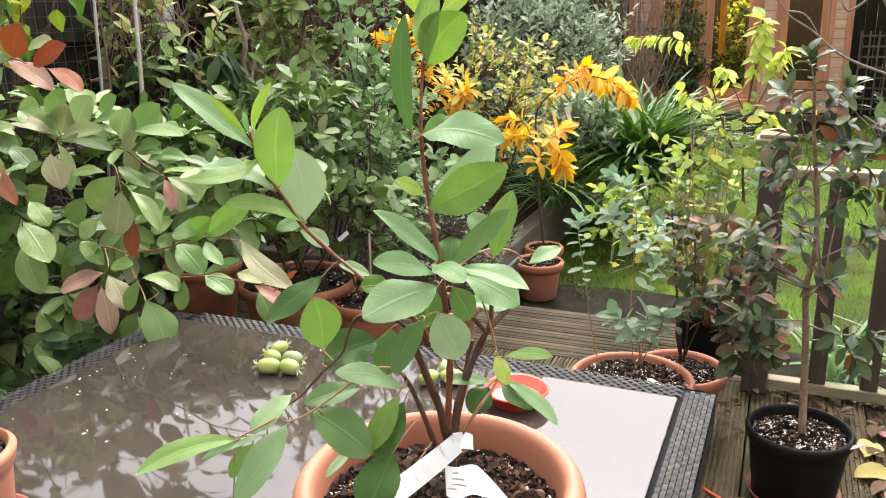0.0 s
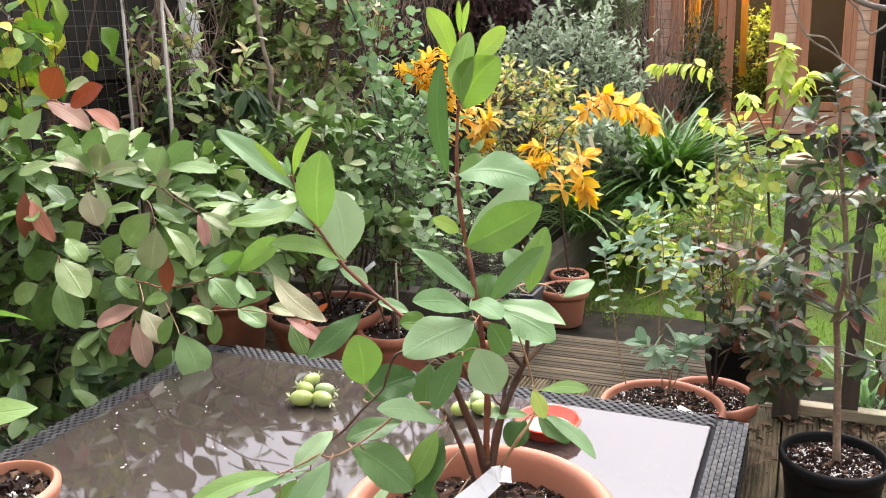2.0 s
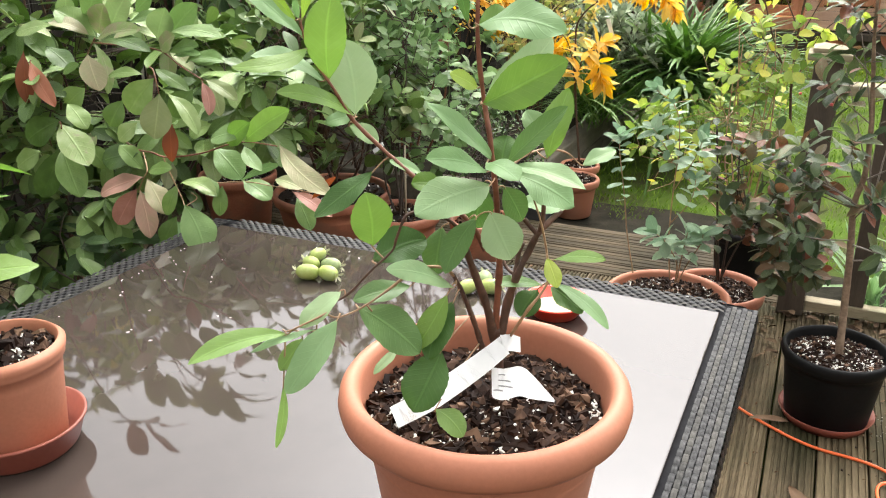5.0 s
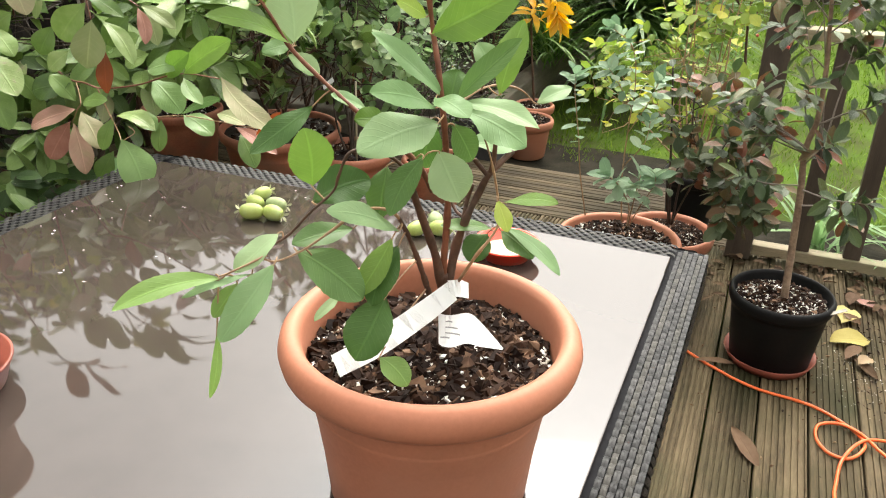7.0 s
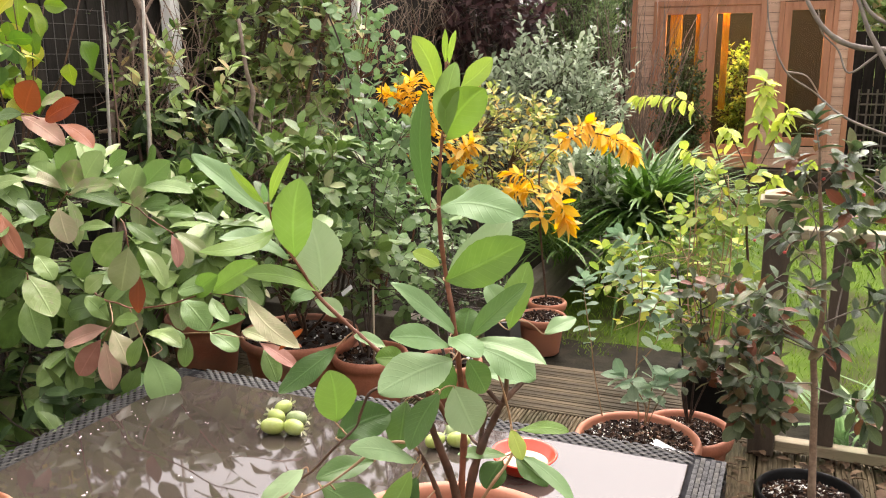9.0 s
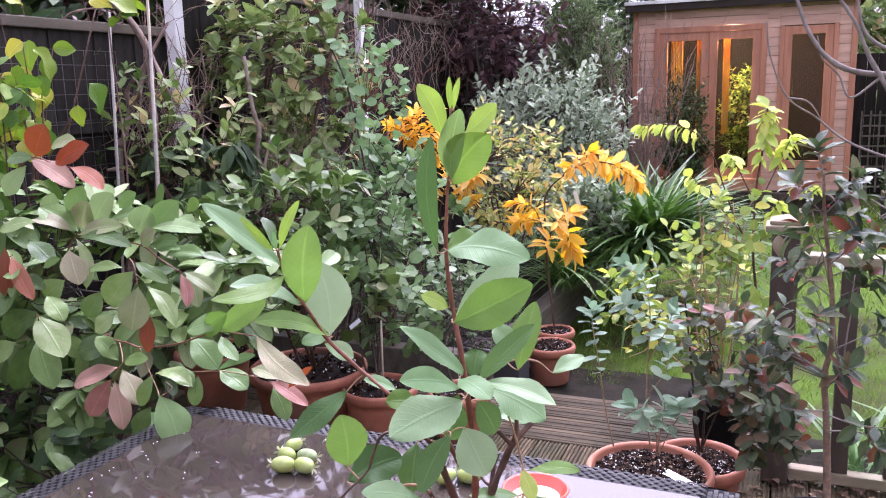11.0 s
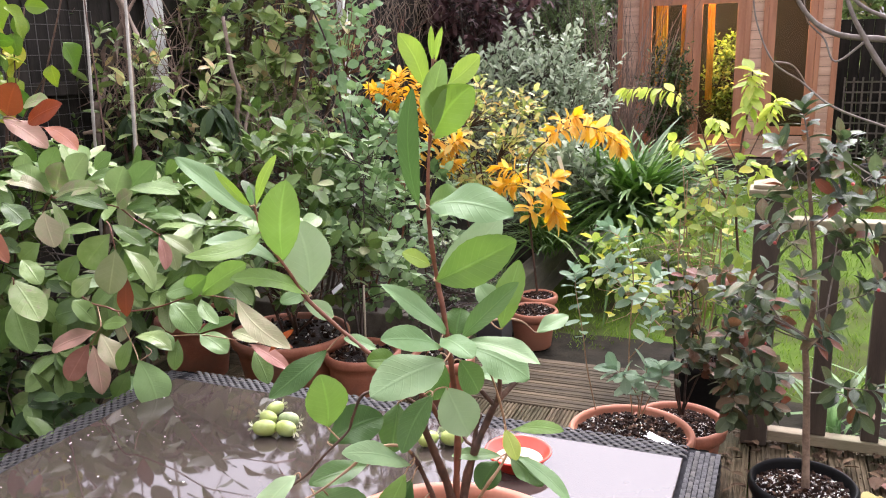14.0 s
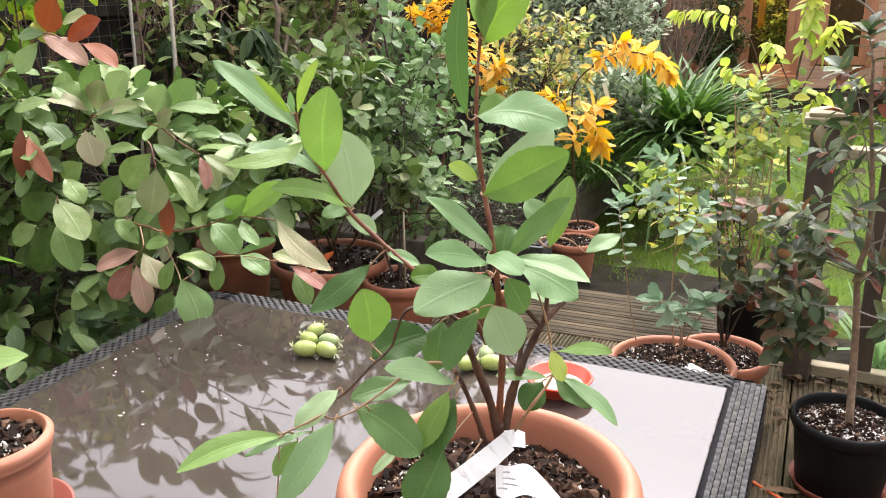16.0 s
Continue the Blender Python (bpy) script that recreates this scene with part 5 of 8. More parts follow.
def bush(name, at, label, blobs, leaf, material, seed, category="shrub", **kw):
    t = thing(name, at, label, category)
    shrub(t, (0, 0, 0), blobs, leaf, material, seed, **kw)
    return t


# ---- broad-leaved shrub that leans over the table ----
broad = bush("broad_leaf_shrub", (-2.15, 1.75, 0), "leafy shrub with broad oval leaves leaning over the table", [
    ((-0.02, 0.3, 1.02), (0.5, 0.36, 0.3), 58), ((-0.1, 0.2, 0.62), (0.42, 0.32, 0.3), 20), ((-0.4, 0.25, 1.0), (0.36, 0.42, 0.3), 30),
    ((0.45, 0.4, 1.0), (0.36, 0.26, 0.2), 26)], (0.128, 0.056), LAUREL, 51, stem_mat=DARK_STEM, limb_r=0.007, twig_len=0.2, per=9, angle=1.3, up=1.0, droop=0.5, bend=0.3, fold=0.3, tip=0.0, belly=0.6, rows=9, wave=0.05, singles=300, twig_r=0.0018, loose=0.22, surface_bias=0.7, rosette=0.8)
# the shade below the shrub is put into this undergrowth's dark leaf colour
bush("shaded_undergrowth", (-2.05, 1.55, 0), "leafy undergrowth beside the table, shade put into its dark leaf colour", [((0.0, 0.1, 0.42), (0.42, 0.5, 0.3), 60), ((-0.45, 0.3, 0.5), (0.35, 0.5, 0.4), 40)], (0.11, 0.055), DARK_LEAF, 52, stem_mat=DARK_STEM, limb_r=0.006, twig_len=0.18, per=7, droop=0.35, bend=0.25, tip=0.3, rows=6)


def broad_leaf(base, tip, width, face, arch, bow, m):
    leaf_seed[0] += 1
    rr = np.random.default_rng(leaf_seed[0])
    part("leaf", blade_mesh(base, tip, width, Vector(face) + Vector(rr.normal(0, 0.06, 3)), arch, bow, rr, 15, 7, 0.35, 0.58), m, broad)


def broad_twig(points, r0, r1, m):
    part("twig", tube(smooth_path(points, 6), r0, r1, 8), m, broad, smooth=True)


leaf_seed = [100]

# leaves of the broad-leaved shrub that hang over the table
broad_leaf((0.286, -0.110, 1.449), (0.367, -0.140, 1.537), 0.079, (0.23, -0.84, -0.50), 0.06, 0.00, RED_DARK)
broad_leaf((0.354, -0.110, 1.427), (0.517, -0.140, 1.482), 0.062, (-0.23, -0.96, 0.15), 0.06, 0.00, RED_LEAF)
broad_leaf((0.267, -0.110, 1.441), (0.449, -0.140, 1.369), 0.063, (0.28, -0.39, 0.88), 0.06, 0.00, PINK_LEAF)
broad_leaf((0.407, -0.110, 1.422), (0.549, -0.140, 1.365), 0.050, (0.24, -0.46, 0.85), 0.06, 0.05, RED_LEAF)
broad_leaf((0.292, -0.060, 1.470), (0.417, -0.090, 1.491), 0.050, (-0.28, -0.83, 0.49), 0.06, 0.00, LAUREL)
broad_leaf((0.279, -0.110, 1.446), (0.212, -0.140, 1.441), 0.046, (0.27, -0.69, 0.67), 0.06, 0.00, LAUREL)
broad_leaf((0.247, -0.110, 1.423), (0.185, -0.140, 1.343), 0.054, (0.38, -0.92, 0.05), 0.06, 0.00, LAUREL_PALE)
broad_leaf((0.219, -0.030, 1.262), (0.273, -0.060, 1.342), 0.052, (0.39, -0.74, -0.54), 0.06, 0.00, LAUREL_PALE)
broad_leaf((0.332, -0.060, 1.274), (0.427, -0.090, 1.367), 0.058, (0.14, -0.89, -0.43), 0.06, 0.00, LAUREL_PALE)
broad_leaf((0.384, -0.070, 1.242), (0.448, -0.100, 1.325), 0.070, (0.17, -0.88, -0.45), 0.06, 0.00, LAUREL)
broad_leaf((0.415, -0.050, 1.262), (0.514, -0.080, 1.349), 0.073, (0.00, -0.94, -0.33), 0.06, 0.00, LAUREL_PALE)
broad_leaf((0.264, -0.110, 1.266), (0.147, -0.140, 1.241), 0.051, (0.03, -0.71, 0.70), 0.06, 0.00, LAUREL)
broad_leaf((0.389, -0.110, 1.245), (0.283, -0.140, 1.277), 0.060, (0.34, -0.29, 0.89), 0.10, 0.00, PALE_FLUSH)
broad_leaf((0.381, -0.080, 1.237), (0.279, -0.110, 1.306), 0.081, (0.59, -0.43, 0.69), 0.06, 0.00, LAUREL)
broad_leaf((0.412, -0.110, 1.234), (0.603, -0.140, 1.271), 0.052, (-0.24, -0.69, 0.68), 0.06, 0.00, LAUREL)
broad_leaf((0.477, -0.060, 1.266), (0.628, -0.090, 1.302), 0.039, (-0.30, -0.67, 0.68), 0.06, 0.00, LAUREL_PALE)
broad_leaf((0.443, -0.140, 1.232), (0.655, -0.170, 1.222), 0.051, (-0.02, -0.44, 0.90), 0.10, 0.00, LAUREL)
broad_leaf((0.398, -0.110, 1.227), (0.455, -0.140, 1.095), 0.036, (0.83, -0.35, 0.44), 0.08, 0.08, LAUREL)
broad_leaf((0.416, -0.150, 1.200), (0.470, -0.180, 1.112), 0.070, (0.72, -0.39, 0.58), 0.06, -0.05, PALE_FLUSH)
broad_leaf((0.597, -0.080, 1.236), (0.666, -0.110, 1.325), 0.070, (0.17, -0.89, -0.43), 0.06, 0.00, LAUREL_PALE)
broad_leaf((0.623, -0.060, 1.243), (0.752, -0.090, 1.335), 0.068, (-0.12, -0.98, -0.16), 0.06, 0.00, LAUREL_PALE)
broad_leaf((0.490, -0.030, 1.300), (0.585, -0.060, 1.348), 0.046, (-0.23, -0.96, -0.15), 0.06, 0.00, LAUREL_PALE)
broad_leaf((0.665, -0.110, 1.260), (0.859, -0.140, 1.264), 0.048, (-0.09, -0.46, 0.88), 0.08, 0.00, LAUREL_PALE)
broad_leaf((0.656, -0.110, 1.212), (0.784, -0.140, 1.240), 0.042, (-0.30, -0.62, 0.72), 0.06, 0.00, LAUREL_PALE)
broad_leaf((0.630, -0.110, 1.218), (0.713, -0.140, 1.262), 0.051, (-0.35, -0.94, 0.02), 0.06, 0.00, LAUREL)
broad_leaf((0.674, -0.110, 1.205), (0.786, -0.140, 1.217), 0.035, (-0.23, -0.54, 0.81), 0.06, 0.00, HERO_DARK)
broad_leaf((0.710, -0.110, 1.189), (0.860, -0.140, 1.206), 0.048, (-0.19, -0.48, 0.85), 0.10, 0.00, LAUREL_PALE)
broad_leaf((0.604, -0.110, 1.167), (0.736, -0.140, 1.123), 0.042, (0.25, -0.26, 0.93), 0.08, -0.05, LAUREL)
broad_leaf((0.595, -0.110, 1.142), (0.522, -0.140, 1.052), 0.084, (0.27, -0.96, 0.11), 0.06, 0.00, LAUREL)
broad_leaf((0.562, -0.110, 1.149), (0.468, -0.140, 1.144), 0.042, (0.13, -0.55, 0.83), 0.10, 0.00, LAUREL)
broad_leaf((0.655, -0.160, 1.114), (0.645, -0.190, 1.001), 0.081, (0.53, -0.83, 0.18), 0.05, 0.00, PALE_FLUSH)
broad_leaf((0.663, -0.140, 1.113), (0.775, -0.170, 1.019), 0.045, (0.54, -0.36, 0.76), 0.08, 0.05, LAUREL)
broad_leaf((0.634, -0.110, 1.031), (0.648, -0.140, 0.926), 0.044, (0.44, -0.84, 0.30), 0.05, 0.00, RED_DARK)
broad_leaf((0.755, -0.110, 1.145), (0.792, -0.140, 1.065), 0.035, (0.72, -0.48, 0.50), 0.05, 0.06, PINK_LEAF)
broad_leaf((0.765, -0.110, 1.149), (0.886, -0.140, 1.110), 0.041, (0.21, -0.36, 0.91), 0.06, 0.00, PALE_FLUSH)
broad_leaf((0.766, -0.090, 1.135), (0.811, -0.120, 1.060), 0.042, (0.65, -0.48, 0.59), 0.06, 0.00, PALE_FLUSH)
broad_leaf((0.144, -0.110, 1.162), (0.246, -0.140, 1.043), 0.049, (0.65, -0.39, 0.65), 0.05, -0.05, RED_LEAF)
broad_leaf((0.124, -0.110, 1.188), (0.141, -0.140, 1.044), 0.050, (0.61, -0.75, 0.23), 0.06, 0.00, RED_DARK)
broad_leaf((0.264, -0.110, 1.132), (0.367, -0.140, 1.170), 0.028, (-0.36, -0.89, 0.28), 0.06, 0.00, LAUREL_PALE)
broad_leaf((0.220, -0.110, 0.998), (0.108, -0.140, 0.935), 0.089, (0.11, -0.96, 0.26), 0.06, 0.00, LAUREL)
broad_leaf((0.214, -0.110, 0.987), (0.335, -0.140, 0.880), 0.096, (0.57, -0.36, 0.74), 0.06, 0.00, LAUREL)
broad_leaf((0.202, -0.110, 0.914), (0.116, -0.140, 0.760), 0.080, (0.35, -0.94, -0.01), 0.06, 0.04, LAUREL)
broad_leaf((0.206, -0.110, 0.914), (0.280, -0.140, 0.779), 0.088, (0.78, -0.37, 0.51), 0.06, -0.04, LAUREL)
broad_leaf((0.264, -0.110, 1.048), (0.354, -0.140, 0.990), 0.061, (0.44, -0.32, 0.84), 0.06, 0.00, LAUREL)
broad_leaf((0.505, -0.110, 0.929), (0.394, -0.140, 0.902), 0.080, (0.06, -0.77, 0.63), 0.06, 0.00, LAUREL)
broad_leaf((0.510, -0.110, 0.880), (0.466, -0.140, 0.954), 0.057, (0.87, -0.28, 0.41), 0.06, 0.00, LAUREL)
broad_leaf((0.516, -0.110, 1.015), (0.468, -0.140, 0.967), 0.053, (0.22, -0.91, 0.35), 0.06, 0.00, LAUREL)
broad_leaf((-0.011, -0.010, 0.536), (-0.069, -0.040, 0.450), 0.079, (0.20, -0.96, 0.20), 0.06, 0.00, LAUREL)
broad_leaf((0.026, -0.010, 0.533), (0.128, -0.040, 0.492), 0.081, (0.32, -0.18, 0.93), 0.06, 0.00, LAUREL)
broad_leaf((-0.030, -0.030, 0.420), (-0.060, -0.060, 0.310), 0.096, (0.41, -0.90, 0.14), 0.06, 0.00, LAUREL)
broad_leaf((0.044, -0.010, 0.462), (0.017, -0.040, 0.393), 0.074, (0.28, -0.91, 0.29), 0.06, 0.00, LAUREL)
broad_leaf((0.061, 0.040, 0.556), (-0.015, 0.010, 0.499), 0.061, (-0.03, -0.87, 0.49), 0.06, 0.00, LAUREL)
broad_leaf((0.085, 0.010, 0.426), (0.047, -0.020, 0.369), 0.060, (0.21, -0.92, 0.34), 0.06, 0.00, LAUREL)
broad_leaf((-0.165, 0.090, 0.536), (0.070, 0.060, 0.593), 0.068, (-0.26, -0.61, 0.75), 0.06, 0.00, LAUREL)
broad_leaf((0.508, -0.110, 0.859), (0.363, -0.140, 0.799), 0.064, (-0.12, -0.74, 0.66), 0.06, 0.00, PINK_LEAF)
broad_leaf((0.476, -0.110, 0.822), (0.410, -0.140, 0.713), 0.067, (0.27, -0.96, 0.10), 0.06, 0.00, PINK_LEAF)
broad_leaf((0.486, -0.110, 0.817), (0.530, -0.140, 0.688), 0.061, (0.79, -0.48, 0.39), 0.06, 0.00, PINK_LEAF)
broad_leaf((0.519, -0.110, 0.854), (0.597, -0.140, 0.771), 0.067, (0.59, -0.41, 0.70), 0.06, 0.00, PALE_FLUSH)
broad_leaf((0.530, -0.110, 0.875), (0.645, -0.140, 0.907), 0.041, (-0.35, -0.66, 0.66), 0.10, 0.00, HERO_LEAF)
broad_leaf((0.628, -0.110, 0.853), (0.601, -0.140, 0.768), 0.045, (0.23, -0.94, 0.26), 0.06, 0.00, LAUREL)
broad_leaf((0.580, -0.080, 0.742), (0.544, -0.110, 0.664), 0.056, (0.27, -0.93, 0.24), 0.06, 0.00, LAUREL)
broad_leaf((0.556, -0.060, 0.697), (0.514, -0.090, 0.608), 0.049, (0.25, -0.95, 0.20), 0.06, 0.00, HERO_DARK)
broad_leaf((0.679, -0.150, 0.811), (0.757, -0.180, 0.695), 0.097, (0.66, -0.49, 0.57), 0.05, 0.04, LAUREL_PALE)
broad_leaf((0.709, -0.110, 0.678), (0.734, -0.140, 0.638), 0.018, (0.20, -0.72, 0.67), 0.06, 0.00, LAUREL)
broad_leaf((0.640, -0.110, 0.854), (0.787, -0.140, 0.846), 0.051, (-0.01, -0.30, 0.95), 0.16, 0.00, LAUREL)
broad_leaf((0.783, -0.110, 0.867), (0.788, -0.140, 0.792), 0.043, (0.39, -0.85, 0.37), 0.06, 0.00, LAUREL)
broad_leaf((0.549, -0.050, 0.710), (0.632, -0.080, 0.671), 0.062, (0.33, -0.26, 0.91), 0.06, 0.00, HERO_DARK)
broad_leaf((0.394, -0.030, 0.676), (0.477, -0.060, 0.681), 0.057, (-0.21, -0.42, 0.88), 0.06, 0.00, LAUREL)
broad_leaf((0.870, -0.110, 0.996), (1.039, -0.140, 1.100), 0.067, (-0.24, -0.96, 0.11), 0.06, 0.00, HERO_LEAF)
broad_leaf((0.814, -0.110, 0.982), (0.916, -0.140, 1.058), 0.057, (-0.29, -0.96, 0.01), 0.06, 0.00, HERO_LEAF)
broad_leaf((0.890, -0.110, 1.024), (0.789, -0.140, 1.002), 0.069, (0.02, -0.64, 0.77), 0.08, 0.00, LAUREL_PALE)
broad_leaf((0.746, -0.080, 0.962), (0.852, -0.110, 0.893), 0.077, (0.38, -0.48, 0.79), 0.06, 0.00, LAUREL_PALE)
broad_leaf((0.869, -0.110, 0.985), (0.939, -0.140, 0.934), 0.042, (0.41, -0.42, 0.81), 0.06, -0.10, LAUREL_PALE)
broad_leaf((1.001, -0.140, 1.009), (1.168, -0.170, 0.904), 0.061, (0.36, -0.57, 0.74), 0.06, -0.10, PALE_FLUSH)
broad_leaf((0.844, -0.110, 0.886), (0.995, -0.140, 0.955), 0.032, (-0.42, -0.65, 0.63), 0.06, 0.00, HERO_DARK)
broad_leaf((0.957, -0.110, 0.906), (1.060, -0.140, 0.900), 0.048, (-0.06, -0.39, 0.92), 0.06, 0.00, PALE_FLUSH)
broad_leaf((0.856, -0.110, 0.890), (0.961, -0.140, 0.860), 0.064, (0.19, -0.27, 0.94), 0.06, 0.00, LAUREL_PALE)
broad_leaf((0.693, -0.110, 0.876), (0.787, -0.140, 0.846), 0.056, (0.21, -0.28, 0.94), 0.06, 0.00, LAUREL)
broad_leaf((1.080, -0.130, 0.874), (1.173, -0.160, 0.951), 0.022, (-0.37, -0.92, 0.09), 0.06, 0.00, RED_LEAF)
broad_leaf((1.087, -0.130, 0.904), (1.168, -0.160, 0.904), 0.016, (-0.18, -0.52, 0.83), 0.06, 0.00, RED_LEAF)
broad_leaf((1.008, -0.110, 0.879), (1.142, -0.140, 0.837), 0.038, (0.20, -0.40, 0.90), 0.06, 0.00, PINK_LEAF)
broad_leaf((1.020, -0.110, 0.862), (1.077, -0.140, 0.792), 0.053, (0.54, -0.52, 0.66), 0.06, 0.00, LAUREL)
broad_leaf((0.854, -0.110, 1.199), (0.756, -0.140, 1.203), 0.050, (0.18, -0.46, 0.87), 0.06, 0.00, LAUREL_PALE)
broad_leaf((0.916, -0.110, 1.182), (0.850, -0.140, 1.208), 0.034, (0.47, -0.33, 0.82), 0.06, 0.00, LAUREL)
broad_leaf((0.844, -0.110, 1.276), (0.763, -0.140, 1.266), 0.028, (0.10, -0.55, 0.83), 0.06, 0.00, LAUREL_PALE)
broad_leaf((0.737, -0.070, 1.022), (0.682, -0.100, 0.994), 0.056, (0.15, -0.81, 0.57), 0.06, 0.00, LAUREL)
broad_leaf((0.681, -0.060, 1.111), (0.624, -0.090, 1.038), 0.070, (0.24, -0.95, 0.20), 0.06, 0.00, LAUREL)
broad_leaf((0.406, -0.050, 1.091), (0.337, -0.080, 1.143), 0.061, (0.66, -0.37, 0.65), 0.06, 0.00, LAUREL)
broad_leaf((0.412, -0.050, 1.058), (0.379, -0.080, 0.987), 0.064, (0.36, -0.91, 0.21), 0.06, 0.00, LAUREL)
broad_leaf((0.274, -0.050, 1.082), (0.222, -0.080, 1.035), 0.071, (0.31, -0.92, 0.24), 0.06, 0.00, LAUREL)
broad_leaf((0.123, -0.030, 1.190), (0.249, -0.060, 1.134), 0.062, (0.30, -0.38, 0.88), 0.06, 0.00, LAUREL)
broad_leaf((0.118, -0.110, 0.895), (0.040, -0.140, 0.844), 0.072, (0.14, -0.93, 0.33), 0.06, 0.00, LAUREL)
broad_leaf((0.261, -0.010, 0.825), (0.236, -0.040, 0.903), 0.063, (0.95, -0.21, 0.22), 0.06, 0.00, LAUREL)
broad_twig([(0.091, 0.190, 0.900), (0.384, -0.010, 0.908), (0.550, -0.110, 0.935), (0.615, -0.120, 0.931), (0.733, -0.120, 0.954), (0.829, -0.120, 0.988), (0.886, -0.110, 0.997), (0.974, -0.110, 0.995)], 0.003, 0.0015, RED_STEM)
broad_twig([(0.589, -0.110, 0.927), (0.609, -0.110, 0.877), (0.646, -0.120, 0.819), (0.670, -0.140, 0.805)], 0.002, 0.0013, TAN_STEM)
broad_twig([(0.189, 0.090, 1.189), (0.495, -0.060, 1.212), (0.631, -0.110, 1.215), (0.690, -0.110, 1.181), (0.761, -0.110, 1.147)], 0.0026, 0.0014, RED_STEM)
broad_twig([(0.491, -0.010, 1.150), (0.599, -0.110, 1.158), (0.635, -0.140, 1.108)], 0.0022, 0.0014, RED_STEM)
broad_twig([(0.417, -0.010, 0.911), (0.525, -0.110, 0.884), (0.508, -0.110, 0.858), (0.482, -0.110, 0.819)], 0.002, 0.0013, TAN_STEM)
broad_twig([(-0.277, 0.140, 1.276), (0.110, -0.060, 1.380), (0.272, -0.110, 1.446), (0.360, -0.110, 1.426), (0.411, -0.110, 1.420)], 0.0032, 0.0016, RED_STEM)
broad_twig([(0.560, 0.040, 0.797), (0.848, -0.110, 0.886), (0.956, -0.110, 0.886), (1.068, -0.110, 0.883)], 0.002, 0.0012, TAN_STEM)
broad_twig([(-0.289, 0.290, 0.670), (-0.020, 0.040, 0.893), (0.219, -0.110, 0.991), (0.207, -0.110, 0.921)], 0.0028, 0.0016, RED_STEM)
broad_twig([(-0.048, 0.240, 0.995), (0.233, 0.010, 1.153), (0.408, -0.110, 1.237)], 0.003, 0.002, RED_STEM)
broad_twig([(-0.291, 0.190, 0.950), (-0.010, -0.010, 1.109), (0.149, -0.110, 1.164)], 0.0028, 0.0016, RED_STEM)
broad_twig([(0.676, -0.140, 0.805), (0.690, -0.110, 0.820), (0.673, -0.110, 0.835)], 0.0014, 0.001, TAN_STEM)


# ---- bed along the fence ----
bush("bay_tree", (-2.95, 4.5, 0), "upright olive-green bay tree with brown stems", [((0.0, 0.0, 1.62), (0.6, 0.4, 0.68), 200), ((0.2, 0.0, 1.1), (0.35, 0.3, 0.3), 24), ((0.35, 0.5, 3.0), (0.75, 0.5, 0.5), 100)], (0.11, 0.062), BAY_LEAF, 61, stem_mat=BROWN_STEM, limb_r=0.016, twig_len=0.2, per=8, angle=1.15, up=0.9, up_grow=0.9, rosette=0.7, tip=0.3, belly=0.56, singles=300, rows=6)
bush("laurel_bush", (-3.05, 3.45, 0), "thin laurel with upright stems beside grey canes", [((0.1, 0.1, 1.4), (0.34, 0.4, 0.34), 34)], (0.1, 0.05), BAY_LEAF, 62, stem_mat=BROWN_STEM, limb_r=0.018, twig_len=0.2, per=6, up_grow=0.8)
bush("drooping_shrub", (-2.92, 3.5, 0), "shrub with long dark drooping leaves", [((0.05, 0.0, 1.2), (0.36, 0.24, 0.2), 24)], (0.19, 0.052), DARK_LEAF, 63, stem_mat=BROWN_STEM, per=9, angle=1.3, droop=1.1, bend=0.3, rosette=0.8, rows=6)
bush("understorey_shrub", (-2.3, 4.0, 0), "dense mid-green shrub with small leaves", [((0.0, 0.1, 0.85), (0.55, 0.45, 0.45), 66), ((0.35, 0.4, 0.65), (0.45, 0.4, 0.55), 50)], (0.088, 0.058), ROUND_LEAF, 64, per=7, twig_len=0.2, angle=1.2, up=1.0, tip=0.2, rosette=0.5, rows=6)
bush("climbing_shrub", (-2.15, 4.2, 0), "tall thin shrub with round pale leaves and red stem", [((0.05, 0.0, 1.55), (0.18, 0.16, 0.5), 30), ((0.15, 0.0, 1.05), (0.3, 0.2, 0.28), 36)], (0.062, 0.056), ROUND_PALE, 65, stem_mat=RED_STEM, limb_r=0.009, per=6, twig_len=0.16, tip=0.2, limbs=3)
left_amber = thing("amber_shrub", (-2.0, 5.0, 0), "shrub in bright amber autumn leaf", "shrub")
amber = Sprays(left_amber, AMBER_LEAF, BROWN_STEM, 0.36, 66, 1.1, 0.3, 0.6)
amber.sprig([(-0.05, 0.0, 0.0), (-0.125, 0.0, 0.615), (-0.135, 0.0, 0.962), (-0.188, 0.0, 1.226), (-0.285, 0.0, 1.42)], 0.008, 46, 0.72, 0.1)
amber.sprig([(-0.16, 0.0, 1.1), (-0.1, 0.0, 1.3), (-0.12, 0.05, 1.47)], 0.005, 44, 0.3, 0.1)
amber.sprig([(-0.141, 0.0, 0.77), (-0.218, 0.0, 0.96), (-0.341, 0.0, 1.053)], 0.005, 34, 0.4, 0.1)
amber.sprig([(-0.1, 0.0, 0.6), (0.0, 0.0, 0.8), (0.08, 0.0, 0.94), (0.16, 0.0, 1.0)], 0.005, 40, 0.5, 0.1)
amber.sprig([(-0.13, 0.0, 0.7), (-0.1, 0.0, 0.9), (-0.02, 0.05, 1.05)], 0.005, 26, 0.4, 0.1)
amber.sprig([(-0.18, 0.0, 1.2), (-0.3, 0.05, 1.3), (-0.38, 0.05, 1.36)], 0.004, 40, 0.3, 0.1)
amber.sprig([(-0.2, 0.0, 0.92), (-0.24, 0.05, 1.05), (-0.2, 0.05, 1.14)], 0.004, 36, 0.3, 0.1)
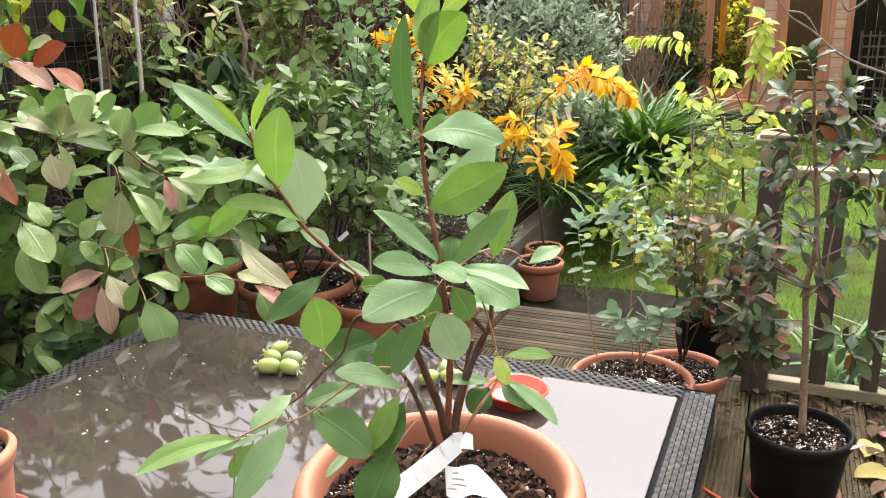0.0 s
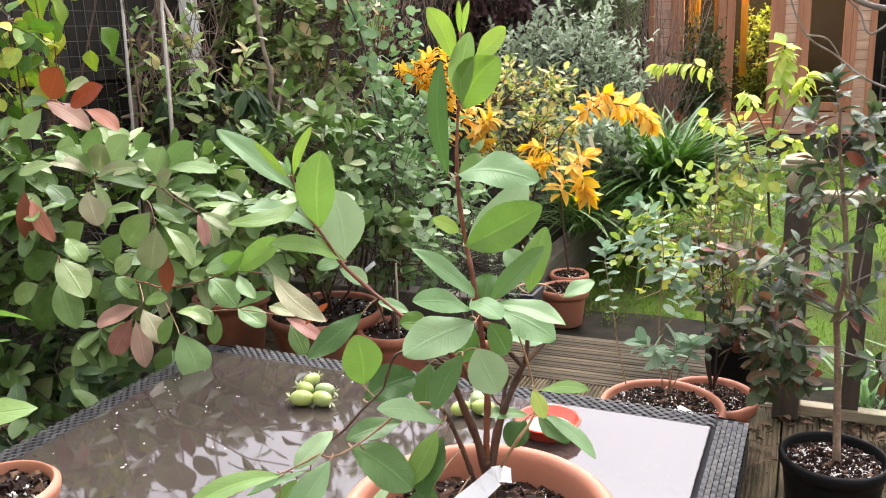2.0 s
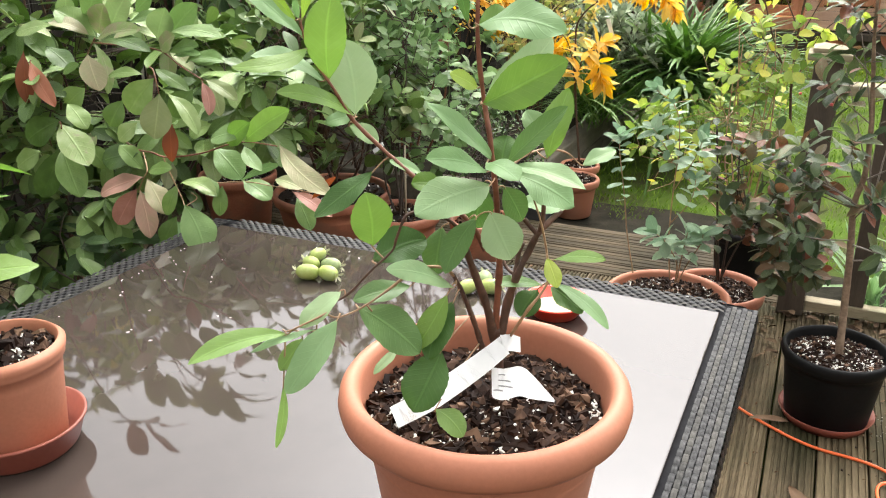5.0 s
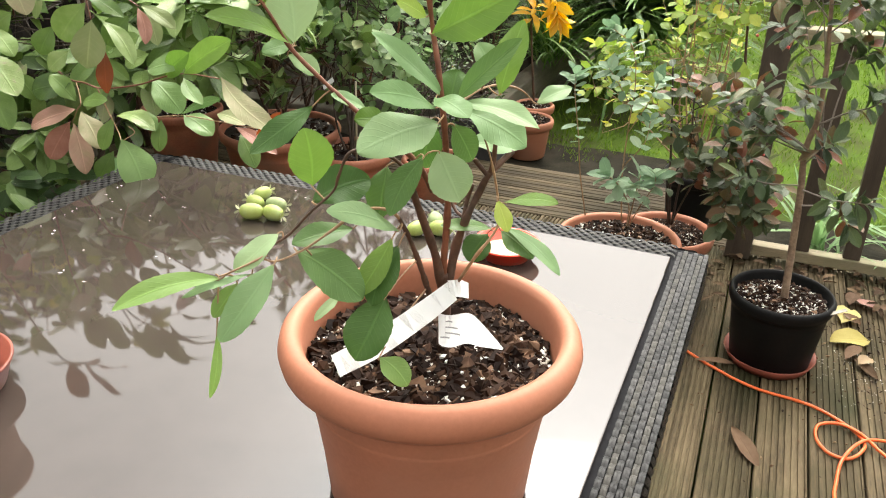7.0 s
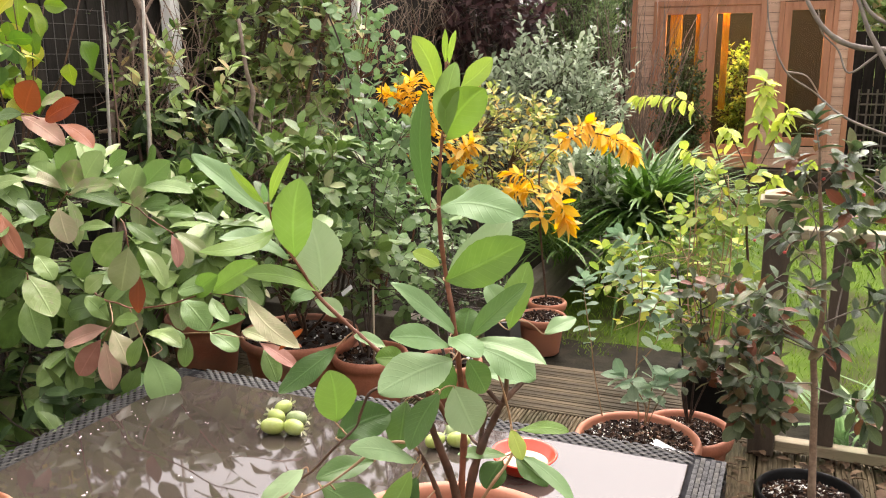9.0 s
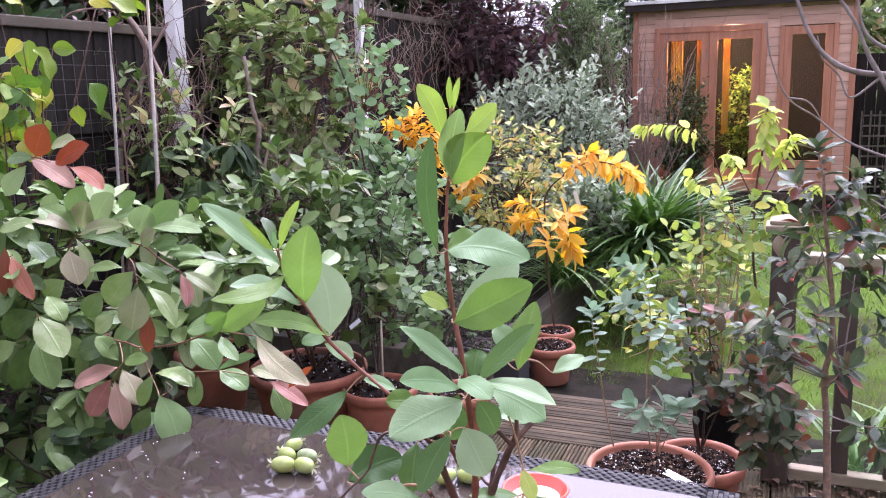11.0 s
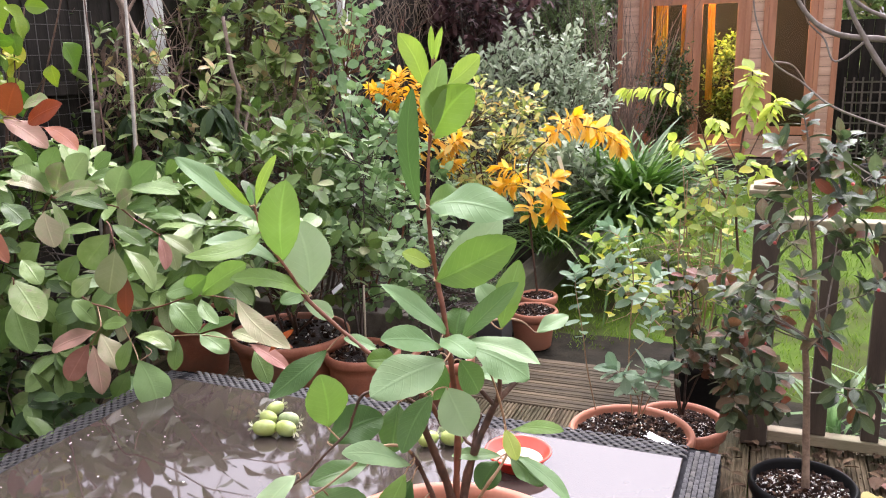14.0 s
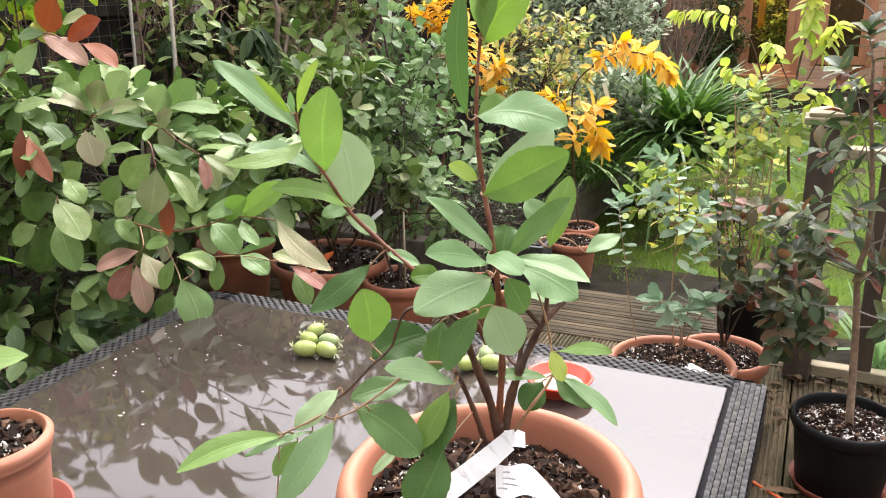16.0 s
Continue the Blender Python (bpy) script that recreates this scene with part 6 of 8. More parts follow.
amber.sprig([(0.0, 0.0, 0.8), (0.05, 0.05, 0.86), (0.14, 0.06, 0.88)], 0.004, 36, 0.3, 0.1)
amber.sprig([(-0.18, 0.0, 1.2), (-0.3, -0.02, 1.32), (-0.4, -0.04, 1.37)], 0.004, 34, 0.25, 0.11)
amber.sprig([(-0.15, 0.0, 1.1), (-0.18, -0.04, 1.32), (-0.2, -0.06, 1.45)], 0.004, 34, 0.25, 0.11)
amber.sprig([(-0.141, 0.0, 0.95), (-0.08, -0.05, 1.15), (-0.03, -0.06, 1.29)], 0.004, 32, 0.4, 0.11)
amber.sprig([(-0.1, 0.0, 0.7), (0.0, -0.05, 0.98), (0.08, -0.06, 1.14)], 0.004, 34, 0.45, 0.11)
amber.sprig([(0.0, 0.0, 0.8), (0.12, -0.04, 0.98), (0.21, -0.05, 1.06)], 0.004, 30, 0.4, 0.11)
amber.finish(6, 0.25, 0.3, 1.0, 0.5)
bush("straw_shrub", (-1.7, 5.25, 0), "twiggy shrub with small yellow and green leaves", [((0.0, 0.0, 1.0), (0.44, 0.25, 0.46), 120)], (0.066, 0.038), STRAW_LEAF, 67, stem_mat=BROWN_STEM, per=7, twig_len=0.16)
bush("silver_shrub", (-2.0, 7.4, 0), "large silver-grey evergreen shrub", [((0.0, 0.0, 1.2), (0.8, 0.6, 0.66), 380), ((0.7, -1.6, 0.68), (0.3, 0.25, 0.3), 120), ((0.1, -0.6, 0.6), (0.8, 0.5, 0.4), 140)], (0.085, 0.042), GREY_LEAF, 68, per=9, tip=0.3, belly=0.58, twig_len=0.24, up_grow=0.9, angle=0.7)
bush("purple_shrub", (-3.0, 8.6, 0), "tall shrub with dusky purple leaves", [((-0.1, 0.0, 2.1), (0.9, 0.5, 0.7), 240), ((-0.3, 0.0, 3.6), (1.3, 0.7, 0.9), 260)], (0.14, 0.06), PURPLE_LEAF, 69, per=8, twig_len=0.25, droop=0.4, limb_r=0.02)
bush("feathery_conifer", (-2.15, 9.6, 0), "soft feathery green conifer", [((0.0, 0.0, 1.7), (0.5, 0.5, 1.0), 420), ((-0.5, 0.3, 2.7), (0.8, 0.5, 0.8), 260)], (0.1, 0.014), FINE_LEAF, 70, per=16, twig_len=0.3, angle=0.7, droop=0.3, rows=3)
bush("cabin_shrub", (-1.15, 10.7, LAWN), "dark clipped evergreen beside the cabin door", [((0.0, 0.0, 1.05), (0.36, 0.3, 0.75), 300)], (0.065, 0.026), DARK_LEAF, 71, per=12, twig_len=0.2)
p = pot_plant("doorway_shrub", (-0.62, 11.95, LAWN + 0.1), "potted yellow-green shrub inside the cabin", 0.17, 0.25, 13)
shrub(p, (0, 0, 0.2), [((0.12, 0.0, 1.1), (0.3, 0.22, 0.75), 230)], (0.07, 0.042), YELLOWING, 72, per=8)
p = pot_plant("doorway_pot", (-0.95, 11.85, LAWN + 0.1), "empty terracotta pot inside the cabin door", 0.15, 0.22, 14)

# strap-leaved clump


def strap_clump(at, label, n, long, wide, spread, seed):
    """A fountain of arching strap leaves; the first 300 are pieces of their own."""
    t = thing("strap_leaf_clump", at, label, "plant", "strap clumps")
    rr = np.random.default_rng(seed)
    az, el = rr.uniform(0, 6.28, n), rr.uniform(0.55, 1.35, n)
    ax = np.stack([np.cos(az) * np.cos(el), np.sin(az) * np.cos(el), np.sin(el)], -1)
    fc = np.stack([-np.cos(az) * np.sin(el), -np.sin(az) * np.sin(el), np.cos(el)], -1)
    b0 = np.stack([rr.normal(0, spread, n), rr.normal(0, spread * 1.3, n), rr.uniform(0.2, 0.4, n)], -1)
    big = rr.uniform(long * 0.65, long, n)
    k = min(300, n)
    single_leaves(t, b0[:k], ax[:k], fc[:k], big[:k], big[:k] * wide, STRAP_LEAF, 11, 0.75, 0.25, 0.5, 0.4)
    if n > 300:
        me = leaf_mesh("foliage", b0[k:], ax[k:], fc[k:], big[k:], big[k:] * wide, 11, 3, rr.uniform(0.5, 0.95, n - k), 0.25, 0.5, 0.4)
        tagged(part("foliage", me, STRAP_LEAF, t), kind="stuff")


strap_clump((-0.9, 6.3, 0.0), "fountain of broad green strap leaves spilling over sleepers", 760, 0.95, 0.046, 0.12, 81)
strap_clump((-1.3, 5.35, 0.0), "small clump of narrow dark strap leaves at the bed's edge", 130, 0.6, 0.032, 0.06, 83)
# lime-leaved young tree by the rail post
lime = thing("lime_leaf_tree", (-0.02, 3.8, LAWN), "thin young tree with drooping lime-yellow leaves", "tree")
limes = Sprays(lime, LIME_LEAF, BROWN_STEM, 0.52, 82, 1.1, 0.95, 0.5)
limes.sprig([(0.0, 0.0, 0.0), (-0.01, 0.0, 0.691), (-0.035, 0.0, 0.977), (-0.036, 0.0, 1.257), (-0.011, 0.0, 1.479), (-0.005, 0.0, 1.62)], 0.007, 46, 0.7, 0.088)
limes.sprig([(-0.02, 0.0, 1.2), (0.06, 0.0, 1.4), (0.1, 0.02, 1.5)], 0.003, 18, 0.4, 0.088)
limes.sprig([(-0.03, 0.0, 1.1), (0.1, 0.0, 1.25), (0.2, 0.02, 1.28)], 0.003, 12, 0.5, 0.085)
limes.sprig([(-0.035, 0.0, 0.977), (-0.126, 0.0, 1.153), (-0.232, 0.0, 1.429), (-0.356, 0.0, 1.54), (-0.544, 0.0, 1.545)], 0.004, 30, 0.6, 0.08)
limes.sprig([(-0.07, 0.0, 1.05), (-0.225, 0.0, 1.227), (-0.313, 0.0, 1.32)], 0.003, 12, 0.6, 0.08)
limes.sprig([(-0.036, 0.0, 1.2), (-0.12, 0.03, 1.36), (-0.16, 0.03, 1.42)], 0.003, 14, 0.4, 0.085)
limes.sprig([(-0.02, 0.0, 1.0), (0.03, -0.02, 1.15), (0.06, -0.03, 1.22)], 0.003, 14, 0.4, 0.08)
limes.finish(7, 0.2, 0.25, 1.1, 0.45)
p = pot_plant("yellowing_shrub", (-0.16, 3.55, 0), "black pot with an airy shrub of yellowing round leaves", 0.13, 0.27, 15, "", BLACK_PLASTIC)
shrub(p, (0, 0, 0.24), [((-0.14, 0.2, 0.62), (0.42, 0.28, 0.32), 54), ((-0.04, 0.2, 1.0), (0.2, 0.2, 0.2), 20)], (0.06, 0.048), YELLOWING, 83, TAN_STEM, 0.005, 0.16, 6, 0.9, 0.6, 0.15, 0.15, 0.2, 0.4, limbs=7, twig_r=0.0015, singles=280)

# bare branches
bare = thing("bare_tree", (0.95, 4.4, LAWN), "bare grey-barked tree with crooked thin branches", "tree")
part("trunk", tube(smooth_path([(0, 0, 0), (0.02, 0, 0.7), (-0.03, 0, 1.3), (-0.02, 0, 1.9), (0.05, 0, 2.6)], 6), 0.04, 0.022, 12, None, 0.2), GREY_BARK, bare, smooth=True)
for pts, r in (([(-0.02, 0, 1.6), (-0.365, 0, 1.725), (-0.6, 0.02, 1.76), (-0.73, 0, 1.83), (-0.825, 0, 1.965), (-0.885, 0, 2.125)], 0.017), ([(-0.03, 0, 1.3), (-0.35, 0, 1.53), (-0.534, 0, 1.795), (-0.617, 0, 1.98), (-0.72, 0, 2.14)], 0.015),
               ([(-0.03, 0, 1.2), (-0.335, 0.0, 1.317), (-0.608, 0, 1.424), (-0.765, 0.02, 1.548), (-0.897, 0, 1.645), (-0.984, 0, 1.838), (-1.012, 0, 2.014)], 0.007), ([(-0.02, 0, 1.7), (-0.37, 0, 1.815), (-0.566, 0, 1.926), (-0.627, 0, 2.134)], 0.013),
               ([(-0.5, 0, 1.73), (-0.62, 0.0, 1.64), (-0.676, 0.02, 1.747), (-0.755, 0, 1.83), (-0.78, 0, 1.936)], 0.006), ([(0.0, 0, 1.1), (-0.32, 0.02, 1.18), (-0.4, 0.02, 1.1), (-0.5, 0.04, 1.15)], 0.008), ([(-0.897, 0, 1.645), (-0.8, 0.03, 1.62), (-0.72, 0.05, 1.5)], 0.005)):
    part("branch", tube(smooth_path(pts, 6), r, r * 0.45, 9, None, 0.25), GREY_BARK, bare, smooth=True)

# bare twigs in front of the cabin
tw = thing("twiggy_shrub", (-1.55, 9.2, 0), "tangle of bare tan twigs", "shrub")
rr = np.random.default_rng(91)
bm = bmesh.new()
for k in range(150):
    a = Vector((rr.normal(0, 0.12), rr.normal(0, 0.12), 0))
    e = Vector((rr.normal(0, 0.38), rr.normal(0, 0.3), rr.uniform(0.9, 2.4)))
    line = smooth_path([a, (a + e) / 2 + Vector(rr.normal(0, 0.12, 3)), e], 4)
    if k < 60:
        part("branch", tube(line, 0.008, 0.0025, 5), TWIG, tw, smooth=True)
    else:
        tube(line, 0.006, 0.002, 4, bm)
tagged(part("twig_tangle", bm, TWIG, tw), kind="stuff")

# posts, canes
for (x, y, h, w, lean) in ((-3.335, 4.0, 2.5, 0.037, 0.5), (-3.265, 6.2, 2.75, 0.029, 0.3)):
    t = thing("white_post", (x, y, 0), "white-painted timber post beside the fence", "post", "white posts")
    ob = part("post", box(-w, -0.04, 0, w, 0.04, h, 0.004), WHITE_POST, t)
    ob.rotation_euler[1] = radians(lean)
for (x, y, h, lean, m) in ((-2.98, 3.0, 2.0, 3.7, GREY_CANE), (-2.735, 3.0, 1.86, 3.3, GREY_CANE), (-2.74, 3.03, 2.1, 2.6, CANE)):
    t = thing("garden_cane", (x, y, 0), "thin upright garden cane tied to shrubs", "cane", "canes in the bed")
    ob = part("cane", tube([(0, 0, 0), (0.005, 0, h * 0.5), (0, 0, h)], 0.0078, 0.0066, 8), m, t, smooth=True)
    ob.rotation_euler[1] = radians(lean)

# ---- on the deck ----
cord = thing("extension_lead", (0, 0, 0.005), "orange electric lead looped loosely on the decking", "extension lead")
pts = [(-0.05, 2.51, 0), (0.06, 2.43, 0), (0.19, 2.363, 0), (0.355, 2.335, 0), (0.463, 2.264, 0), (0.5, 2.19, 0.002), (0.46, 2.115, 0), (0.405, 2.115, 0), (0.372, 2.17, 0), (0.378, 2.24, 0.0), (0.432, 2.262, 0.006), (0.49, 2.23, 0.01), (0.56, 2.15, 0.004), (0.66, 2.1, 0)]
part("cable", tube(smooth_path(pts, 8), 0.005, 0.005, 8), CORD, cord, smooth=True)
pts = [(0.75, 2.25, 0), (0.6, 2.24, 0), (0.5, 2.2, 0.012), (0.44, 2.1, 0.008), (0.42, 2.0, 0), (0.415, 1.9, 0), (0.45, 1.7, 0), (0.55, 1.4, 0)]
part("cable", tube(smooth_path(pts, 8), 0.005, 0.005, 8), CORD, cord, smooth=True)


def fallen(x, y, L, Wd, m, label, rz, z=0.012):
    t = thing("fallen_leaf", (x, y, z), label, "leaf", "fallen leaves", rz=rz)
    part("blade", leaf_mesh("blade", np.zeros((1, 3)), np.array([(0, 1.0, 0.05)]), np.array([(0.1, 0, 1.0)]), np.array([L]), np.array([Wd]), 8, 5, 0.15, 0.3, 1.0, 0.5, 0.06), m, t)


fallen(0.14, 2.12, 0.17, 0.05, DEAD_LEAF, "long dry tan leaf on the deck", -150)
fallen(0.42, 2.75, 0.16, 0.1, YELLOW_FALLEN, "large yellow leaf lying on the deck", -60)
fallen(0.46, 2.9, 0.15, 0.09, YELLOW_FALLEN, "pale yellow leaf lying on the deck", -20)
fallen(0.0, 2.44, 0.14, 0.03, DEAD_LEAF, "dry tan leaf by the cord", -70)
rr = np.random.default_rng(181)
for k in range(16):
    fallen(rr.uniform(0.3, 0.95), rr.uniform(2.55, 3.25), rr.uniform(0.07, 0.13), rr.uniform(0.03, 0.06), (OLD_LEAF, DEAD_LEAF, DEAD_LEAF)[k % 3], "curled brown leaf lying on the damp deck", rr.uniform(0, 360), 0.012 + 0.006 * (k % 3))
fallen(0.58, 3.05, 0.1, 0.07, PINK_LEAF, "pinkish fallen leaf by the railing", 40)
n = 320
x = rng.uniform(0.0, 1.6, n)
y = 3.4 - np.abs(rng.normal(0, 0.22, n))
az = rng.uniform(0, 6.28, n)
me = leaf_mesh("leaf_litter", np.stack([x, y, rng.uniform(0.004, 0.03, n)], -1), np.stack([np.cos(az), np.sin(az), rng.uniform(-0.1, 0.3, n)], -1), np.stack([rng.normal(0, 0.3, n), rng.normal(0, 0.3, n), np.ones(n)], -1), rng.uniform(0.025, 0.075, n), rng.uniform(0.012, 0.034, n), 4, 3, 0.2, 0.4)
tagged(part("leaf_litter", me, OLD_LEAF), "dry brown leaf litter gathered along the railing", "leaves", kind="stuff")


# ---- behind the fences ----
def hedge(name, at, label, size, m, seed, leafs=(0.08, 0.04), n=260, wood=None):
    bush(name, at, label, [((0, 0, size[2] * 0.55), (size[0], size[1], size[2] * 0.5), n)], leafs, m, seed, "hedge", per=8, twig_len=0.3, limb_r=0.03, limbs=6, stem_mat=wood or BROWN_STEM)


hedge("bare_climber", (-3.55, 4.2, LAWN), "tangle of bare brown climber stems and dull leaves over the fence", (0.18, 1.7, 2.6), PURPLE_LEAF, 101, (0.05, 0.03), 200, TWIG)
# hedges added to close off the sky; the first one's height shapes tabletop reflections
hedge("neighbour_hedge", (-4.35, 3.2, LAWN), "tall dusky evergreen hedge added as backing beyond the fence", (0.6, 3.4, 3.0), DARK_LEAF, 102, (0.22, 0.13), 1100)
hedge("neighbour_hedge", (-4.5, 8.8, LAWN), "tall dusky evergreen hedge added as backing beyond the fence", (0.7, 3.4, 4.2), DARK_LEAF, 103, (0.24, 0.14), 1100)
hedge("far_tree", (-2.5, 16.0, LAWN), "dark tree crown behind the cabin", (2.2, 1.2, 4.6), DARK_LEAF, 104, (0.26, 0.14), 600)
hedge("far_tree", (1.5, 16.5, LAWN), "dark tree crown behind the cabin", (2.4, 1.2, 4.2), BAY_LEAF, 105, (0.26, 0.14), 600)
hedge("far_tree", (5.2, 13.0, LAWN), "dark tree crown beyond the boundary fence", (1.2, 3.0, 4.2), DARK_LEAF, 106, (0.26, 0.14), 560)

# climber stems hanging over the fence
vine = thing("fence_vine", (-3.3, 5.0, 1.0), "tangled bare brown vine stems hanging on the fence", "vine")
rr = np.random.default_rng(111)
bm = bmesh.new()
for k in range(210):
    y0 = rr.uniform(-1.0, 5.4)
    q = Vector((rr.uniform(-0.06, 0.1), y0, rr.uniform(0.5, 1.15) + (0.35 if y0 > -0.8 else 0.0)))
    go, pts = Vector((rr.normal(0, 0.03), rr.normal(0, 0.1), -0.05)), []
    for j in range(rr.integers(5, 10)):
        pts.append(q.copy())
        go = 0.6 * go + Vector((rr.normal(0, 0.025), rr.normal(0, 0.08), rr.normal(-0.035, 0.05)))
        q = q + go
    tube(smooth_path(pts, 3), rr.uniform(0.002, 0.004), 0.0014, 4, bm)
tagged(part("vine_tangle", bm, PALE_VINE, vine), kind="stuff")
mesh = thing("wire_mesh", (-3.36, 2.2, 1.1), "square black wire mesh fixed to the fence", "netting")
bm = bmesh.new()
for k in range(27):
    tube([(0, -0.6 + 0.075 * k, 0), (0, -0.6 + 0.075 * k, 0.75)], 0.0018, 0.0018, 4, bm)
for k in range(11):
    tube([(0.003, -0.6, 0.075 * k), (0.003, 1.35, 0.075 * k)], 0.0018, 0.0018, 4, bm)
tagged(part("netting", bm, WIRE, mesh), kind="stuff")

# bare twigs among the canes and beside the bay tree
def twiggy(name, at, label, count, spread, rise, m, seed):
    """Thin forked twigs that wander upwards from a few crowns."""
    t = thing(name, at, label, "shrub")
    rr = np.random.default_rng(seed)
    bm = bmesh.new()
    for k in range(count):
        q = Vector((rr.normal(0, spread[0] * 0.5), rr.normal(0, spread[1] * 0.5), rr.uniform(0, 0.35) * rise))
        go, pts = Vector((rr.normal(0, 0.04), rr.normal(0, 0.03), 0.07)), []
        for j in range(rr.integers(5, 9)):
            pts.append(q.copy())
            go = 0.65 * go + Vector((rr.normal(0, 0.035), rr.normal(0, 0.02), rr.normal(0.028, 0.03)))
            q = q + go * rise
        line = smooth_path(pts, 3)
        r = rr.uniform(0.0022, 0.0055)
        tube(line, r, 0.0014, 5, bm)
        for j in range(rr.integers(2, 5)):
            f = line[rr.integers(len(line) // 3, len(line))]
            side = Vector((rr.normal(0, 0.09), rr.normal(0, 0.06), rr.uniform(0.02, 0.14)))
            tube([f, f + side * 0.5 + Vector((0, 0, 0.01)), f + side], r * 0.45, 0.001, 4, bm)
    tagged(part("twig_tangle", bm, m, t), kind="stuff")


twiggy("bare_shrub", (-3.12, 3.62, 1.0), "tangle of bare grey-brown twigs behind the canes", 46, (0.36, 0.3), 1.15, TWIG, 171)
twiggy("bare_shrub", (-2.55, 4.05, 0.85), "tangle of bare brown twigs below the bay tree", 40, (0.4, 0.2), 0.7, PALE_VINE, 172)
twiggy("red_twig_shrub", (-2.62, 4.75, 1.35), "tangle of thin red-brown twigs against the fence", 44, (0.34, 0.16), 0.95, RED_STEM, 173)

# dark red climbing stem among the shrubs
cl = thing("red_stem_climber", (-2.0, 4.0, 0), "long dark red climbing stem with round pale leaves", "climber")
line = [(0.05, 0, 0), (0.02, 0, 0.45), (-0.014, 0, 0.858), (-0.073, 0, 1.078), (-0.121, 0, 1.358), (-0.181, 0, 1.634), (-0.273, 0, 1.848), (-0.369, 0, 2.002)]
part("stem", tube(smooth_path(line, 6), 0.008, 0.004, 8), PURPLE_STEM, cl, smooth=True)
rr = np.random.default_rng(121)
k = 46
t = rr.uniform(0.25, 1.0, k)
path = np.array([tuple(q) for q in smooth_path(line, 6)])
B = path[(t * (len(path) - 1)).astype(int)] + rr.normal(0, 0.05, (k, 3)) * (1.0, 0.6, 0.8)
single_leaves(cl, B, rr.normal(0, 1, (k, 3)) * (1, 0.6, 0.5) + (0.3, -0.2, -0.1), rr.normal(0, 0.3, (k, 3)) + (0.3, -0.7, 0.6), rr.uniform(0.055, 0.085, k), rr.uniform(0.05, 0.07, k), ROUND_PALE, 6, 0.1, 0.15, 0.1, 0.5, 0.03)

# climber with yellow-green leaves near the fence
yc = thing("yellow_leaf_climber", (-2.75, 2.3, 0), "climber with large yellow-green leaves on thin stems", "climber")
shrub(yc, (0, 0, 0), [((0.12, -0.1, 1.66), (0.16, 0.16, 0.2), 9), ((0.05, -0.2, 1.42), (0.14, 0.14, 0.14), 6), ((0.28, 0.3, 1.98), (0.08, 0.1, 0.06), 2)], (0.085, 0.06), LIME_GREEN, 122, BROWN_STEM, 0.007, 0.16, 5, 1.0, 0.6, 0.5, 0.15, 0.15, 0.4, 0.45, 7, limbs=2, wave=0.03)

B = np.array([(0.02, 0.1, 1.83), (0.08, 0.1, 1.8), (-0.02, 0.1, 1.74), (0.1, 0.1, 1.7), (0.05, 0.12, 1.63), (0.32, 0.12, 1.66), (0.27, 0.1, 1.58), (0.42, 0.15, 1.97), (0.36, 0.15, 1.98), (-0.08, 0.1, 1.68), (0.0, 0.1, 1.56), (0.06, 0.14, 1.5), (-0.1, 0.1, 2.02)] + [(-0.12 + 0.22 * math.sin(j * 2.4) ** 2, 0.08 + 0.01 * j, 1.42 + 0.035 * j) for j in range(13)])
rr = np.random.default_rng(123)
k = len(B)
single_leaves(yc, B, np.tile((0.25, -0.1, -0.75), (k, 1)) + rr.normal(0, 0.4, (k, 3)), np.tile((0.35, -0.6, 0.6), (k, 1)) + rr.normal(0, 0.45, (k, 3)), rr.uniform(0.08, 0.14, k), rr.uniform(0.065, 0.1, k), LIME_GREEN, 13, 0.25, 0.4, 0.6, 0.42, 0.09)
for j in range(0, k, 3):
    part("tendril", tube(smooth_path([(0.02, 0.05, 1.2), (0.03 + 0.3 * B[j][0], 0.1, 1.4), tuple(B[j])], 5), 0.004, 0.002, 6), BROWN_STEM, yc, smooth=True)

# white flecks on the glass
rr = np.random.default_rng(131)
V, Fc = [], []
for k in range(34):
    u = rr.random()
    c = np.array((-1.42 + 0.12 * rr.random() ** 2 + 0.32 * (u > 0.45) * rr.random(), rr.uniform(1.0, 1.66), TABLE_Z + 0.0006)) if u < 0.85 else np.array((rr.uniform(-1.2, -0.9), rr.uniform(1.62, 1.68), TABLE_Z + 0.0006))
    a0, n0 = rr.uniform(0, 6.28), len(V)
    for j in range(6):
        rad = rr.uniform(0.0008, 0.0032) * (2.0 if j in (0, 3) and k % 3 == 0 else 1)
        V.append(tuple(c + (rad * math.cos(a0 + j * 1.047), rad * math.sin(a0 + j * 1.047), 0)))
    Fc.append(tuple(range(n0, n0 + 6)))
me = bpy.data.meshes.new("debris")
me.from_pydata(V, [], Fc)
tagged(part("debris", me, PERLITE), "tiny white flecks scattered on the wet tabletop", "debris", kind="stuff")

# crooked old stems in the corner by the fence
old = thing("old_climber_stems", (-2.95, 3.4, 0), "crooked grey-brown climber stems in the fence corner", "climber")


def gnarl(points, r0, r1, m):
    pts = ([(points[0][0] + 0.03, points[0][1], 0.0)] if r0 >= 0.02 else []) + points
    part("stem", tube(smooth_path(pts, 7), r0 * 1.25, r1 * 1.25, 9, None, 0.45), m, old, smooth=True)


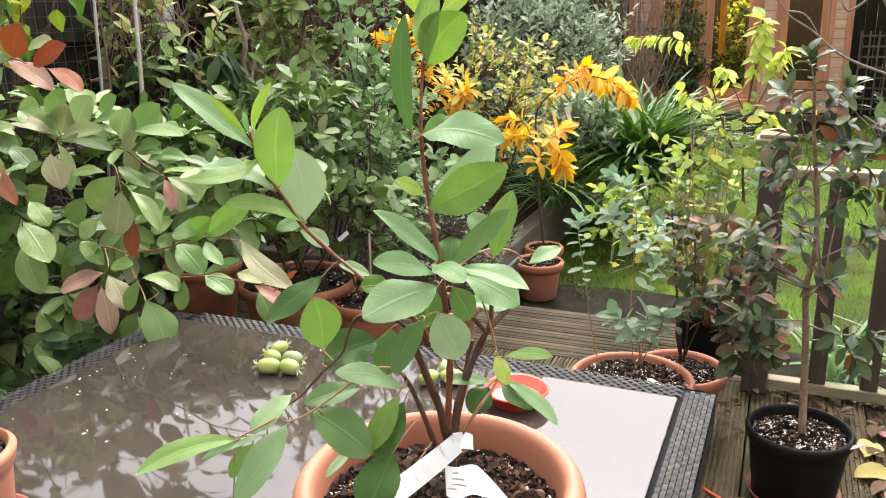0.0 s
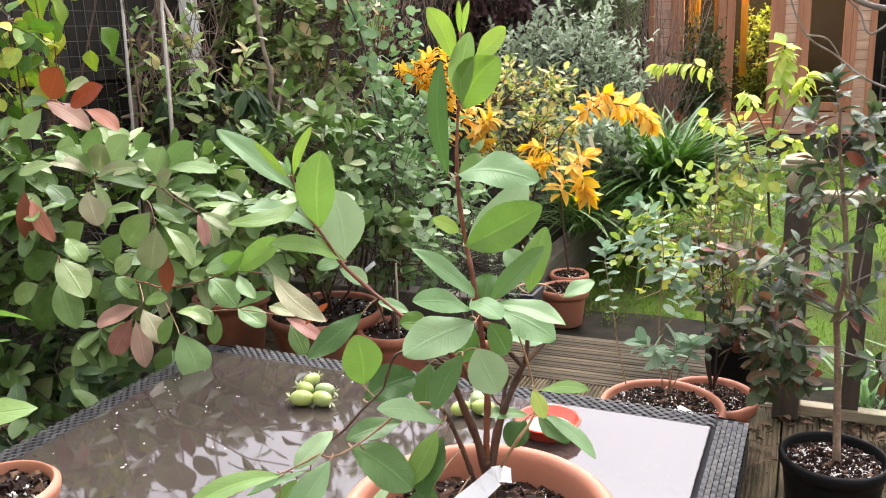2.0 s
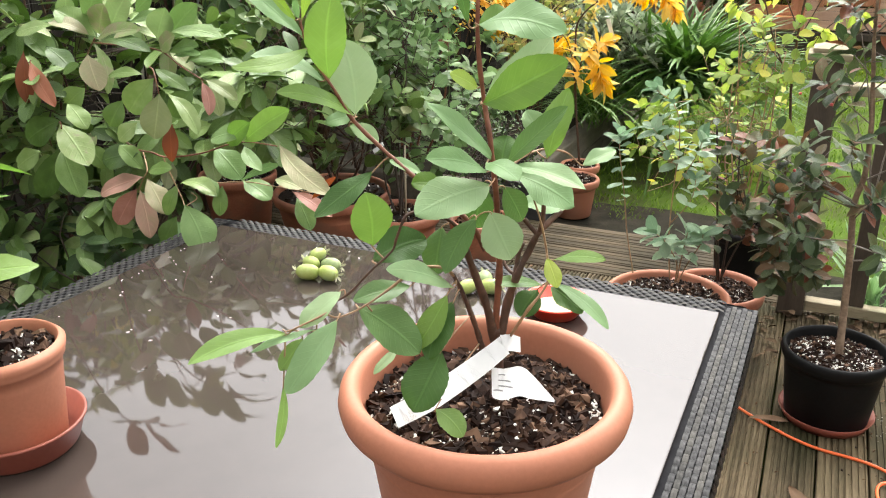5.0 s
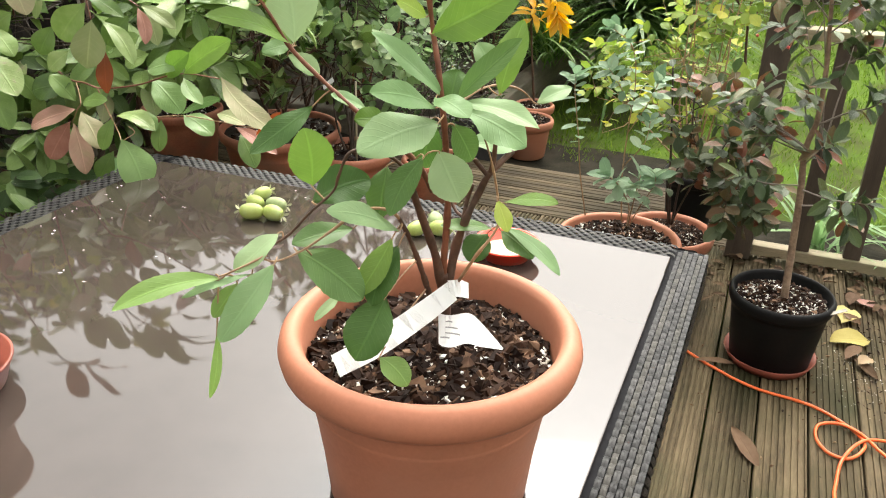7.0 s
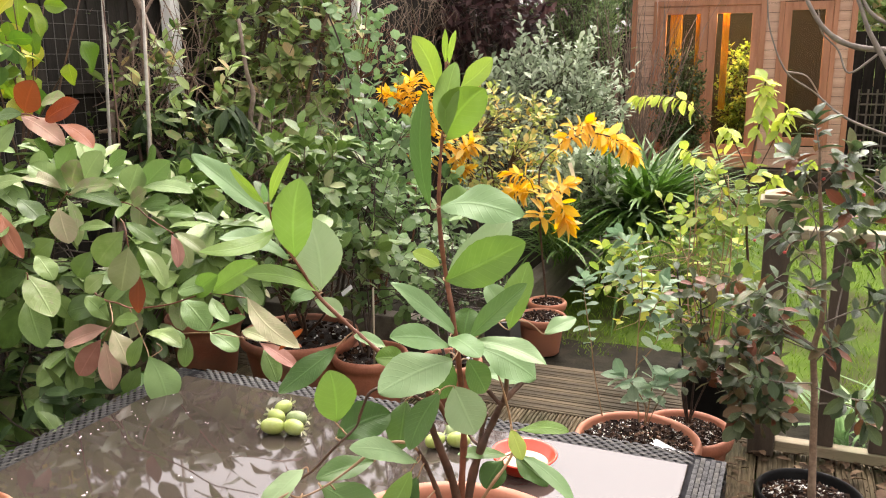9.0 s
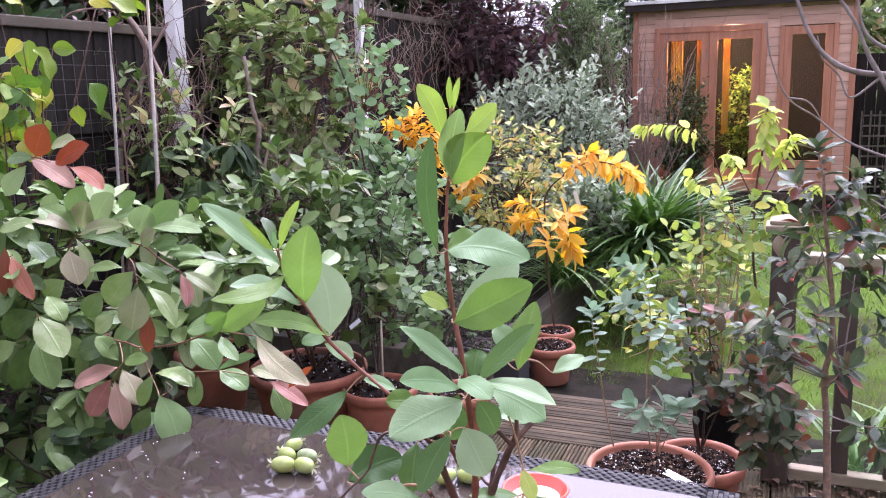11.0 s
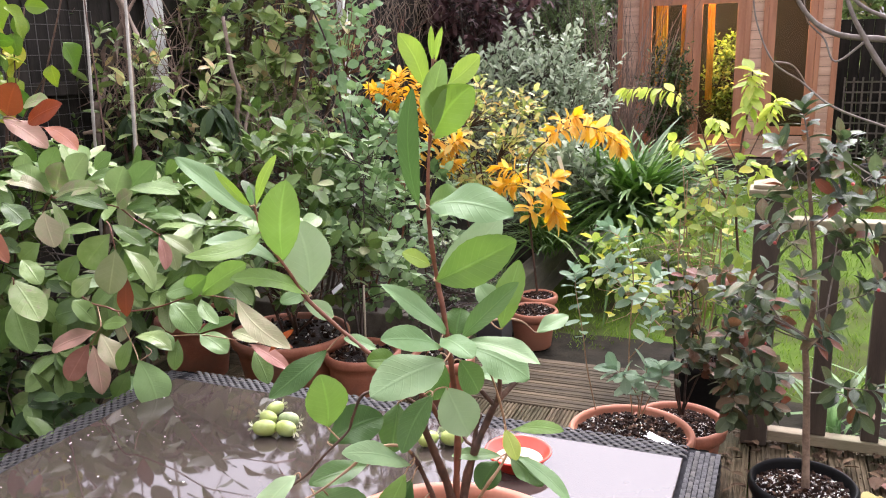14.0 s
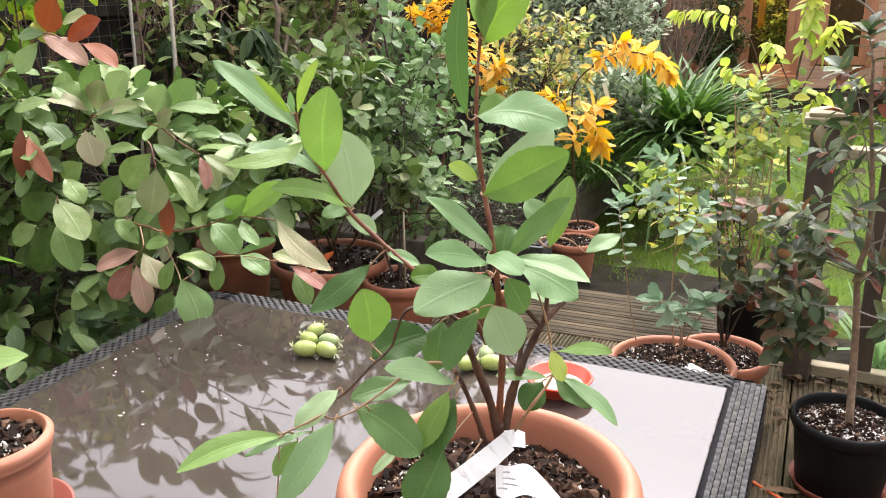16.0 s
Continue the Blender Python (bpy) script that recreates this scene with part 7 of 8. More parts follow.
gnarl_shoots = Sprays(old, LAUREL, TWIG, 0.42, 141, 0.9, 0.1, 0.8, "twig")
gnarl([(-0.572, 0.100, 0.952), (-0.577, 0.100, 1.209), (-0.623, 0.150, 1.412), (-0.553, 0.150, 1.646), (-0.515, 0.150, 1.859), (-0.464, 0.150, 1.992)], 0.03, 0.014, GNARLED)
gnarl([(-0.591, 0.150, 1.522), (-0.564, 0.100, 1.677), (-0.638, 0.050, 1.771), (-0.741, 0.050, 1.850)], 0.018, 0.009, TWIG)
gnarl([(-0.661, 0.050, 1.777), (-0.698, 0.070, 1.894), (-0.697, 0.100, 2.022)], 0.012, 0.008, GNARLED)
gnarl([(-0.413, 0.100, 1.211), (-0.364, 0.100, 1.368), (-0.398, 0.200, 1.518), (-0.311, 0.200, 1.640), (-0.228, 0.200, 1.834)], 0.02, 0.009, GNARLED)
gnarl([(-0.384, 0.200, 1.533), (-0.398, 0.200, 1.642), (-0.276, 0.200, 1.761), (-0.160, 0.300, 2.000)], 0.011, 0.006, TWIG)
gnarl([(-0.454, 0.200, 2.129), (-0.289, 0.200, 1.971), (-0.202, 0.200, 1.818), (-0.088, 0.150, 1.665), (-0.014, 0.150, 1.551)], 0.012, 0.006, GNARLED)
gnarl([(-0.443, 0.220, 2.145), (-0.342, 0.220, 2.005), (-0.245, 0.220, 1.835), (-0.228, 0.200, 1.607), (-0.141, 0.100, 1.337), (-0.069, 0.000, 1.046)], 0.013, 0.016, TWIG)
gnarl([(-0.405, -0.000, 1.216), (-0.296, -0.000, 1.229), (-0.187, 0.000, 1.237), (-0.100, 0.000, 1.196)], 0.008, 0.01, PALE_VINE)
gnarl([(-1.000, 0.100, 1.908), (-0.773, 0.100, 1.989), (-0.637, 0.100, 2.066), (-0.450, 0.200, 2.099)], 0.007, 0.004, PALE_VINE)
gnarl([(0.306, 0.400, 1.128), (0.293, 0.400, 1.285), (0.318, 0.400, 1.409), (0.284, 0.400, 1.532), (0.252, 0.400, 1.806)], 0.013, 0.008, GNARLED)
gnarl([(0.360, 0.400, 1.097), (0.337, 0.400, 1.191), (0.345, 0.450, 1.344)], 0.008, 0.005, GNARLED)
gnarl([(-0.551, 0.150, 1.364), (-0.487, 0.150, 1.474), (-0.484, 0.150, 1.613)], 0.009, 0.006, TWIG)
gnarl_shoots.sprig([(-0.709, 0.100, 1.650), (-0.680, 0.100, 1.726), (-0.678, 0.100, 1.797)], 0.004, 9, 0.3, 0.085)
gnarl_shoots.sprig([(-0.360, 0.100, 1.612), (-0.328, 0.100, 1.702), (-0.301, 0.100, 1.760)], 0.004, 10, 0.3, 0.085)
gnarl_shoots.sprig([(-0.297, 0.100, 1.581), (-0.237, 0.100, 1.654), (-0.203, 0.100, 1.713)], 0.004, 10, 0.3, 0.085)
gnarl_shoots.sprig([(-0.059, 0.200, 1.634), (-0.022, 0.200, 1.723), (-0.003, 0.200, 1.758)], 0.004, 9, 0.3, 0.08)
gnarl_shoots.sprig([(-0.572, 0.100, 1.678), (-0.549, 0.050, 1.768), (-0.500, 0.050, 1.826)], 0.004, 9, 0.3, 0.085)
gnarl_shoots.sprig([(-0.723, -0.000, 1.621), (-0.652, 0.000, 1.680), (-0.554, 0.000, 1.708)], 0.004, 10, 0.3, 0.09)
gnarl_shoots.sprig([(-0.301, 0.100, 1.306), (-0.250, 0.100, 1.398), (-0.201, 0.100, 1.474)], 0.004, 12, 0.2, 0.06)
gnarl_shoots.sprig([(-0.429, 0.000, 1.129), (-0.448, 0.000, 1.221), (-0.467, 0.000, 1.283)], 0.004, 9, 0.3, 0.07)
gnarl_shoots.sprig([(-0.471, 0.000, 0.971), (-0.417, 0.000, 1.067), (-0.349, 0.000, 1.130)], 0.004, 9, 0.3, 0.08)
gnarl_shoots.finish(6, 0.2, 0.3, 0.8, 0.5)

# strap leaves beyond the railing
for k, (x, y, cnt) in enumerate(((0.42, 3.72, 26), (0.85, 3.68, 24), (1.4, 3.75, 24))):
    t = thing("strap_leaf_plant", (x, y, LAWN + 0.02), "tuft of pale green strap leaves by the railing", "plant", "strap tufts")
    rr = np.random.default_rng(150 + k)
    az, el = rr.uniform(0, 6.28, cnt), rr.uniform(0.7, 1.4, cnt)
    ax = np.stack([np.cos(az) * np.cos(el), np.sin(az) * np.cos(el), np.sin(el)], -1)
    fc = np.stack([-np.cos(az) * np.sin(el), -np.sin(az) * np.sin(el), np.cos(el)], -1)
    single_leaves(t, np.stack([rr.normal(0, 0.04, cnt), rr.normal(0, 0.04, cnt), np.zeros(cnt)], -1), ax, fc, rr.uniform(0.35, 0.6, cnt), rr.uniform(0.018, 0.028, cnt), ROUND_PALE, 9, 0.5, 0.3, 0.6, 0.4)

# far corner beside the cabin
tr = thing("grey_trellis", (1.05, 13.7, LAWN), "pale grey square trellis panel against the dark fence", "trellis", kind="structure")
for k in range(15):
    part("slat", box(0.12 * k, 0, 0.05, 0.12 * k + 0.025, 0.012, 1.25), SLEEPER, tr)
for k in range(8):
    part("slat", box(0, -0.014, 0.12 + 0.15 * k, 1.72, -0.002, 0.145 + 0.15 * k), SLEEPER, tr)
trough = thing("wooden_trough", (1.55, 12.1, LAWN), "low weathered wooden trough planted with small green plants", "planter")
part("front_board", box(-0.3, -0.15, 0, 0.3, -0.13, 0.26, 0.004), PALE_WOOD, trough)
part("back_board", box(-0.3, 0.13, 0, 0.3, 0.15, 0.26, 0.004), PALE_WOOD, trough)
part("side_board", box(-0.3, -0.129, 0, -0.28, 0.129, 0.26, 0.004), PALE_WOOD, trough)
part("side_board", box(0.28, -0.129, 0, 0.3, 0.129, 0.26, 0.004), PALE_WOOD, trough)
part("compost", box(-0.279, -0.129, 0.02, 0.279, 0.129, 0.22), COMPOST, trough)
shrub(trough, (0, 0, 0.2), [((0, 0, 0.36), (0.26, 0.12, 0.12), 26)], (0.06, 0.03), ROUND_LEAF, 161, DARK_STEM, 0.004, 0.12, 7)
p = pot_plant("orange_pot", (1.45, 10.6, LAWN), "small orange pot with a tiny plant on the lawn", 0.12, 0.2, 16, "", TERRACOTTA)
shrub(p, (0, 0, 0.18), [((0, 0, 0.32), (0.12, 0.12, 0.1), 10)], (0.05, 0.03), ROUND_LEAF, 162, DARK_STEM, 0.003, 0.1, 6)
p = pot_plant("dark_pot", (1.3, 11.4, LAWN), "dark plastic pot with a small shrub near the cabin", 0.16, 0.26, 17, "", GREY_PLASTIC)
shrub(p, (0, 0, 0.22), [((0, 0, 0.5), (0.18, 0.16, 0.2), 24)], (0.06, 0.03), DARK_LEAF, 163, DARK_STEM, 0.004, 0.12, 7)

# crumbs of soil and bark on the deck by the black pot
rr = np.random.default_rng(171)
for nm, cnt, m, cx, cy, sx, sy, sz, lab in (("soil_crumbs", 420, BARK, 0.5, 2.75, 0.16, 0.3, 0.006, "dark soil crumbs scattered on the decking"), ("perlite_spill", 150, PERLITE, 0.5, 2.6, 0.07, 0.1, 0.0028, "white perlite grains spilt on the decking"), ("twig_litter", 200, DEAD_LEAF, 0.3, 2.6, 0.35, 0.5, 0.007, "brown plant scraps lying on the decking")):
    V, Fc = [], []
    for k in range(cnt):
        s = sz * rr.uniform(0.5, 1.5)
        at = np.array((rr.normal(cx, sx), min(3.3, rr.normal(cy, sy)), 0.002))
        m3 = np.array(Euler((rr.normal(0, 0.3), rr.normal(0, 0.3), rr.uniform(0, 6.28))).to_matrix())
        ring = np.array([(-1, -0.3, 0), (0.1, -0.6, 0), (1, 0.1, 0), (0.2, 0.5, 0), (0, 0, 0.5)]) * rr.uniform(0.5, 1.1, (5, 3)) * s
        V.append(ring @ m3.T + at)
        Fc += [[5 * k + a for a in f] for f in ((0, 1, 4), (1, 2, 4), (2, 3, 4), (3, 0, 4))]
    me = bpy.data.meshes.new(nm)
    me.from_pydata(np.concatenate(V).tolist(), [], Fc)
    tagged(part(nm, me, m), lab, "litter", kind="stuff")
# ---- the potted guava on the table ----
guava = thing("potted_guava", (-0.293, 0.839, TABLE_Z), "large terracotta pot with a leafy young guava tree and white labels", "potted plant")
part("pot", lathe([(0, 0), (0.13, 0), (0.1354, 0.0056), (0.1419, 0.073), (0.1523, 0.15), (0.1555, 0.1607), (0.1539, 0.1639), (0.1586, 0.1821), (0.1596, 0.195), (0.1669, 0.1992), (0.1815, 0.2035), (0.1898, 0.2132), (0.1925, 0.226), (0.1898, 0.2388), (0.1836, 0.2474), (0.1753, 0.2517), (0.1669, 0.2474), (0.1628, 0.2378), (0.1607, 0.2228), (0.1564, 0.1693), (0.1338, 0.0355), (0.1177, 0.0195), (0, 0.0195)],
                  96), TERRACOTTA, guava, smooth=True)
compost_top(0.1578, 0.1960, 21, 2400, 1700, guava, 0.0075)
leaf_seed[0] = 900


stem_points = []


def stem(name, points, r0, r1, m):
    line = smooth_path(points, 7)
    stem_points.extend(line)
    part(name, tube(line, r0 * 0.95, r1 * 0.95, 10, None, 0.35), m, guava, smooth=True)


def leaf(base, tip, width, face, arch, bow, m):
    """One leaf of the guava on a petiole from the nearest stem."""
    leaf_seed[0] += 1
    rr = np.random.default_rng(leaf_seed[0])
    b, e = Vector(base), Vector(tip)
    lf = part("leaf", blade_mesh(b, b + (e - b) * 1.03, width * 1.06, Vector(face) + Vector(rr.normal(0, 0.03, 3)), arch, bow, rr, 25, 9, 0.3, 0.54, 0.016), m, guava)
    q = min(stem_points, key=lambda p: (p - b).length)
    ax = e - b
    part("petiole", tube(smooth_path([q, q.lerp(b, 0.55) - ax * 0.04 + Vector((0, 0, 0.002)), b, b + ax * 0.07], 4), 0.0011, 0.0007, 6), TAN_STEM, lf, smooth=True)


# stems: points along each, thickness at both ends
stem("trunk", [(0.011, -0.006, 0.154), (0.014, 0.005, 0.226), (0.016, 0.006, 0.292), (0.011, 0.004, 0.320)], 0.009, 0.0075, HERO_STEM)
stem("stem", [(0.012, 0.005, 0.296), (0.007, -0.008, 0.350), (-0.004, -0.023, 0.402), (-0.011, -0.036, 0.440), (-0.018, -0.039, 0.470)], 0.0065, 0.004, HERO_STEM)
stem("stem", [(0.002, -0.010, 0.293), (-0.003, -0.033, 0.348), (-0.012, -0.047, 0.390), (-0.018, -0.060, 0.417)], 0.0042, 0.0025, HERO_STEM)
stem("stem", [(0.012, 0.004, 0.312), (0.014, 0.005, 0.357), (0.016, 0.006, 0.408), (0.014, 0.005, 0.458), (0.014, -0.005, 0.506), (0.007, -0.008, 0.571), (-0.003, -0.001, 0.610), (-0.009, -0.003, 0.658), (-0.011, -0.004, 0.704), (-0.008, -0.003, 0.764), (-0.003, -0.001, 0.803), (-0.002, -0.001, 0.861)], 0.0048, 0.0017, RED_STEM)
stem("stem", [(0.019, 0.007, 0.308), (0.023, 0.019, 0.352), (0.034, 0.023, 0.392), (0.043, 0.037, 0.419), (0.053, 0.041, 0.443), (0.064, 0.056, 0.457), (0.073, 0.070, 0.466)], 0.0062, 0.0032, HERO_STEM)
stem("stub", [(0.053, 0.041, 0.441), (0.043, 0.037, 0.454), (0.037, 0.035, 0.462)], 0.0035, 0.0028, HERO_STEM)
stem("stub", [(0.055, 0.042, 0.446), (0.058, 0.043, 0.462), (0.059, 0.043, 0.487)], 0.0034, 0.0026, HERO_STEM)
stem("stem", [(0.031, 0.022, 0.388), (0.031, 0.033, 0.415), (0.036, 0.035, 0.431)], 0.004, 0.0025, HERO_STEM)
stem("stem", [(0.033, 0.023, 0.390), (0.019, 0.028, 0.395), (0.009, 0.035, 0.405)], 0.003, 0.002, HERO_STEM)
stem("stem", [(0.034, 0.002, 0.316), (0.056, -0.001, 0.356), (0.069, 0.015, 0.377), (0.073, 0.027, 0.393), (0.067, 0.035, 0.424), (0.058, 0.032, 0.466), (0.046, 0.027, 0.504)], 0.0022, 0.0012, TAN_STEM)
stem("branch", [(0.010, -0.028, 0.440), (-0.006, -0.034, 0.473), (-0.035, -0.045, 0.502), (-0.075, -0.049, 0.530), (-0.111, -0.052, 0.558), (-0.143, -0.063, 0.593), (-0.155, -0.079, 0.629), (-0.173, -0.085, 0.659), (-0.183, -0.089, 0.686), (-0.187, -0.090, 0.705)], 0.0034, 0.0016, RED_STEM)
stem("branch", [(-0.008, -0.035, 0.455), (-0.024, -0.062, 0.486), (-0.040, -0.089, 0.501), (-0.054, -0.105, 0.500), (-0.065, -0.109, 0.474), (-0.071, -0.111, 0.457), (-0.089, -0.129, 0.437), (-0.112, -0.137, 0.410), (-0.129, -0.154, 0.398)], 0.0023, 0.0013, BROWN_STEM)
stem("branch", [(-0.017, -0.060, 0.415), (-0.022, -0.072, 0.428), (-0.035, -0.088, 0.435), (-0.044, -0.112, 0.438), (-0.063, -0.130, 0.421), (-0.090, -0.150, 0.400), (-0.111, -0.169, 0.392), (-0.125, -0.174, 0.396)], 0.002, 0.0012, TAN_STEM)
stem("branch", [(-0.119, -0.172, 0.399), (-0.141, -0.191, 0.388), (-0.160, -0.198, 0.378), (-0.166, -0.200, 0.380)], 0.0014, 0.001, TAN_STEM)
stem("branch", [(0.019, 0.007, 0.525), (0.028, 0.042, 0.537), (0.043, 0.080, 0.540), (0.062, 0.119, 0.528), (0.078, 0.136, 0.508)], 0.0018, 0.001, TAN_STEM)
# leaves, one by one: base, tip, width, the way its face looks, arch, bow, material
leaf((-0.160, -0.080, 0.640), (-0.146, -0.086, 0.732), 0.045, (0.30, -0.95, -0.10), 0.05, 0.04, HERO_LEAF)
leaf((-0.144, -0.053, 0.595), (-0.171, -0.031, 0.675), 0.055, (0.65, -0.65, 0.40), 0.05, -0.04, HERO_BLUE)
leaf((-0.183, -0.089, 0.685), (-0.243, -0.143, 0.762), 0.032, (0.83, -0.19, 0.52), 0.06, 0.04, HERO_BLUE)
leaf((-0.175, -0.097, 0.676), (-0.209, -0.184, 0.667), 0.024, (0.43, -0.25, 0.87), 0.04, 0.16, HERO_LEAF)
leaf((-0.167, -0.083, 0.638), (-0.215, -0.143, 0.671), 0.031, (0.66, -0.12, 0.74), 0.10, -0.06, HERO_BLUE)
leaf((-0.185, -0.100, 0.706), (-0.187, -0.154, 0.752), 0.011, (0.99, -0.11, -0.07), 0.05, 0.05, HERO_LIME)
leaf((-0.185, -0.089, 0.704), (-0.166, -0.072, 0.759), 0.012, (0.23, -0.95, 0.23), 0.03, 0.05, HERO_LIME)
leaf((-0.176, -0.107, 0.708), (-0.173, -0.117, 0.732), 0.007, (0.70, -0.63, -0.34), 0.02, 0.05, HERO_BLUE)
leaf((-0.144, -0.053, 0.593), (-0.173, -0.160, 0.638), 0.026, (0.78, 0.05, 0.62), 0.06, -0.04, HERO_LEAF)
leaf((-0.157, -0.037, 0.590), (-0.177, -0.065, 0.585), 0.019, (0.48, -0.46, 0.74), 0.05, 0.00, HERO_BLUE)
leaf((-0.162, -0.039, 0.578), (-0.135, -0.018, 0.557), 0.023, (0.74, -0.41, 0.53), 0.05, 0.00, HERO_BLUE)
leaf((-0.008, -0.014, 0.831), (-0.024, -0.041, 0.887), 0.026, (0.76, -0.65, -0.10), 0.04, -0.06, HERO_LIME)
leaf((-0.002, -0.001, 0.858), (-0.003, -0.001, 0.895), 0.007, (0.53, -0.85, 0.00), 0.02, 0.02, HERO_LIME)
leaf((0.001, 0.000, 0.858), (0.008, 0.003, 0.894), 0.007, (0.20, -0.98, 0.03), 0.02, 0.03, HERO_LIME)
leaf((0.012, 0.005, 0.833), (0.052, -0.002, 0.863), 0.027, (-0.34, -0.90, 0.26), 0.06, -0.10, HERO_LIME)
leaf((0.001, -0.010, 0.779), (0.015, -0.016, 0.858), 0.028, (0.09, -0.99, -0.09), 0.04, 0.05, HERO_LEAF)
leaf((-0.003, -0.001, 0.774), (0.047, -0.015, 0.831), 0.047, (-0.06, -0.98, -0.17), 0.05, 0.08, HERO_LEAF)
leaf((-0.012, -0.026, 0.699), (-0.012, -0.037, 0.828), 0.024, (0.74, -0.67, -0.05), 0.04, 0.09, HERO_DARK)
leaf((-0.005, -0.013, 0.698), (0.095, -0.029, 0.696), 0.050, (-0.07, -0.52, 0.85), 0.16, -0.04, HERO_BLUE)
leaf((-0.018, 0.015, 0.695), (0.005, 0.066, 0.699), 0.032, (0.73, -0.37, 0.58), 0.05, 0.00, HERO_LEAF)
leaf((-0.012, 0.017, 0.608), (0.053, 0.062, 0.676), 0.046, (0.04, -0.85, 0.52), 0.06, -0.10, HERO_BLUE)
leaf((0.000, -0.011, 0.611), (0.095, -0.018, 0.665), 0.049, (-0.20, -0.95, 0.22), 0.06, -0.03, HERO_LEAF)
leaf((-0.010, -0.004, 0.627), (-0.031, -0.033, 0.647), 0.020, (0.86, -0.36, 0.36), 0.05, 0.00, HERO_LIME)
leaf((0.011, -0.007, 0.545), (-0.037, -0.078, 0.620), 0.027, (0.90, -0.19, 0.39), 0.06, 0.02, HERO_BLUE)
leaf((0.008, -0.018, 0.534), (-0.026, -0.106, 0.568), 0.035, (0.67, 0.03, 0.74), 0.07, 0.00, HERO_BLUE)
leaf((0.014, -0.027, 0.520), (-0.029, -0.128, 0.513), 0.053, (0.45, -0.25, 0.86), 0.07, 0.00, HERO_BLUE)
leaf((0.008, -0.018, 0.545), (0.061, -0.063, 0.543), 0.033, (-0.08, -0.15, 0.98), 0.06, 0.00, HERO_BLUE)
leaf((0.037, -0.008, 0.540), (0.123, -0.019, 0.527), 0.031, (0.10, -0.31, 0.95), 0.08, 0.00, HERO_BLUE)
leaf((0.032, 0.012, 0.525), (0.102, 0.016, 0.494), 0.051, (0.38, -0.43, 0.82), 0.08, 0.00, HERO_BLUE)
leaf((0.028, -0.011, 0.543), (0.093, 0.002, 0.611), 0.028, (-0.26, -0.87, 0.42), 0.05, -0.02, HERO_DARK)
leaf((0.055, 0.063, 0.534), (0.067, 0.099, 0.611), 0.035, (-0.05, -0.90, 0.44), 0.05, 0.00, HERO_LEAF)
leaf((0.049, 0.050, 0.565), (0.029, 0.053, 0.592), 0.027, (0.55, -0.67, 0.50), 0.05, 0.00, HERO_BLUE)
leaf((0.009, 0.025, 0.532), (0.008, 0.046, 0.560), 0.038, (-0.01, -0.81, 0.58), 0.05, 0.00, HERO_DARK)
leaf((0.019, -0.036, 0.492), (0.049, -0.046, 0.443), 0.048, (0.55, -0.69, 0.48), 0.05, -0.02, HERO_BLUE)
leaf((0.008, -0.050, 0.488), (-0.009, -0.099, 0.437), 0.030, (0.18, -0.74, 0.65), 0.05, -0.05, HERO_DARK)
leaf((-0.038, -0.046, 0.469), (-0.038, -0.067, 0.417), 0.036, (0.21, -0.90, 0.37), 0.05, 0.00, HERO_DARK)
leaf((-0.040, -0.036, 0.517), (-0.065, -0.067, 0.525), 0.028, (0.63, -0.34, 0.70), 0.05, 0.00, HERO_LEAF)
leaf((-0.072, -0.027, 0.525), (-0.098, -0.057, 0.545), 0.019, (0.71, -0.13, 0.69), 0.05, 0.00, HERO_BLUE)
leaf((0.020, 0.007, 0.510), (0.037, 0.024, 0.465), 0.034, (0.82, -0.57, 0.09), 0.05, 0.00, HERO_DARK)
leaf((0.026, 0.041, 0.477), (0.071, 0.090, 0.466), 0.035, (0.48, -0.26, 0.84), 0.06, 0.00, HERO_BLUE)
leaf((0.080, 0.136, 0.508), (0.113, 0.169, 0.523), 0.025, (0.14, -0.51, 0.85), 0.05, 0.00, HERO_BLUE)
leaf((-0.008, 0.018, 0.511), (-0.025, 0.023, 0.446), 0.037, (0.08, -0.99, -0.09), 0.05, 0.00, HERO_DARK)
leaf((-0.092, -0.119, 0.463), (-0.091, -0.130, 0.528), 0.045, (0.68, -0.72, -0.13), 0.05, -0.04, HERO_LEAF)
leaf((-0.092, -0.119, 0.445), (-0.049, -0.071, 0.460), 0.044, (0.39, -0.57, 0.72), 0.05, 0.04, HERO_DARK)
leaf((-0.118, -0.065, 0.532), (-0.161, -0.123, 0.491), 0.030, (0.25, -0.68, 0.69), 0.06, 0.03, HERO_DARK)
leaf((-0.014, -0.069, 0.403), (-0.056, -0.149, 0.451), 0.030, (0.69, 0.07, 0.72), 0.07, -0.02, HERO_BLUE)
leaf((-0.066, -0.078, 0.400), (-0.108, -0.136, 0.399), 0.030, (0.34, -0.28, 0.90), 0.05, 0.00, HERO_DARK)
leaf((-0.100, -0.144, 0.396), (-0.032, -0.129, 0.345), 0.048, (0.59, -0.47, 0.65), 0.06, 0.02, HERO_DARK)
leaf((-0.020, -0.072, 0.395), (-0.039, -0.121, 0.343), 0.030, (-0.01, -0.73, 0.69), 0.06, 0.05, HERO_LEAF)
leaf((-0.013, -0.069, 0.386), (-0.024, -0.116, 0.332), 0.039, (0.08, -0.76, 0.64), 0.06, -0.05, HERO_DARK)
leaf((-0.019, -0.092, 0.330), (-0.034, -0.140, 0.272), 0.053, (0.02, -0.78, 0.63), 0.06, 0.03, HERO_DARK)
leaf((-0.018, -0.113, 0.262), (0.020, -0.121, 0.239), 0.035, (0.49, -0.22, 0.84), 0.06, 0.05, HERO_LEAF)
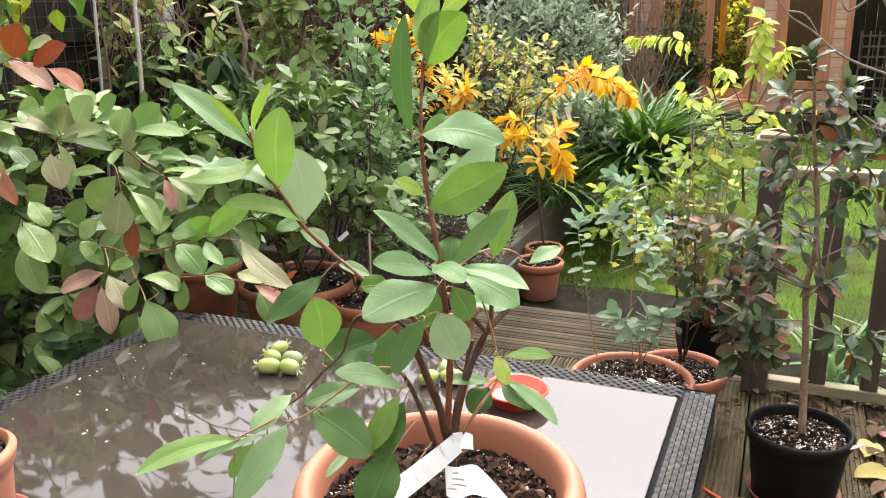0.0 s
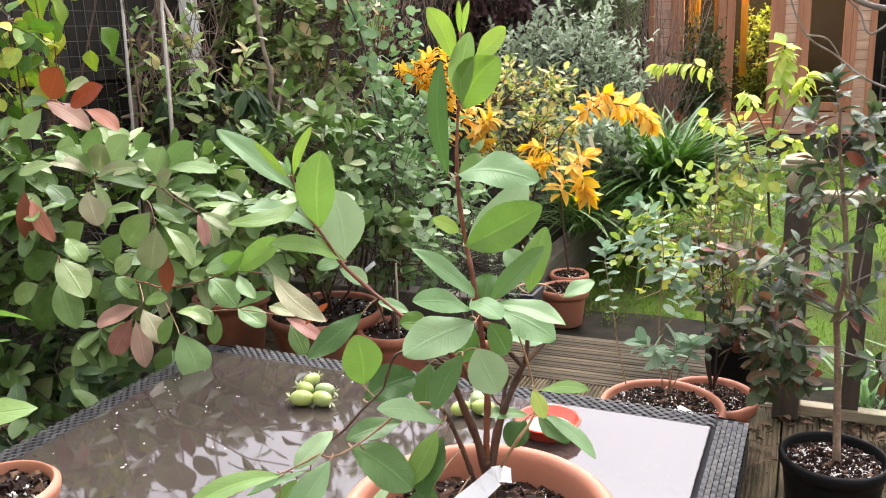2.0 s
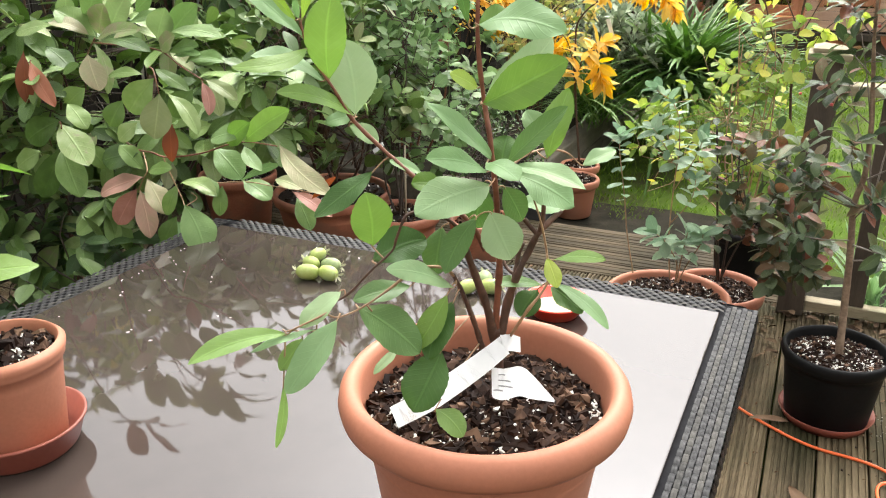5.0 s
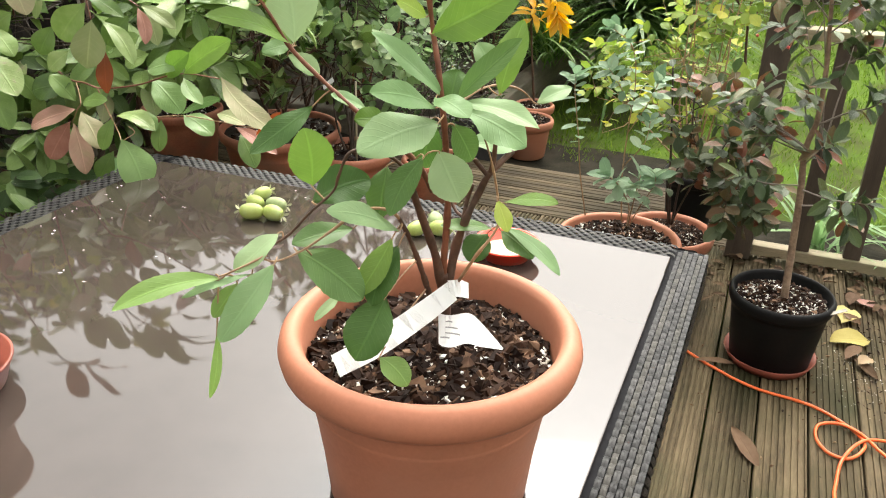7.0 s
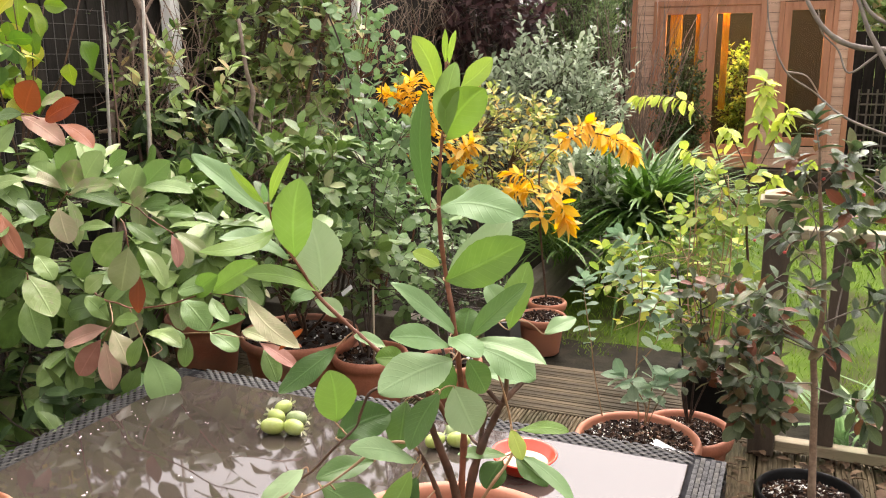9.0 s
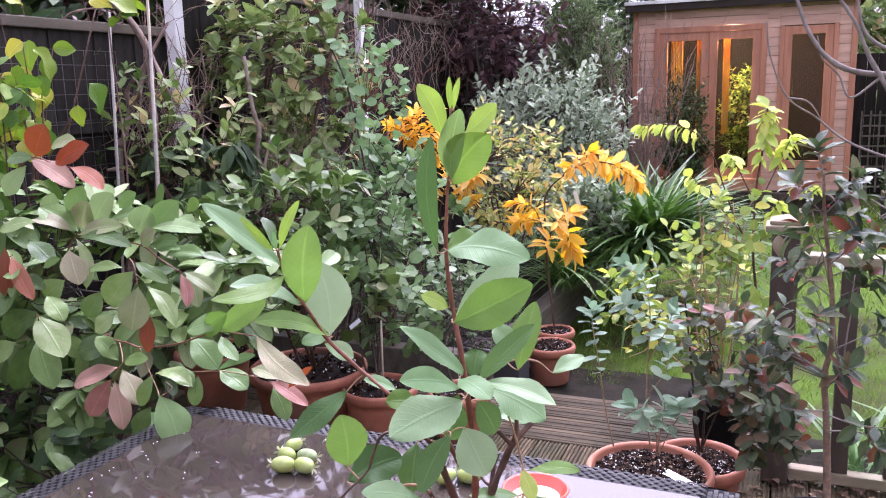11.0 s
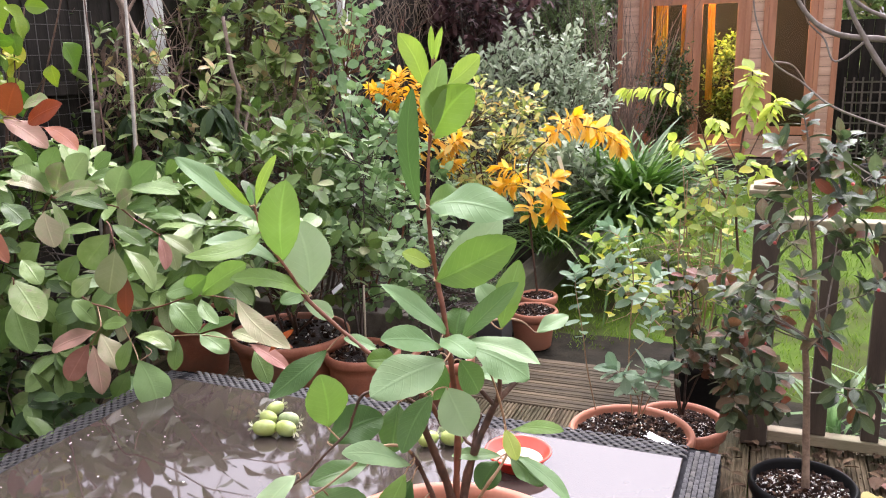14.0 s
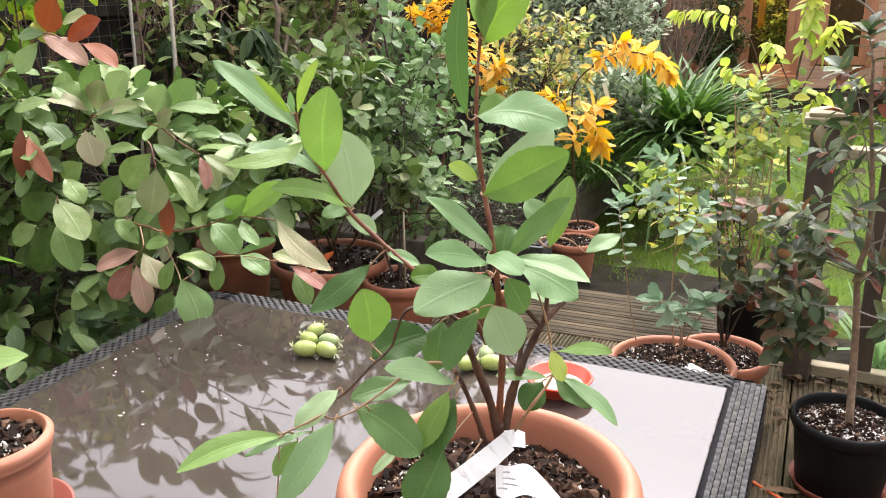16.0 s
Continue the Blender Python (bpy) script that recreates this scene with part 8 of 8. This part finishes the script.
leaf((-0.077, -0.093, 0.321), (-0.091, -0.129, 0.302), 0.015, (-0.09, -0.44, 0.89), 0.05, 0.05, HERO_BLUE)
leaf((-0.160, -0.198, 0.375), (-0.225, -0.286, 0.368), 0.028, (0.28, -0.28, 0.92), 0.05, -0.05, HERO_LEAF)
leaf((-0.106, -0.178, 0.395), (-0.141, -0.233, 0.324), 0.038, (0.04, -0.80, 0.60), 0.05, 0.03, HERO_BLUE)
leaf((-0.123, -0.141, 0.411), (-0.145, -0.192, 0.383), 0.029, (0.01, -0.49, 0.87), 0.06, 0.03, HERO_BLUE)
leaf((-0.136, -0.178, 0.375), (-0.187, -0.229, 0.362), 0.013, (0.02, -0.26, 0.96), 0.05, 0.00, HERO_BLUE)
leaf((-0.151, -0.184, 0.365), (-0.159, -0.219, 0.340), 0.022, (0.19, -0.60, 0.78), 0.05, 0.03, HERO_LEAF)
leaf((-0.158, -0.218, 0.321), (-0.166, -0.232, 0.244), 0.011, (0.40, -0.91, 0.12), 0.02, 0.05, HERO_LEAF)
leaf((0.071, 0.047, 0.408), (0.140, 0.030, 0.426), 0.021, (-0.31, -0.29, 0.91), 0.06, 0.02, HERO_LEAF)
leaf((0.070, 0.026, 0.419), (0.089, 0.012, 0.389), 0.020, (0.46, -0.64, 0.61), 0.05, 0.00, LIME_LEAF)
leaf((0.076, 0.028, 0.381), (0.121, 0.012, 0.361), 0.030, (0.20, -0.53, 0.82), 0.06, 0.00, HERO_DARK)
leaf((0.080, 0.029, 0.385), (0.157, -0.006, 0.356), 0.021, (0.22, -0.28, 0.94), 0.06, 0.04, HERO_BLUE)
leaf((0.055, 0.042, 0.367), (0.041, 0.015, 0.340), 0.034, (0.09, -0.74, 0.67), 0.05, 0.00, HERO_DARK)
leaf((0.060, 0.044, 0.373), (0.010, 0.004, 0.384), 0.021, (0.34, -0.19, 0.92), 0.05, 0.00, HERO_DARK)
# labels tied to the guava's trunk
def ribbon(name, top, bottom, m, label):
    """A thin strip between two edge lines."""
    a, b = smooth_path(top, 6), smooth_path(bottom, 6)
    bm = bmesh.new()
    va, vb = [bm.verts.new(p) for p in a], [bm.verts.new(p) for p in b]
    for k in range(len(a) - 1):
        bm.faces.new((va[k], va[k + 1], vb[k + 1], vb[k]))
    bmesh.ops.solidify(bm, geom=bm.faces[:], thickness=0.0006)
    return part(name, bm, m, guava, label, smooth=True)


strip = ribbon("long_label", [(-0.0654, -0.1407, 0.2684), (-0.0289, -0.1061, 0.2880), (0.0044, -0.0524, 0.3072), (0.0260, -0.0149, 0.3211)],
               [(-0.0550, -0.1400, 0.2415), (-0.0165, -0.1055, 0.2610), (0.0180, -0.0510, 0.2825), (0.0385, -0.0125, 0.2985)], PAPER, "long white plastic label")
ribbon("print_line", [(-0.0535, -0.1305, 0.2641), (-0.0353, -0.1122, 0.2759), (-0.0159, -0.0842, 0.2883)], [(-0.0524, -0.1305, 0.2614), (-0.0342, -0.1122, 0.2732), (-0.0148, -0.0842, 0.2856)], INK, "faint grey print").parent = strip
ribbon("label_end", [(0.0260, -0.0149, 0.3232), (0.0357, 0.0023, 0.3178), (0.0454, 0.0066, 0.3135)], [(0.0314, -0.0117, 0.3007), (0.0389, 0.0023, 0.2942), (0.0464, 0.0066, 0.2920)], PAPER, "folded end of a white label")
wrap = ribbon("wrapped_label", [(0.0103, 0.0011, 0.2744), (0.0168, -0.0160, 0.2765), (0.0340, -0.0204, 0.2798), (0.0544, -0.0160, 0.2852), (0.0727, -0.0225, 0.2808), (0.1060, -0.0333, 0.2588)],
              [(0.0114, 0.0011, 0.2314), (0.0178, -0.0160, 0.2314), (0.0340, -0.0204, 0.2336), (0.0544, -0.0182, 0.2432), (0.0727, -0.0246, 0.2475), (0.1049, -0.0343, 0.2567)], PAPER, "white printed label wrapped round the trunk")
for k in range(4):
    z = 0.271 - 0.008 * k
    ln = (0.0086, 0.016, 0.0193, 0.012)[k]
    x0 = 0.0275 if k < 3 else 0.021
    ribbon("print_line", [(x0, -0.0220, z), (x0 + ln * 0.5, -0.0209, z + 0.001), (x0 + ln, -0.0209, z + 0.0015)], [(x0, -0.0220, z - 0.0015), (x0 + ln * 0.5, -0.0209, z - 0.001), (x0 + ln, -0.0209, z - 0.0008)], INK, "small grey print").parent = wrap
